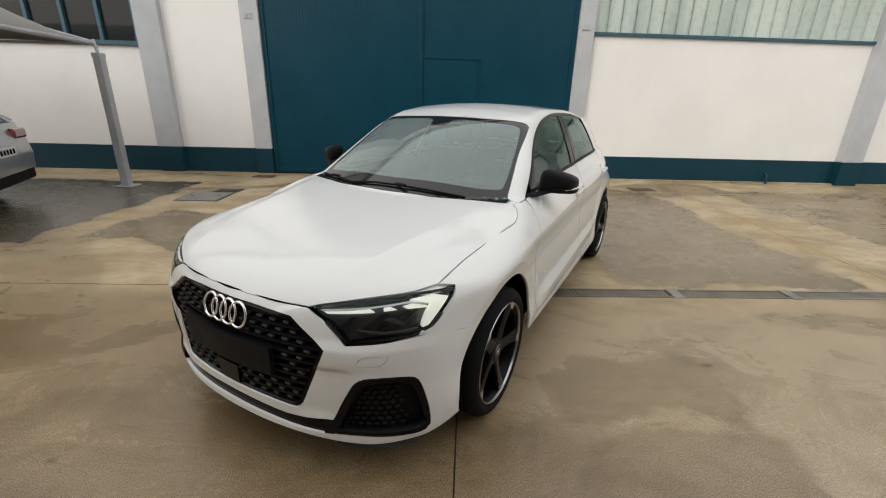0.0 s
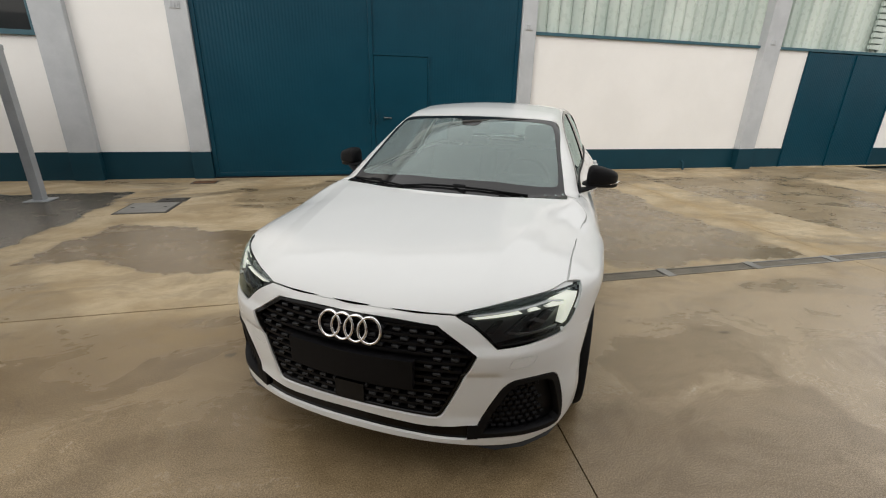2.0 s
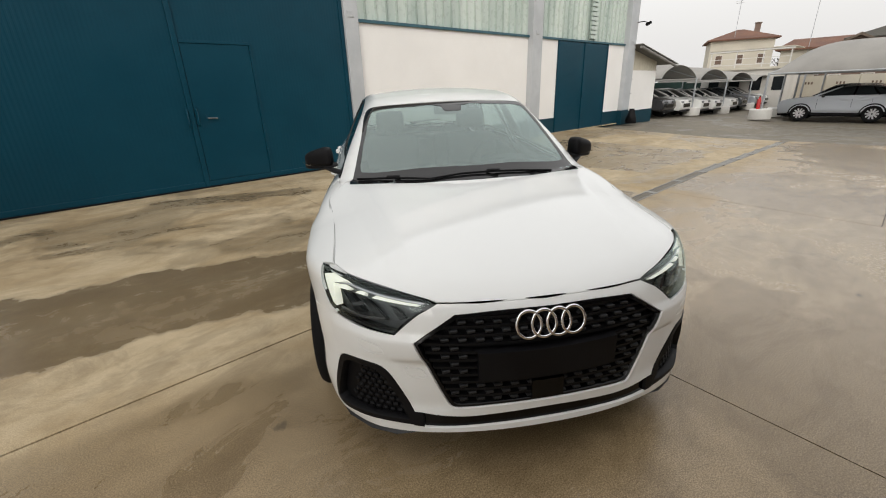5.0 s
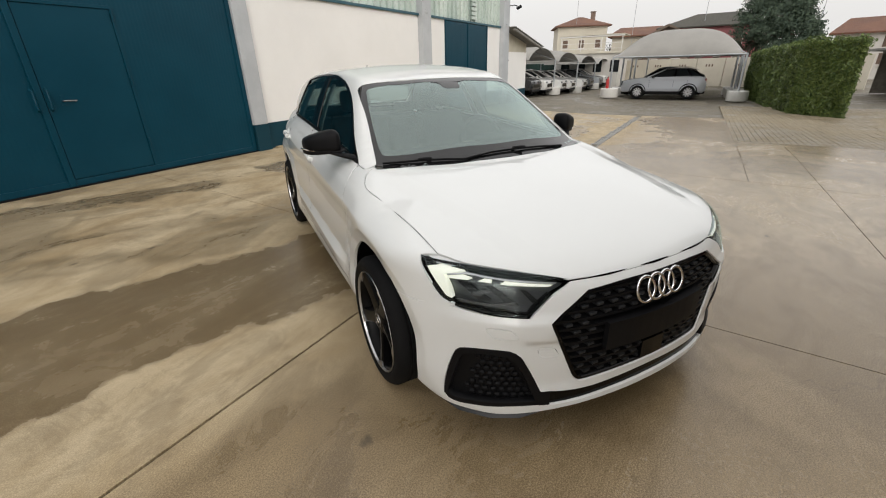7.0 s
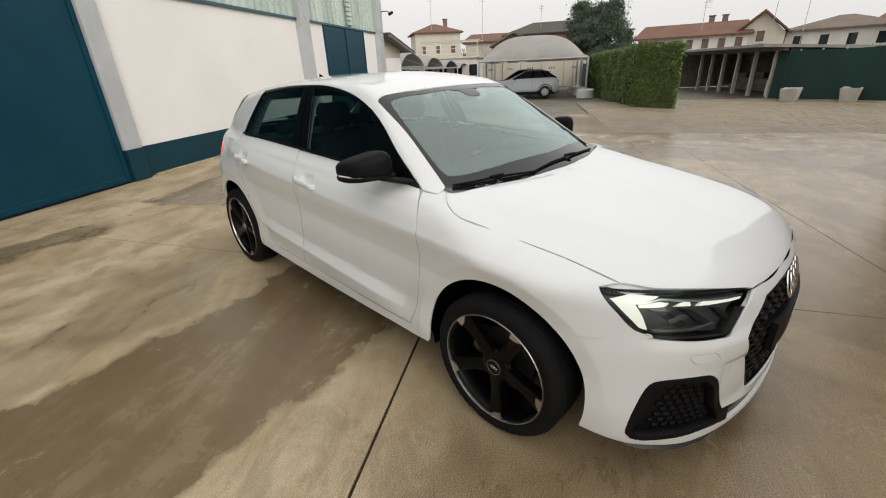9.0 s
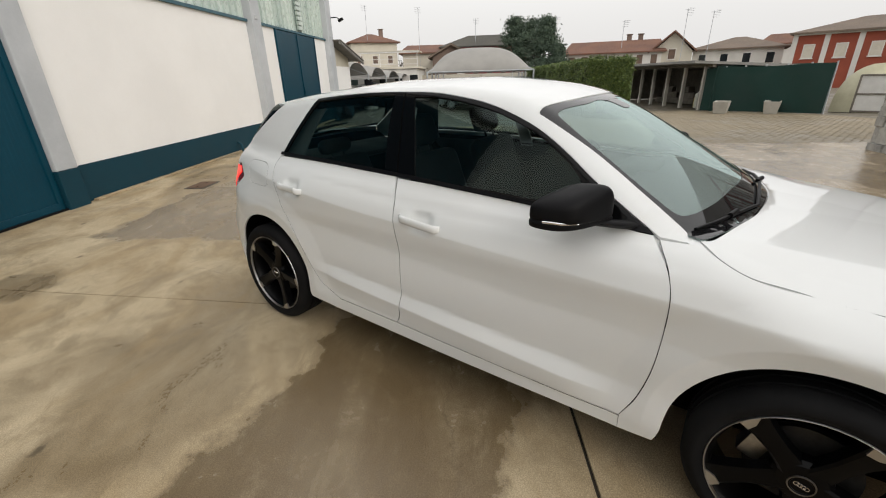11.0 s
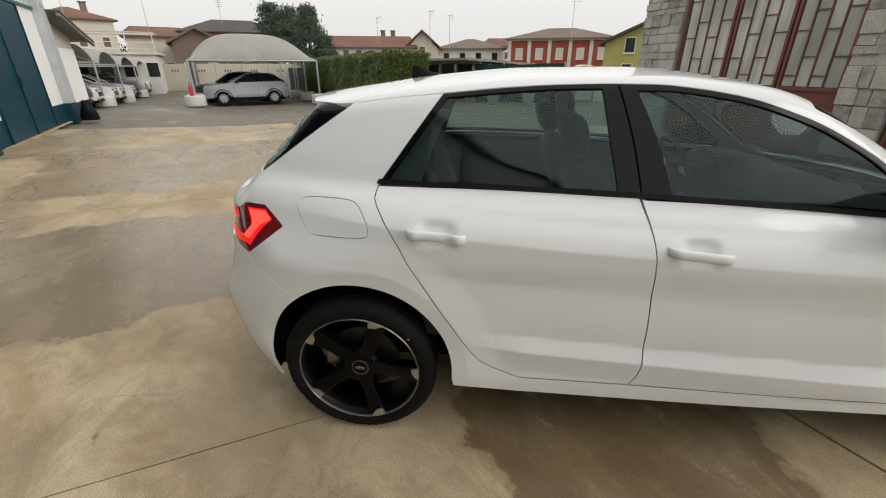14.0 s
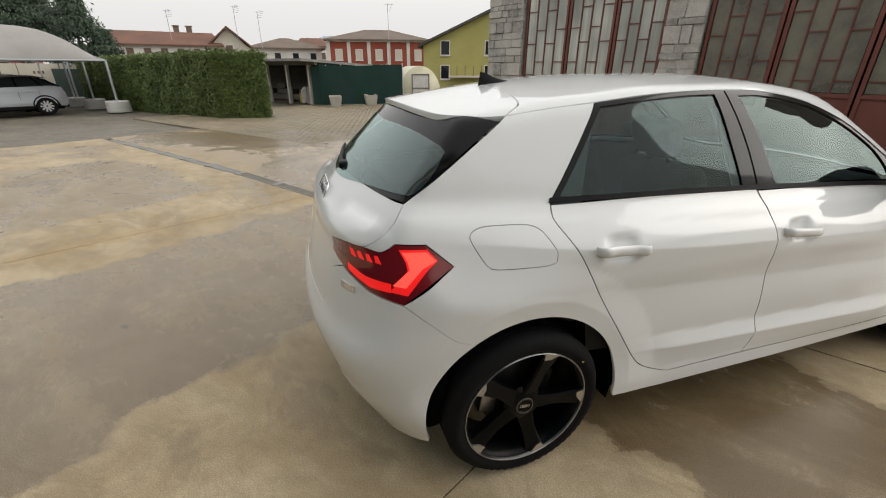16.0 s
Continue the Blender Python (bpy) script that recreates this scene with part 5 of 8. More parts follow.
    for x in (0.695, 0.645, 0.595, 0.545):
        panel("lamp_segment", "rear", [(x - 0.022, 3.04, 0.899, True), (x - 0.004, 3.04, 0.899, True), (x + 0.008, 3.03, 0.876, True), (x - 0.012, 3.04, 0.878, True)], red_glow, tail, sign=sign, lift=0.0012, gap=0, rim=0.002, sharp_all=True)

    # Door mirrors, handles.
    def set_mirror(bm):
        bmesh.ops.translate(bm, vec=(-0.010, -0.030, -0.028) if sign > 0 else (0, 0, -0.010), verts=bm.verts)
        return flipped(bm, sign)

    bm = bmesh.new()
    bmesh.ops.create_cube(bm, size=2.0)
    bmesh.ops.subdivide_edges(bm, edges=bm.edges[:], cuts=9, use_grid_fill=True)
    for v in bm.verts:
        v.co.normalize()
        x, y, z = (math.copysign(abs(c) ** 0.54, c) for c in v.co)
        y = y * (0.72 if y > 0 else 1.0)
        z = z * (0.92 - 0.36 * x - 0.12 * y) if z > 0 else z * 0.42
        v.co = (0.882 + 0.091 * x, 0.745 + 0.092 * y + 0.052 * x, 1.018 + 0.074 * z)
    base = bmesh.new()
    bmesh.ops.create_cube(base, size=2.0)
    bmesh.ops.subdivide_edges(base, edges=base.edges[:], cuts=7, use_grid_fill=True)
    for v in base.verts:
        v.co.normalize()
        x, y, z = (math.copysign(abs(c) ** 0.7, c) for c in v.co)
        v.co = (0.872 + 0.105 * x, 0.742 + 0.088 * y * (1 - 0.10 * x) + 0.052 * x, 0.989 + 0.017 * z - 0.008 * x * (z < 0))
    mirror = part("door_mirror", set_mirror(bm), black_plastic, car, "black door mirror", 60)
    part("mirror_base", set_mirror(base), black_plastic, mirror, smooth=60)
    bm = bmesh.new()
    rows = []
    for x, y, z, a, b in ((0.735, 0.585, 0.958, 0.040, 0.016), (0.79, 0.62, 0.970, 0.045, 0.014), (0.85, 0.70, 0.985, 0.060, 0.014)):
        rows.append([bm.verts.new((x, y + a * math.cos(t), z + b * math.sin(t))) for t in (2 * math.pi * k / 14 for k in range(14))])
    for a, b in zip(rows, rows[1:]):
        for k in range(14):
            bm.faces.new((a[k], a[(k + 1) % 14], b[(k + 1) % 14], b[k]))
    part("mirror_arm", set_mirror(bm), black_plastic, mirror, smooth=50)
    part("turn_signal", set_mirror(tube([(0.930, 0.692, 0.996), (0.962, 0.735, 0.998), (0.984, 0.79, 1.002)], [0.003, 0.006, 0.005], 8, flat=0.9)), chrome, mirror, "pale turn signal strip", 50)
    for y0, y1, z, rise in ((1.282, 1.492, 0.842, 0.020), (2.155, 2.357, 0.884, 0.012)):
        bm, rows = bmesh.new(), []
        for i in range(15):
            s = i / 14
            y = y0 + (y1 - y0) * s
            base, nrm = on_skin("side", (0.8, y, z + rise * (s - 0.5)))
            out = 0.012 + 0.022 * (1 - abs(2 * s - 1) ** 9)
            full = 0.018 * (1 - 0.22 * abs(2 * s - 1) ** 8)
            at = Vector((max(base.x, float(on_skin("side", (0.8, (y0 + y1) / 2 + 0.10, z))[0].x) - 0.006) + out - 0.010, y, base.z))
            rows.append([bm.verts.new(at + Vector((0.010 * math.cos(t), 0, full * math.sin(t)))) for t in (2 * math.pi * k / 12 for k in range(12))])
        for a, b in zip(rows, rows[1:]):
            for k in range(12):
                bm.faces.new((a[k], a[(k + 1) % 12], b[(k + 1) % 12], b[k]))
        bm.faces.new(rows[0])
        bm.faces.new(rows[-1][::-1])
        part("door_handle", flipped(bm, sign), car_white, car, smooth=50)

# Emblem of four chrome rings, wipers, aerial.
for k in range(4):
    x0 = (k - 1.5) * 0.0555 + 0.004
    pts = []
    for a in (2 * math.pi * i / 36 for i in range(36)):
        x, z = x0 + 0.0445 * math.cos(a), 0.627 + 0.0465 * math.sin(a)
        pts.append((x, float(NOSE(z)) + 0.30 * x * x + 0.006, z))
    part("emblem_ring", tube(pts, 0.0062, 8, True), chrome, car, "chrome emblem ring", 60)


def wiper(points, parent):
    pts = [on_skin("top", p, l)[0] for p, l in points]
    arm = part("wiper", tube(pts, [0.0055] * len(pts), 8, flat=1.2), black_plastic, parent, "black windscreen wiper", 50)
    part("wiper_joint", tube([pts[len(pts) // 2] + Vector((-0.03, 0.008, 0.004)), pts[len(pts) // 2] + Vector((0.04, -0.008, 0.005))], 0.009, 8), black_plastic, arm, smooth=50)


wiper([((-0.645, 0.405, 1), 0.006), ((-0.55, 0.358, 1), 0.007), ((-0.45, 0.316, 1), 0.010), ((-0.34, 0.276, 1), 0.008), ((-0.23, 0.240, 1), 0.006)], car)
wiper([((-0.25, 0.246, 1), 0.006), ((-0.08, 0.246, 1), 0.008), ((0.10, 0.248, 1), 0.010), ((0.28, 0.268, 1), 0.007), ((0.48, 0.308, 1), 0.006)], car)
part("wiper", tube([(-0.02, 3.052, 1.050), (0.10, 3.042, 1.062), (0.26, 3.014, 1.075), (0.34, 2.994, 1.082)], [0.012, 0.011, 0.008, 0.006], 8), black_plastic, car, "black rear wiper", 50)
part("wiper_joint", box(-0.035, 0.035, 3.01, 3.066, 1.035, 1.066, 0.012), black_plastic, car, smooth=50)
bm, rows = bmesh.new(), []
for y, h, w in ((2.285, 0.002, 0.012), (2.33, 0.014, 0.022), (2.37, 0.030, 0.020), (2.405, 0.050, 0.012), (2.43, 0.058, 0.006), (2.437, 0.004, 0.014)):
    z = float(ROOF(y)) - 0.004
    rows.append([bm.verts.new((x, y, z + q)) for x, q in ((-w, 0), (-w * 0.5, h * 0.7), (0, h), (w * 0.5, h * 0.7), (w, 0))])
for a, b in zip(rows, rows[1:]):
    for k in range(4):
        bm.faces.new((a[k], a[k + 1], b[k + 1], b[k]))
part("roof_aerial", bm, black_plastic, car, "black shark-fin aerial", 50)
plate_bars = part("number_plate", box(-0.26, 0.26, -0.006, 0.006, -0.055, 0.055, 0.004, Matrix.Translation((0, 3.170, 0.775))), black_plastic, car, "blank black rear plate holder")
for k in range(4):
    x0 = (k - 1.5) * 0.05
    part("emblem_ring", tube([(x0 + 0.038 * math.cos(a), float(TAIL(0.955 + 0.038 * math.sin(a))) - 0.010, 0.955 + 0.038 * math.sin(a)) for a in (2 * math.pi * i / 28 for i in range(28))], 0.005, 6, True), chrome, car, smooth=60)
for i in range(4):
    q, nrm = on_skin("rear", (0.605 - 0.026 * i, 3.09, 0.768), 0.001, -1)
    part("script_bar", box(-0.010, 0.010, -0.002, 0.002, -0.011, 0.011, 0.001, Matrix.Translation(q) @ nrm.to_track_quat("Y", "Z").to_matrix().to_4x4()), chrome, car)

# Cabin.
def car_seat(x, y, z=0.42, back=0.56, rest=0.20):
    bm = bmesh.new()
    add_box(bm, x - 0.24, x + 0.24, y - 0.26, y + 0.24, z, z + 0.16, 0.05)
    seat = part("seat", bm, seat_cloth, car, "black cloth seat", 50)
    m = Matrix.Translation((x, y + 0.20, z + 0.10)) @ Matrix.Rotation(radians(-20), 4, "X")
    part("backrest", box(-0.23, 0.23, -0.06, 0.07, 0.0, back, 0.055, m), seat_cloth, seat, smooth=50)
    part("headrest", box(-0.125, 0.125, -0.04, 0.05, back + 0.035 * rest / 0.20, back + rest, 0.04, m), seat_cloth, seat, smooth=50)
    for dx in (-0.05, 0.05):
        part("headrest_post", rod(m @ Vector((dx, 0, back - 0.05)), m @ Vector((dx, 0, back + 0.06)), 0.007), cabin_dark, seat)


for x in (-0.36, 0.36):
    car_seat(x, 1.30)
    car_seat(x, 2.02, 0.42, 0.48, 0.11)
bm = prism([(0.34, 0.55), (0.36, 0.88), (0.55, 0.945), (0.74, 0.935), (0.84, 0.86), (0.82, 0.70), (0.66, 0.52)], -0.70, 0.70, "x")
part("dashboard", bm, cabin_dark, car, "black dashboard", 30)
part("instrument_hood", box(0.20, 0.52, 0.66, 0.86, 0.89, 0.965, 0.03), cabin_dark, car, smooth=50)
steer = part("steering_wheel", tube([Matrix.Translation((0.36, 0.99, 0.88)) @ Matrix.Rotation(radians(68), 4, "X") @ Vector((0.178 * math.cos(a), 0.178 * math.sin(a), 0)) for a in (2 * math.pi * i / 40 for i in range(40))], 0.015, 8, True), cabin_dark, car, "black steering wheel", 60)
m = Matrix.Translation((0.36, 0.985, 0.88)) @ Matrix.Rotation(radians(68), 4, "X")
part("steering_boss", box(-0.07, 0.07, -0.055, 0.05, -0.03, 0.015, 0.02, m), cabin_dark, steer, smooth=50)
part("steering_spoke", box(-0.17, 0.17, -0.018, 0.018, -0.012, 0.006, 0.006, m), steel, steer, smooth=50)
part("interior_mirror", box(-0.115, 0.115, 0.86, 0.885, 1.235, 1.295, 0.018), cabin_dark, car, smooth=50)
bm = prism([(-0.10, 1.288), (0.10, 1.288), (0.055, 1.235), (-0.055, 1.235)], 0.865, 0.915, "y")
part("camera_housing", bm, cabin_dark, car)
part("centre_console", box(-0.12, 0.12, 0.70, 1.75, 0.30, 0.62, 0.04), cabin_dark, car, smooth=50)
part("parcel_shelf", box(-0.55, 0.55, 2.35, 2.85, 0.93, 0.96, 0.02), cabin_dark, car)
part("cabin_floor", box(-0.72, 0.72, 0.5, 2.12, 0.272, 0.32, 0.02), cabin_dark, car)
part("boot_floor", box(-0.48, 0.48, 2.12, 2.92, 0.40, 0.43, 0.01), cabin_dark, car)
for sign in (1, -1):
    panel("pillar_trim", "side", [S(2.34, 1.00, True), S(2.80, 1.00, True), S(2.70, 1.14), S(2.52, 1.27, True), S(2.22, 1.30, True), S(2.28, 1.18)], cabin_grey, car, sign=sign, lift=-0.050, rim=0.010, gap=0, grid=0.06)
    panel("pillar_trim", "side", [S(1.535, 0.98, True), S(1.625, 0.98, True), S(1.665, 1.31, True), S(1.60, 1.31, True)], cabin_pale, car, sign=sign, lift=-0.050, rim=0.010, gap=0, grid=0.06)
for sign in (1, -1):
    panel("door_card", "side", [S(0.56, 0.92, True), S(1.5, 0.985), S(2.42, 1.00, True), S(2.30, 0.45, True), S(0.55, 0.40, True)], cabin_dark, car, sign=sign, lift=-0.055, rim=0, gap=0, grid=0.08)
panel("headlining", "arc", mirrored([(0, 1.02, 1.33), (0.46, 1.06, 1.27), (0.50, 1.6, 1.32), (0.50, 2.3, 1.30), (0.40, 2.55, 1.28), (0, 2.6, 1.3)]), cabin_pale, car, lift=-0.035, rim=0, gap=0, grid=0.06)

# The body draws in towards the tail.
for mesh in {ob.data for ob in car.children_recursive if ob.type == "MESH"}:
    for v in mesh.vertices:
        v.co.x *= 1 - 0.0140 * max(0.0, v.co.y)

# ---- the warehouse ----
plaster = varied("white painted plaster", (0.80, 0.79, 0.77), (0.87, 0.86, 0.84), 0.85, 0, 0.8, 40, 0.25, 0.003)
band_blue = varied("petrol blue wall paint", (0.002, 0.032, 0.050), (0.004, 0.042, 0.064), 0.55, 0, 1.5, 50, 0.2, 0.003, Specular_IOR_Level=0.25)
gate_blue = varied("petrol blue gate paint", (0.0012, 0.036, 0.061), (0.0022, 0.046, 0.075), 0.34, 0, 1.2, 30, 0.1, 0.002, Specular_IOR_Level=0.2)
pier_grey = varied("grey cast concrete pier", (0.40, 0.42, 0.44), (0.52, 0.54, 0.56), 0.8, 0, 2.0, 45, 0.3, 0.004)
frame_blue = varied("blue window steel", (0.02, 0.08, 0.11), (0.03, 0.10, 0.13), 0.5, 0, 4, 60)
dark_pane = material("dark window pane", (0.015, 0.018, 0.020), 0.05)
ribbed = material("pale green ribbed glazing", (0.52, 0.60, 0.55), 0.30)
n = Nodes(ribbed)
p = n.mapping(n.place(), (1, 1, 1), -YARD)
n.set(Base_Color=n.mix(n.span(n.noise(n.mapping(p, (1.6, 1.6, 0.3)), 1.0, 5), 0.3, 0.7), (0.40, 0.48, 0.44), (0.60, 0.67, 0.62)), Roughness=n.span(n.noise(p, 9.0, 3), 0.3, 0.7, 0.22, 0.45))
HOUSE = yard(0, 0)
TALL = 7.2


def wall_piece(name, u0, u1, z0, z1, out, mat, parent, back=0.25, bevel=0.0, label=""):
    """A block of the wall: out is how far it stands before the wall's face."""
    return part(name, box(u0, u1, -out, back, z0, z1, bevel, HOUSE), mat, parent, label)


wall = empty("wall_warehouse", Matrix(), "long white plastered warehouse wall with a petrol blue base band", "wall", kind="structure")
for u0, u1, top in ((-18.0, -4.87, 2.24), (-4.42, -3.02, TALL), (3.37, 8.80, 2.66), (9.25, 10.25, 2.66), (13.25, 14.45, 2.66)):
    wall_piece("plaster_field", u0, u1, 0.47, top, 0.0, plaster, wall)
    wall_piece("base_band", u0, u1, -0.05, 0.468, 0.014, band_blue, wall)
for u0, u1 in ((-4.87, -4.42), (-3.02, -2.69), (3.07, 3.37), (8.80, 9.25), (14.45, 15.02)):
    out = 0.16 if u1 > 8 else 0.10
    wall_piece("pier", u0 + 0.002, u1 - 0.002, 0.47, TALL, out, pier_grey, wall, 0.25, 0.012)
    wall_piece("pier_base", u0 + 0.002, u1 - 0.002, -0.05, 0.468, out + 0.006, band_blue, wall, 0.25, 0.008)
    um = (u0 + u1) / 2
    if u0 > -4:
        mark = wall_piece("pier_bracket", um - 0.09, um + 0.06, 2.72, 2.83, out + 0.012, pier_grey, wall, 0.0, 0.004)
        for k in range(3):
            wall_piece("bracket_lug", um - 0.08 + 0.045 * k, um - 0.055 + 0.045 * k, 2.735, 2.815, out + 0.022, pier_grey, mark, 0.0, 0.003)
wall_piece("roof_edge", -18.2, 15.3, TALL, TALL + 0.25, 0.35, pier_grey, wall, 0.6)
wall_piece("back_wall", -18.0, 15.0, 0.0, TALL, -0.26, plaster, wall, 0.40)
wall_piece("gate_head", -2.69, 3.07, 6.6, TALL, 0.0, plaster, wall)
part("kerb_strip", box(3.5, 14.3, -0.10, -0.02, 0.0, 0.025, 0.006, HOUSE), concrete, wall, "pale concrete kerb along the wall")


def ribbed_window(name, u0, u1, z0, z1, vent=None):
    w = empty(name, Matrix(), "high strip window of pale green ribbed glass in a blue frame", "window", kind="structure")
    wall_piece("window_sill", u0, u1, z0, z0 + 0.055, 0.05, frame_blue, w, 0.12)
    wall_piece("window_head", u0, u1, z1 - 0.05, z1, 0.02, frame_blue, w, 0.12)
    count = max(1, round((u1 - u0) / 0.262))
    for k in range(count):
        a, b = u0 + (u1 - u0) * k / count, u0 + (u1 - u0) * (k + 1) / count
        bm = bmesh.new()
        rim = [(a + 0.008, 0.02), (a + 0.012, 0.065), (b - 0.012, 0.065), (b - 0.008, 0.02), (b - 0.016, 0.02), (b - 0.02, 0.055), (a + 0.02, 0.055), (a + 0.016, 0.02)]
        bm.free()
        bm = prism([(x, y) for x, y in rim], z0 + 0.055, z1 - 0.05)
        bmesh.ops.transform(bm, matrix=HOUSE, verts=bm.verts)
        part("glass_channel", bm, ribbed, w)
    wall_piece("shade_board", u0, u1, z0 + 0.05, z1, -0.10, pier_grey, w, 0.14)
    if vent:
        for k in range(22):
            z = z0 + 0.12 + 0.13 * k
            if z < z1 - 0.2:
                part("louvre", box(vent, vent + 0.36, -0.02, 0.04, z, z + 0.10, 0.004, HOUSE @ Matrix.Translation((0, -0.03, 0))), ribbed, w)
    return w


ribbed_window("window_1", 3.37, 8.80, 2.66, 5.6)
ribbed_window("window_2", 9.25, 14.45, 2.66, 5.6, 12.0)
for k, (u0, u1) in enumerate(((3.37, 8.80), (9.25, 14.45))):
    wall_piece("plaster_field", u0, u1, 5.6, TALL, 0.0, plaster, wall)
# Old steel window at the yard's near end.
w3 = empty("window_3", Matrix(), "dark steel-framed window with blue glazing bars", "window", kind="structure")
wall_piece("window_sill", -18, -4.87, 2.24, 2.31, 0.06, frame_blue, w3, 0.2)
wall_piece("pane_sheet", -18, -4.87, 2.31, 4.6, -0.06, dark_pane, w3, 0.10)
for k in range(22):
    u = -4.92 - 0.62 * k
    wall_piece("glazing_bar", u - 0.03, u + 0.03, 2.31, 4.6, 0.0, frame_blue, w3, 0.08)
for z in (3.05, 3.8):
    wall_piece("glazing_bar", -18, -4.87, z - 0.018, z + 0.018, -0.005, frame_blue, w3, 0.07)
wall_piece("plaster_field", -18, -4.87, 4.6, TALL, 0.0, plaster, wall)


def gate_leaf(u0, u1, z0, z1, name, parent, pitch=0.055, label=""):
    """A steel leaf of shallow upright ribs."""
    bm = bmesh.new()
    count = max(1, round((u1 - u0) / pitch))
    line = []
    for k in range(count):
        a = u0 + (u1 - u0) * k / count
        d = (u1 - u0) / count
        line += [(a, -0.030), (a + d * 0.35, -0.030), (a + d * 0.5, -0.0313), (a + d * 0.85, -0.0313)]
    line += [(u1, -0.030), (u1, 0.02), (u0, 0.02)]
    bm.free()
    bm = prism(line, z0, z1)
    bmesh.ops.transform(bm, matrix=HOUSE, verts=bm.verts)
    return part(name, bm, gate_blue, parent, label)


gate = empty("door_1", HOUSE.copy(), "tall petrol blue ribbed steel gate with a wicket door", "gate", kind="structure")
gate.matrix_basis = Matrix()
leaf = gate_leaf(-2.685, 0.215, 0.03, 6.6, "gate_leaf", gate)
leaf2 = gate_leaf(0.225, 3.065, 0.03, 6.6, "gate_leaf", gate)
wall_piece("meeting_bar", 0.16, 0.235, 0.02, 6.6, 0.060, gate_blue, gate, 0.0, 0.008)
wall_piece("edge_bar", -2.685, -2.61, 0.02, 6.6, 0.050, gate_blue, gate, 0.0, 0.006)
wall_piece("edge_bar", 2.99, 3.065, 0.02, 6.6, 0.050, gate_blue, gate, 0.0, 0.006)
wall_piece("bottom_bar", -2.685, 3.065, 0.02, 0.10, 0.046, gate_blue, gate, 0.0, 0.006)
wall_piece("rain_strip", -2.7, 3.08, -0.01, 0.022, 0.07, black_plastic, gate, 0.0)
wicket = wall_piece("wicket_door", 0.245, 1.25, 0.115, 2.17, 0.043, gate_blue, gate, 0.0, 0.004)
wall_piece("wicket_top_rail", 0.24, 1.27, 2.175, 2.215, 0.056, gate_blue, gate, 0.0, 0.004)
wall_piece("wicket_side_rail", 1.255, 1.285, 0.10, 2.215, 0.052, gate_blue, gate, 0.0, 0.004)
part("door_handle", tube([HOUSE @ Vector(p) for p in ((0.42, -0.05, 1.09), (0.42, -0.085, 1.09), (0.45, -0.09, 1.09), (0.55, -0.09, 1.085))], 0.010, 8), steel, wicket, "steel lever handle", 50)
part("lock_plate", box(0.395, 0.44, -0.052, -0.04, 1.03, 1.16, 0.004, HOUSE), gate_blue, wicket)
for u in (0.13, 0.275):
    pull = part("pull_handle", tube([HOUSE @ Vector(p) for p in ((u, -0.05, 0.98), (u, -0.10, 1.0), (u, -0.10, 1.22), (u, -0.05, 1.24))], 0.012, 8), gate_blue, gate, smooth=50)
for z in (0.4, 1.25, 2.05):
    part("wicket_hinge", rod(HOUSE @ Vector((1.27, -0.062, z)), HOUSE @ Vector((1.27, -0.062, z + 0.12)), 0.012), gate_blue, wicket)
gate2 = empty("door_2", Matrix(), "petrol blue double steel door in the white wall", "gate", kind="structure")
gate_leaf(10.26, 11.745, 0.03, 2.64, "gate_leaf", gate2)
gate_leaf(11.755, 13.24, 0.03, 2.64, "gate_leaf", gate2)
wall_piece("meeting_bar", 11.71, 11.79, 0.02, 2.64, 0.055, gate_blue, gate2, 0.0, 0.006)
for u in (10.25, 13.20):
    wall_piece("edge_bar", u, u + 0.05, 0.02, 2.66, 0.05, gate_blue, gate2, 0.0, 0.006)
part("pull_handle", tube([HOUSE @ Vector(p) for p in ((11.66, -0.05, 1.0), (11.66, -0.09, 1.02), (11.66, -0.09, 1.2), (11.66, -0.05, 1.22))], 0.012, 8), gate_blue, gate2)
foot = part("pipe_stub", tube([HOUSE @ Vector(p) for p in ((7.35, -0.03, 0.20), (7.35, -0.10, 0.16), (7.35, -0.12, 0.0))], 0.025, 10), band_blue, None, "", 50)
tagged(foot, "short petrol blue drain pipe stub at the wall's foot", "pipe")
# Security camera on the corner pier, bin at its foot.
cctv = empty("security_camera", Matrix(), "small dark security camera on a wall bracket", "camera")
part("bracket", tube([HOUSE @ Vector(p) for p in ((14.95, -0.16, 3.42), (15.05, -0.34, 3.44), (15.12, -0.42, 3.40))], 0.016, 8), black_plastic, cctv)
part("camera_body", box(-0.05, 0.05, -0.11, 0.09, -0.045, 0.045, 0.02, HOUSE @ Matrix.Translation((15.14, -0.46, 3.36)) @ Matrix.Rotation(radians(-25), 4, "X")), black_plastic, cctv, smooth=50)
sack = bmesh.new()
rows = []
for i in range(9):
    h = i / 8
    rows.append([sack.verts.new(HOUSE @ Vector((14.75 + (0.17 + 0.03 * math.sin(5 * h) - 0.09 * h**4 + 0.018 * math.sin(3 * a + 7 * h)) * math.cos(a), -0.42 + (0.17 + 0.03 * math.sin(5 * h + 1) - 0.09 * h**4 + 0.018 * math.cos(4 * a)) * math.sin(a), 0.52 * h))) for a in (2 * math.pi * k / 20 for k in range(20))])
for a, b in zip(rows, rows[1:]):
    for k in range(20):
        sack.faces.new((a[k], a[(k + 1) % 20], b[(k + 1) % 20], b[k]))
sack.faces.new(rows[-1])
tagged(part("rubbish_sack", sack, black_plastic, None, "", 60), "black rubbish sack standing at the warehouse corner", "sack")

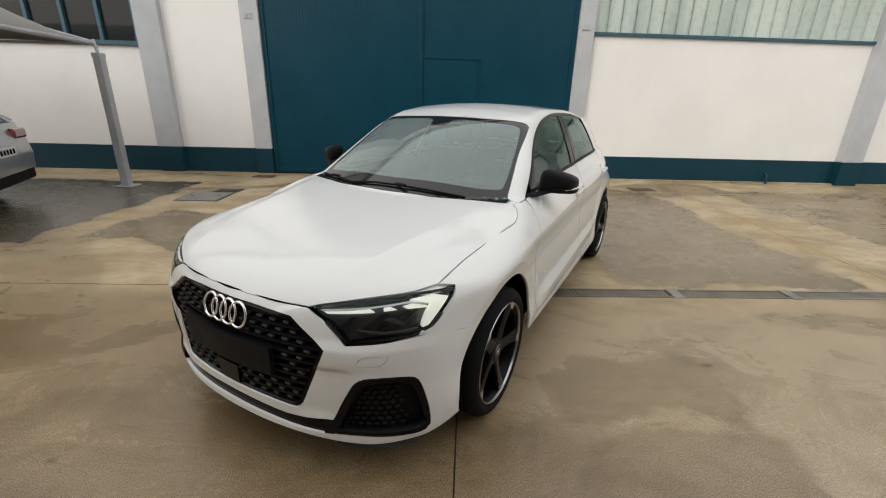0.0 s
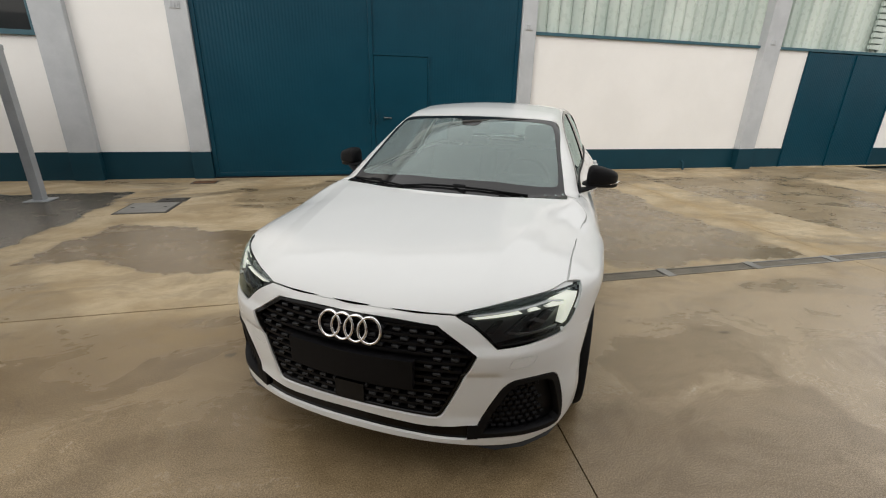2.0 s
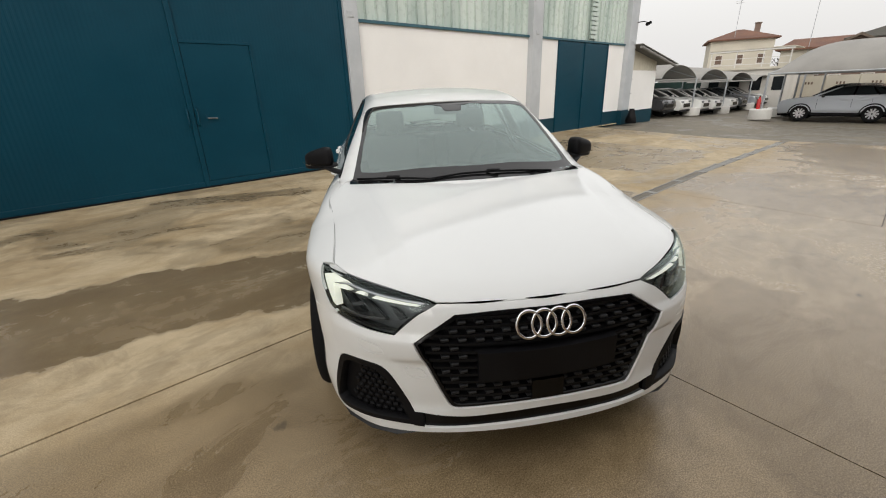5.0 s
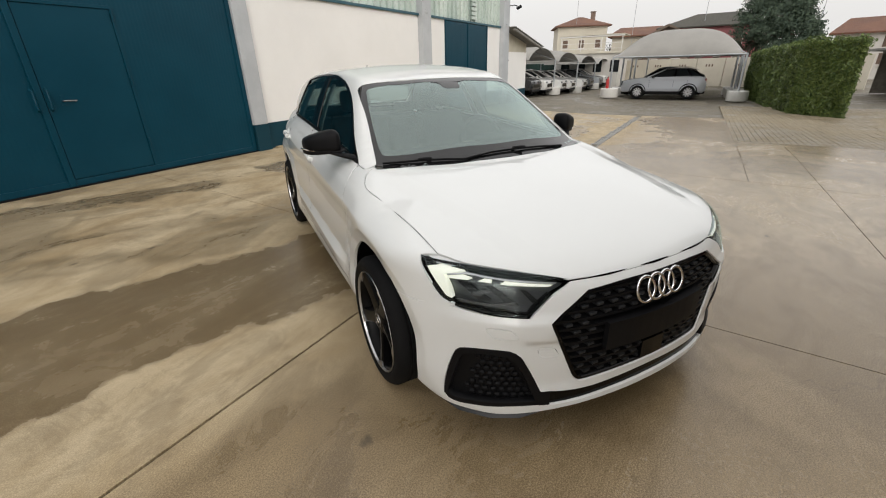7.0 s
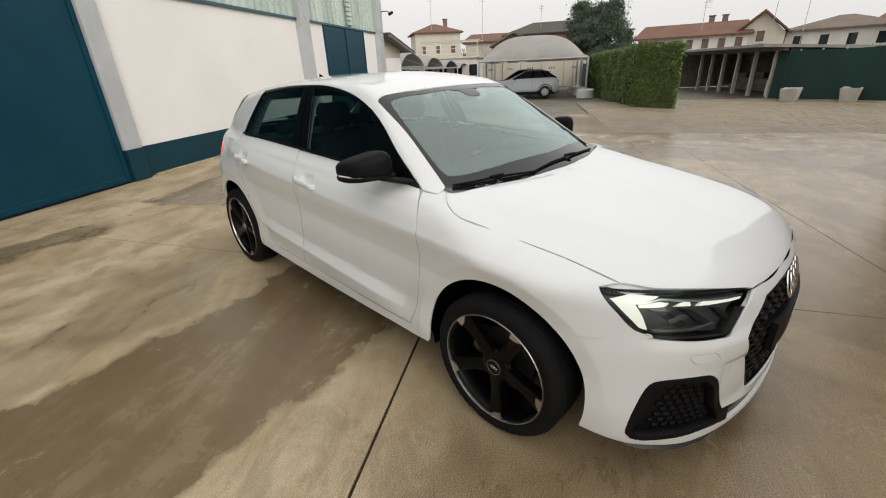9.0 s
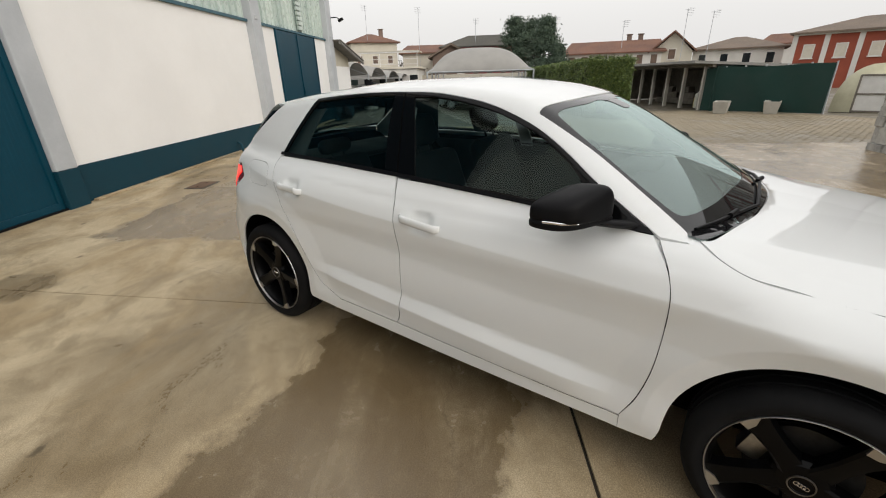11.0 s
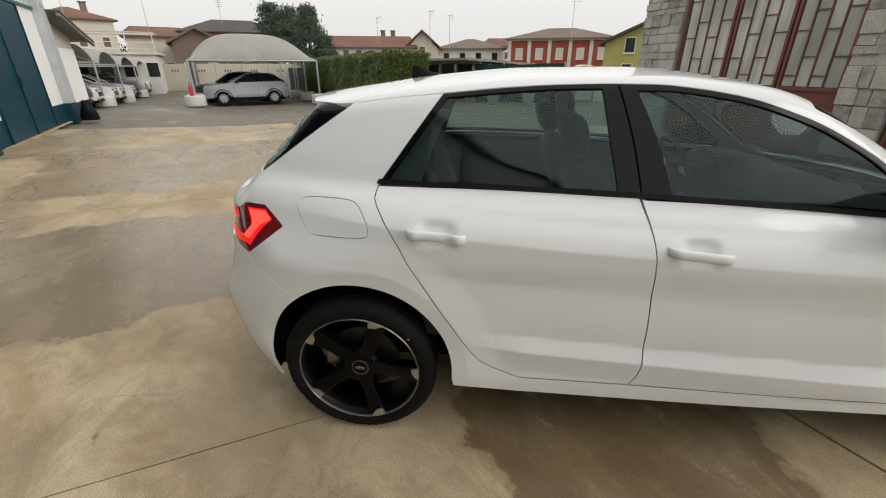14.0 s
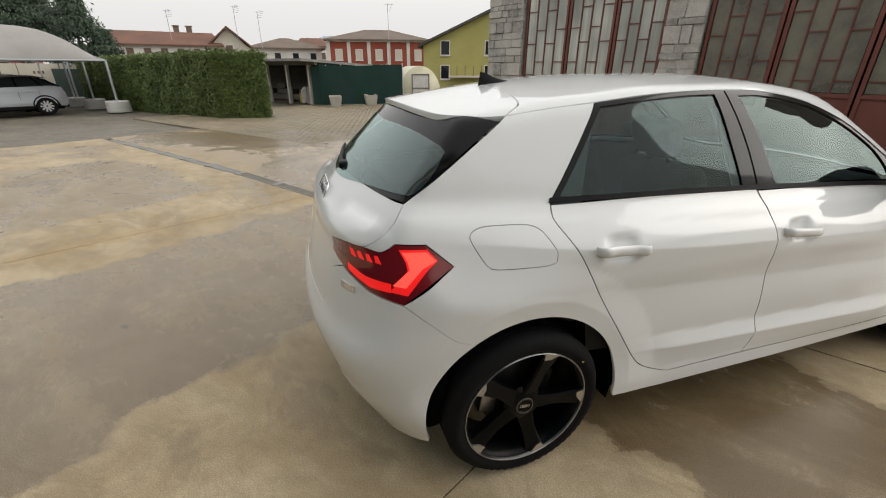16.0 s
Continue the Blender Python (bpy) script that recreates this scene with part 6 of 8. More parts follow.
# Low lean-to past the corner.
lean = empty("lean_to_shed", Matrix(), "low white lean-to shed with a sloping tin roof", "shed")
cream = varied("cream boarding", (0.50, 0.46, 0.36), (0.60, 0.56, 0.46), 0.8, 0, 3, 30)
tin = varied("grey corrugated roofing", (0.16, 0.155, 0.145), (0.28, 0.27, 0.25), 0.75, 0, 2, 20, 0.3)
part("wall_front", box(15.02, 17.5, 0.0, 0.2, 0.40, 1.86, 0, HOUSE), plaster, lean)
part("wall_base", box(15.02, 17.5, -0.012, 0.2, -0.12, 0.398, 0, HOUSE), band_blue, lean)
part("wall_end", box(17.30, 17.5, 0.202, 5.0, -0.12, 1.86, 0, HOUSE), plaster, lean)
for k in range(11):
    u = 15.05 + 0.222 * k
    bm = prism([(u, 1.865), (u + 0.212, 1.865), (u + 0.212, 2.62 - 0.172 * (u + 0.212 - 15.02) / 1.0), (u, 2.62 - 0.172 * (u - 15.02) / 1.0)], 0.02, 0.06, "y")
    bmesh.ops.transform(bm, matrix=HOUSE, verts=bm.verts)
    part("board", bm, cream, lean)
line = []
for k in range(34):
    line.append((14.9 + 0.11 * k, 2.72 - 0.172 * 0.11 * k + (0.022 if k % 2 else 0.0)))
line += [(u, z - 0.02) for u, z in line[::-1]]
bm = prism(line, -0.45, 5.0, "y")
bmesh.ops.transform(bm, matrix=HOUSE, verts=bm.verts)
part("roof", bm, tin, lean)
part("eaves_beam", tube([HOUSE @ Vector((14.95, -0.40, 2.62)), HOUSE @ Vector((18.4, -0.40, 2.02))], 0.05, 8), tin, lean)
part("door_latch", box(15.18, 15.24, -0.03, 0.0, 0.9, 1.0, 0.005, HOUSE), steel, lean)
for z in (1.05, 1.55):
    part("wall_hook", rod(HOUSE @ Vector((15.25, 0.0, z)), HOUSE @ Vector((15.25, -0.08, z)), 0.012), black_plastic, lean)

# Manhole covers and gully in the slabs.
def cover(name, u0, u1, w0, w1, label, mat):
    thing = empty(name, yard(0, 0, 0.0), label, "cover")
    thing.matrix_basis = Matrix()
    part("frame", box(u0, u1, -w1, -w0, -0.02, 0.006, 0.003, HOUSE), iron, thing)
    part("lid", box(u0 + 0.03, u1 - 0.03, -w1 + 0.03, -w0 - 0.03, 0.0, 0.012, 0.003, HOUSE), mat, thing)
    for u in (u0 + 0.12, u1 - 0.12):
        part("key_hole", box(u - 0.02, u + 0.02, -(w0 + w1) / 2 - 0.012, -(w0 + w1) / 2 + 0.012, 0.010, 0.0135, 0, HOUSE), black_matt, thing)


cover("manhole_cover", -3.24, -2.62, 2.02, 2.62, "grey steel manhole cover in the concrete", galvan)
cover("gully_cover", -2.98, -2.60, 1.74, 1.99, "small dark iron gully cover beside the manhole", iron)
cover("gully_cover", -2.95, -2.55, 0.36, 0.62, "rusty iron gully cover by the gate pier", varied("rusty iron", (0.10, 0.05, 0.025), (0.20, 0.10, 0.05), 0.8, 0.2, 9, 90))
cover("gully_cover", 4.05, 4.5, 0.9, 1.2, "rusty iron gully cover near the warehouse wall", varied("brown iron", (0.10, 0.06, 0.035), (0.17, 0.10, 0.06), 0.8, 0.2, 9, 90))

# ---- the stone-faced workshop across the yard ----
stone_mat = material("grey split stone", (0.30, 0.29, 0.27), 0.85)
n = Nodes(stone_mat)
p = n.place()
tone = n.mix(n.span(n.noise(p, 7.0, 6, 0.65), 0.3, 0.7), (0.17, 0.17, 0.165), (0.42, 0.41, 0.385))
tone = n.mix(n.math("MULTIPLY", n.random(), 0.8), tone, (0.52, 0.50, 0.46))
n.set(Base_Color=n.mix(n.span(n.noise(p, 55.0, 3), 0.45, 0.7, 0.0, 0.4), tone, (0.12, 0.12, 0.115)))
n.bump(n.noise(p, 24.0, 7, 0.7), 0.8, 0.02)
mortar = varied("grey mortar", (0.22, 0.215, 0.20), (0.32, 0.31, 0.285), 0.95, 0, 6, 80, 0.4)
oxide = varied("brown red steel paint", (0.105, 0.030, 0.022), (0.150, 0.046, 0.034), 0.55, 0, 3, 40, 0.2)
sill_stone = varied("mossy yellow stone sill", (0.22, 0.19, 0.10), (0.36, 0.32, 0.20), 0.8, 0, 6, 60)
reeded = material("frosted reeded pane", (0.42, 0.45, 0.41), 0.22)
n = Nodes(reeded)
p = n.place()
streak = n.noise(n.mapping(p, (16.0, 16.0, 0.5)), 1.0, 4, 0.6)
shade = n.noise(n.mapping(p, (0.9, 0.9, 0.5), 0, (4, 1, 2)), 1.0, 3, 0.5)
pale = n.mix(n.span(shade, 0.36, 0.60), (0.15, 0.165, 0.15), (0.58, 0.61, 0.56))
pale = n.mix(n.span(streak, 0.35, 0.65, 0.0, 0.55), pale, (0.24, 0.255, 0.235))
n.set(Base_Color=n.mix(n.math("MULTIPLY", n.random(), 0.45), pale, (0.50, 0.53, 0.49)))
n.bump(streak, 0.4, 0.004)
dusty = varied("dusty dark pane", (0.050, 0.052, 0.045), (0.20, 0.19, 0.15), 0.3, 0, 1.5, 30)
# Along the front from its far corner: x runs to the near end, y goes into the building.
STONE = Matrix.Translation((8.95, -1.20, 0)) @ Matrix.Rotation(radians(180 + 20.7), 4, "Z")
workshop = empty("wall_workshop", Matrix(), "grey stone-faced workshop wall with tall brown steel doors", "wall", kind="structure")


def stone_field(x0, x1, z0, z1, seed):
    """Courses of split stones, each a block of its own, with recessed joints."""
    rng = random.Random(seed)
    part("wall_core", box(x0, x1, 0.035, 0.40, z0, z1, 0, STONE), mortar, workshop)
    z = z0
    while z < z1 - 0.04:
        h = min(rng.choice((0.10, 0.14, 0.17, 0.22, 0.28)), z1 - z)
        x = x0
        while x < x1 - 0.02:
            w = rng.uniform(0.14, 0.44)
            w = x1 - x if x1 - x - w < 0.12 else w
            out = rng.uniform(0.0, 0.035)
            bm = box(x + 0.003, x + w - 0.003, -out, 0.05, z + 0.003, z + h - 0.003, 0.008, segments=1)
            for v in bm.verts:
                if v.co.y < 0.02:
                    v.co += Vector((rng.uniform(-0.006, 0.006), rng.uniform(-0.010, 0.010), rng.uniform(-0.006, 0.006)))
            bmesh.ops.transform(bm, matrix=STONE, verts=bm.verts)
            part("stone", bm, stone_mat, workshop)
            x += w
        z += h


def tall_doors(x0, leaves, name, seed, glass):
    """Steel doors: panelled below, slim upright panes above."""
    thing = empty(name, Matrix(), "tall brown steel workshop doors with slim frosted panes", "gate", kind="structure")
    rng = random.Random(seed)
    x1 = x0 + sum(leaves)
    part("head_bar", box(x0, x1, 0.06, 0.14, 3.90, 4.0, 0.005, STONE), oxide, thing)
    part("step", box(x0 - 0.05, x1 + 0.05, -0.10, 0.40, -0.05, 0.10, 0.015, STONE), sill_stone, thing, "mossy yellow stone step")
    part("back_sheet", box(x0, x1, 0.17, 0.19, 0.1, 4.0, 0, STONE), black_matt, thing)
    x = x0
    for n_leaf, wide in enumerate(leaves):
        a, b = x + 0.012, x + wide - 0.012
        leaf = part("door_leaf", box(a, b, 0.085, 0.115, 0.11, 1.09, 0.003, STONE), oxide, thing)
        for u0, u1, z0, z1 in ((a, a + 0.05, 0.11, 3.9), (b - 0.05, b, 0.11, 3.9), (a + 0.05, b - 0.05, 1.045, 1.10), (a + 0.05, b - 0.05, 0.11, 0.18)):
            part("rail", box(u0, u1, 0.062, 0.125, z0, z1, 0.004, STONE), oxide, leaf)
        # Folded pyramid pressing in the lower sheet.
        mid = ((a + b) / 2, 0.62)
        bm = bmesh.new()
        top = bm.verts.new((mid[0], 0.066, mid[1]))
        ring = [bm.verts.new(q) for q in ((a + 0.06, 0.086, 0.19), (b - 0.06, 0.086, 0.19), (b - 0.06, 0.086, 1.04), (a + 0.06, 0.086, 1.04))]
        for k in range(4):
            bm.faces.new((ring[k], ring[(k + 1) % 4], top))
        bmesh.ops.transform(bm, matrix=STONE, verts=bm.verts)
        part("pressed_panel", bm, oxide, leaf)
        count = 4
        for k in range(count):
            p0, p1 = a + 0.05 + (b - a - 0.10) * k / count, a + 0.05 + (b - a - 0.10) * (k + 1) / count
            if k:
                part("glazing_bar", box(p0 - 0.010, p0 + 0.010, 0.070, 0.115, 1.10, 3.9, 0, STONE), oxide, leaf)
            cuts = [1.10] + [1.10 + (0.42 if (k + n_leaf) % 2 else 0.16) + 0.62 * j for j in range(5)] + [3.9]
            for z0, z1 in zip(cuts, cuts[1:]):
                if z1 <= z0 or z0 > 3.85:
                    continue
                z1 = min(z1, 3.9)
                part("pane", box(p0 + 0.011, p1 - 0.011, 0.092, 0.098, z0 + 0.008, z1 - 0.008, 0, STONE), glass, leaf)
                part("glazing_bar", box(p0 + 0.010, p1 - 0.010, 0.072, 0.113, z1 - 0.009, z1 + 0.009, 0, STONE), oxide, leaf)
        x += wide
    part("door_handle", tube([STONE @ Vector(q) for q in ((x0 + leaves[0] + 0.06, 0.06, 1.02), (x0 + leaves[0] + 0.06, 0.02, 1.02), (x0 + leaves[0] + 0.17, 0.015, 1.02))], 0.009, 8), galvan, thing, "bright lever handle", 50)
    part("vent_flap", box(x0 + leaves[0] + 0.36, x0 + leaves[0] + 0.54, 0.055, 0.085, 0.26, 0.44, 0.006, STONE), oxide, thing)


stone_field(0.50, 1.56, -0.1, 4.3, 11)
tall_doors(1.58, (1.12, 1.04, 0.96), "door_3", 5, reeded)
stone_field(4.72, 5.34, -0.1, 4.3, 12)
tall_doors(5.36, (1.03, 1.03, 1.03), "door_4", 6, dusty)
part("wall_over", box(0.50, 12.0, 0.0, 0.4, 4.3, 5.0, 0, STONE), mortar, workshop)
part("wall_on", box(8.47, 12.0, 0.0, 0.4, -0.1, 4.3, 0, STONE), mortar, workshop)
part("wall_side", box(0.50, 0.80, 0.405, 9.0, -0.3, 5.0, 0, STONE), mortar, workshop)
part("wall_filling", box(1.56, 8.47, 0.0, 0.4, 4.0, 4.298, 0, STONE), mortar, workshop)
part("door_roof", box(0.8, 12.0, 0.405, 9.0, 4.6, 5.0, 0, STONE), mortar, workshop)

# ---- canopies, parked cars ----
fabric = varied("pale grey canopy fabric", (0.24, 0.232, 0.215), (0.315, 0.303, 0.282), 0.8, 0, 1.2, 50, 0.2, 0.004)
white_paint = varied("scuffed white paint", (0.60, 0.59, 0.56), (0.74, 0.73, 0.70), 0.7, 0, 3, 40)
post_steel = varied("grey coated steel post", (0.34, 0.36, 0.38), (0.46, 0.48, 0.50), 0.5, 0.2, 3, 60)
red_paint = material("red extinguisher paint", (0.45, 0.02, 0.02), 0.35)


def white_planter(u, w, size=0.42):
    thing = empty("ballast_block", yard(u, w, ground_z(u, w)), "white painted round concrete ballast block at a canopy post", "ballast block", "canopy ballast blocks")
    bm = lathe([(0, size), (0.02, size + 0.01), (0.40, size), (0.43, size - 0.03), (0.40, size - 0.08), (0.40, 0.0)], 28, "z")
    part("block", bm, white_paint, thing, smooth=40)
    return thing


def post(name, u, w, top, r=0.05, bearer=True):
    z = ground_z(u, w)
    return rod(yard(u, w, z - 0.0) @ Vector((0, 0, 0)), yard(u, w, 0) @ Vector((0, 0, top)), r, r, 12)


def canopy(name, u0, u1, w0, w1, eave, rise, straight, label, legs):
    """A stretched fabric roof over a rectangle, low at its rim, on posts."""
    thing = empty(name, Matrix(), label, "canopy", "fabric car canopies")
    count = 24
    verts, faces = [], []
    for layer in (0.0, -0.02):
        for i in range(count + 1):
            for j in range(count + 1):
                s, t = 2 * i / count - 1, 2 * j / count - 1
                if straight:
                    z = eave + rise * (1 - abs(s) ** 3.4) ** 0.9 * (1 - abs(t) ** 3.4) ** 0.9
                else:
                    z = eave + rise * (1 - s * s) ** 0.8 * (0.72 + 0.28 * (1 - t * t))
                u = (u0 + u1) / 2 + (u1 - u0) / 2 * s * (1 - 0.03 * (1 - t * t))
                w = (w0 + w1) / 2 + (w1 - w0) / 2 * t * (1 - 0.03 * (1 - s * s))
                p = yard(u, w, z + layer).translation
                verts.append(tuple(p))
    side = (count + 1) ** 2
    for i in range(count):
        for j in range(count):
            a = i * (count + 1) + j
            faces.append((a, a + count + 1, a + count + 2, a + 1))
            faces.append((side + a, side + a + 1, side + a + count + 2, side + a + count + 1))
    rim = [j for j in range(count + 1)] + [(i + 1) * (count + 1) - 1 for i in range(1, count + 1)] + [count * (count + 1) + j for j in range(count - 1, -1, -1)] + [i * (count + 1) for i in range(count - 1, 0, -1)]
    for k in range(len(rim)):
        a, b = rim[k], rim[(k + 1) % len(rim)]
        faces.append((a, b, side + b, side + a))
    link_mesh("fabric_roof", verts, faces, fabric, thing, "", True)
    for u, w in ((u0, w0), (u0, w1), (u1, w0), (u1, w1)):
        part("rim_rope", tube([yard(u, w, eave - 0.01).translation, yard((u + (u0 + u1) / 2) / 2, (w + (w0 + w1) / 2) / 2, eave + rise * 0.55).translation], 0.02, 6), post_steel, thing)
    for a, b in (((u0, w0), (u0, w1)), ((u1, w0), (u1, w1)), ((u0, w0), (u1, w0)), ((u0, w1), (u1, w1))):
        if straight:
            part("rim_beam", tube([yard(*a, eave - 0.03).translation, yard(*b, eave - 0.03).translation], 0.03, 8), post_steel, thing)
    for u, w in legs:
        part("post", post("post", u, w, eave, 0.045), post_steel, thing)
    return thing


alloy = material("bright cast alloy", (0.58, 0.58, 0.60), 0.35, 0.3)


def parked_car(name, m, paint, label, length=4.2, width=1.79, high=1.50, belt=0.98, roof_paint=None, cladding=None, boot=False, group="cars under the canopies"):
    """A parked car, nose to -y: body, cabin, roof, wheels, lamps."""
    thing = empty(name, m, label, "car", group)
    front, rear = -0.84, length - 0.84
    base = length - 0.84 - 0.74
    side = [(front + 0.10, 0.30), (front, 0.45), (front + 0.02, 0.66), (front + 0.10, belt - 0.17), (front + 0.45, belt - 0.08), (0.45, belt), (1.0, belt + 0.02), (rear - 0.5, belt + 0.06), (rear - 0.12, belt + 0.02), (rear - 0.04, 0.80), (rear, 0.60), (rear - 0.02, 0.40), (rear - 0.12, 0.30)]
    for axle in (base, 0.0):
        side += [(axle + 0.37 * math.cos(a), 0.33 + 0.37 * math.sin(a)) for a in (math.pi * k / 10 for k in range(11))]
    bm = prism(side, -width / 2, width / 2, "x")
    for v in bm.verts:
        pinch = 0.13 * max(0.0, (-v.co.y - 0.35) / 0.5) ** 2 + 0.10 * max(0.0, (v.co.y - rear + 0.55) / 0.55) ** 2 + 0.05 * max(0.0, (v.co.z - 0.70) / 0.3)
        v.co.x *= 1 - pinch
    bmesh.ops.bevel(bm, geom=[e for e in bm.edges if abs(abs(e.verts[0].co.x) - abs(e.verts[1].co.x)) < 0.16 and e.verts[0].co.x * e.verts[1].co.x > 0], offset=0.045, segments=3, affect="EDGES", profile=0.5)
    bodywork = part("body", bm, paint, thing, smooth=35)
    tail = (0.55, 1.30) if boot else (0.18, 0.85)
    cab = [(0.42, belt - 0.02), (1.22, high - 0.07), (1.6, high - 0.03), (rear - tail[1], high - 0.06), (rear - (tail[0] + tail[1]) / 2, (high + belt) / 2 + 0.07), (rear - tail[0], belt + 0.03)]
    bm = prism(cab, -width / 2 + 0.10, width / 2 - 0.10, "x")
    for v in bm.verts:
        v.co.x *= 1 - 0.30 * max(0.0, v.co.z - belt) / (high - belt)
    part("window_glass", bm, dark_pane, thing, "dark tinted windows")
    bm = prism([(1.12, high - 0.10), (1.3, high - 0.035), (1.65, high), (rear - tail[1], high - 0.025), (rear - tail[1] + (0.12 if boot else 0.42), high - (0.07 if boot else 0.13)), (rear - tail[1] + 0.10, high - 0.11), (rear - tail[1], high - 0.09), (1.6, high - 0.06), (1.25, high - 0.10)], -width / 2 + 0.21, width / 2 - 0.21, "x")
    part("roof", bm, roof_paint or paint, thing, smooth=35)
    for sign in (1, -1):
        for (y0, z0), (y1, z1) in (((0.40, belt), (1.20, high - 0.08)), ((1.62, belt + 0.02), (1.66, high - 0.05)), ((rear - tail[0] - 0.50, belt + 0.03), (rear - tail[1] - 0.10, high - 0.07)), ((rear - tail[0] + 0.02, belt + 0.02), (rear - tail[1] + 0.05, high - 0.08))):
            x0, x1 = sign * (width / 2 - 0.10), sign * (width / 2 - 0.10) * 0.72
            part("pillar", tube([(x0, y0, z0), (x1, y1, z1)], 0.035 if y0 != 1.62 else 0.03, 6), paint if y0 != 1.62 and (not roof_paint or y0 < 1) else black_gloss, thing)
        part("head_lamp", box(sign * 0.50 - 0.17, sign * 0.50 + 0.17, front + 0.02, front + 0.20, 0.64, 0.76, 0.03), lamp_dark, thing, "clear headlamp")
        part("tail_lamp", box(sign * 0.62 - 0.20, sign * 0.62 + 0.18, rear - 0.30, rear - 0.028, 0.80, 0.93, 0.03), red_lens, thing, "red tail lamp")
        part("mirror", box(sign * (width / 2 + 0.02) - 0.09, sign * (width / 2 + 0.02) + 0.09, 0.62, 0.74, 0.98, 1.10, 0.04), roof_paint or paint, thing, smooth=50)
        part("sill", box(sign * (width / 2 - 0.035) - 0.035, sign * (width / 2 - 0.035) + 0.035, 0.40, base - 0.40, 0.24, 0.38, 0.02), cladding or black_plastic, thing)
        for y in (1.25, base - 0.45):
            part("door_handle", box(sign * (width / 2 - 0.02) - 0.012, sign * (width / 2 - 0.02) + 0.012, y, y + 0.18, 0.86, 0.89, 0.008), paint, thing)
        for y in (0.52, 1.62, base - 0.10):
            part("door_gap", box(sign * (width / 2 - 0.005) - 0.004, sign * (width / 2 - 0.005) + 0.004, y - 0.004, y + 0.004, 0.40, 0.90), black_matt, thing)
        for axle in (0.0, base):
            if cladding:
                ring = [(sign * (width / 2 - 0.012), axle + 0.385 * math.cos(a), 0.33 + 0.385 * math.sin(a)) for a in (math.pi * (k / 14 * 1.1 - 0.05) for k in range(15))]
                part("arch_cladding", tube(ring, 0.042, 6, flat=0.5), cladding, thing)
            at = Matrix.Translation((sign * (width / 2 - 0.115), axle, 0.33))
            bm = lathe([(-0.09, 0.20), (-0.10, 0.30), (-0.08, 0.33), (0.08, 0.33), (0.10, 0.30), (0.09, 0.235), (0.07, 0.23)], 28)
            bmesh.ops.transform(bm, matrix=at @ Matrix.Diagonal((sign, 1, 1, 1)), verts=bm.verts)
            tyre = part("wheel", bm, rubber, thing, smooth=40)
            bm = lathe([(0.04, 0.0), (0.05, 0.05), (0.03, 0.06), (0.03, 0.19), (0.085, 0.215), (0.09, 0.235)], 24)
            bmesh.ops.transform(bm, matrix=at @ Matrix.Diagonal((sign, 1, 1, 1)), verts=bm.verts)
            part("rim", bm, black_plastic, tyre)
            for k in range(10):
                bm = box(0.045, 0.075, 0.03, 0.235, -0.027, 0.027, 0.004, segments=1)
                bmesh.ops.transform(bm, matrix=at @ Matrix.Diagonal((sign, 1, 1, 1)) @ Matrix.Rotation(2 * math.pi * k / 10, 4, "X"), verts=bm.verts)
                part("rim_spoke", bm, alloy, tyre)
    part("grille", box(-0.45, 0.45, front - 0.006, front + 0.10, 0.44, 0.64, 0.02), black_gloss, thing)
    part("bumper_lip", box(-0.70, 0.70, front + 0.03, front + 0.25, 0.22, 0.32, 0.03), cladding or black_plastic, thing)
    part("rear_apron", box(-0.74, 0.74, rear - 0.22, rear - 0.02, 0.26, 0.44, 0.03), cladding or black_plastic, thing)
    part("plate", box(-0.26, 0.26, rear - 0.06, rear + 0.004, 0.62, 0.73, 0.006), white_paint, thing, "plate with plain dark bars")
    for k in range(5):
        part("plate_bar", box(-0.20 + 0.085 * k, -0.145 + 0.085 * k, rear + 0.003, rear + 0.007, 0.645, 0.705), black_matt, thing)
    part("floor_shadow_pan", box(-0.70, 0.70, front + 0.2, rear - 0.2, 0.20, 0.30), black_matt, thing)
    return thing


silver = material("silver car paint", (0.37, 0.39, 0.42), 0.28, 0.45, Coat_Weight=0.8, Coat_Roughness=0.05)
white_car = material("plain white car paint", (0.72, 0.72, 0.70), 0.3, Coat_Weight=0.8, Coat_Roughness=0.05)
grey_car = material("dark grey car paint", (0.05, 0.055, 0.06), 0.3, 0.4, Coat_Weight=0.8, Coat_Roughness=0.05)
black_car = material("black car paint", (0.012, 0.012, 0.014), 0.25, 0.0, Coat_Weight=0.8, Coat_Roughness=0.05)

big = canopy("car_canopy", 22.0, 28.6, 2.92, 8.45, 1.62, 1.22, True, "pale grey domed fabric canopy over parked cars", [(22.0, 2.92), (22.0, 8.45), (28.6, 2.92), (28.6, 8.45), (25.3, 2.92), (25.3, 8.45)])
for u, w in ((22.0, 2.92), (22.0, 8.45), (25.3, 2.92), (25.3, 8.45), (28.6, 8.45)):
    white_planter(u, w)
canopy("car_canopy", 29.4, 36.0, 3.05, 8.75, 1.70, 0.9, True, "pale grey domed fabric canopy further back", [(29.4, 3.05), (29.4, 8.75), (36, 3.05), (36, 8.75)])
ext = empty("fire_extinguisher", yard(22.0, 2.92, ground_z(22.0, 2.92) + 0.42), "red fire extinguisher standing on a ballast block", "extinguisher")
bm = lathe([(0.0, 0.075), (0.38, 0.075), (0.44, 0.04), (0.47, 0.025), (0.52, 0.025), (0.52, 0.0)], 16, "z")
bmesh.ops.translate(bm, vec=(-0.16, 0.10, 0), verts=bm.verts)
part("cylinder", bm, red_paint, ext, smooth=40)
part("valve", box(-0.19, -0.10, 0.08, 0.12, 0.52, 0.56, 0.008), black_plastic, ext)
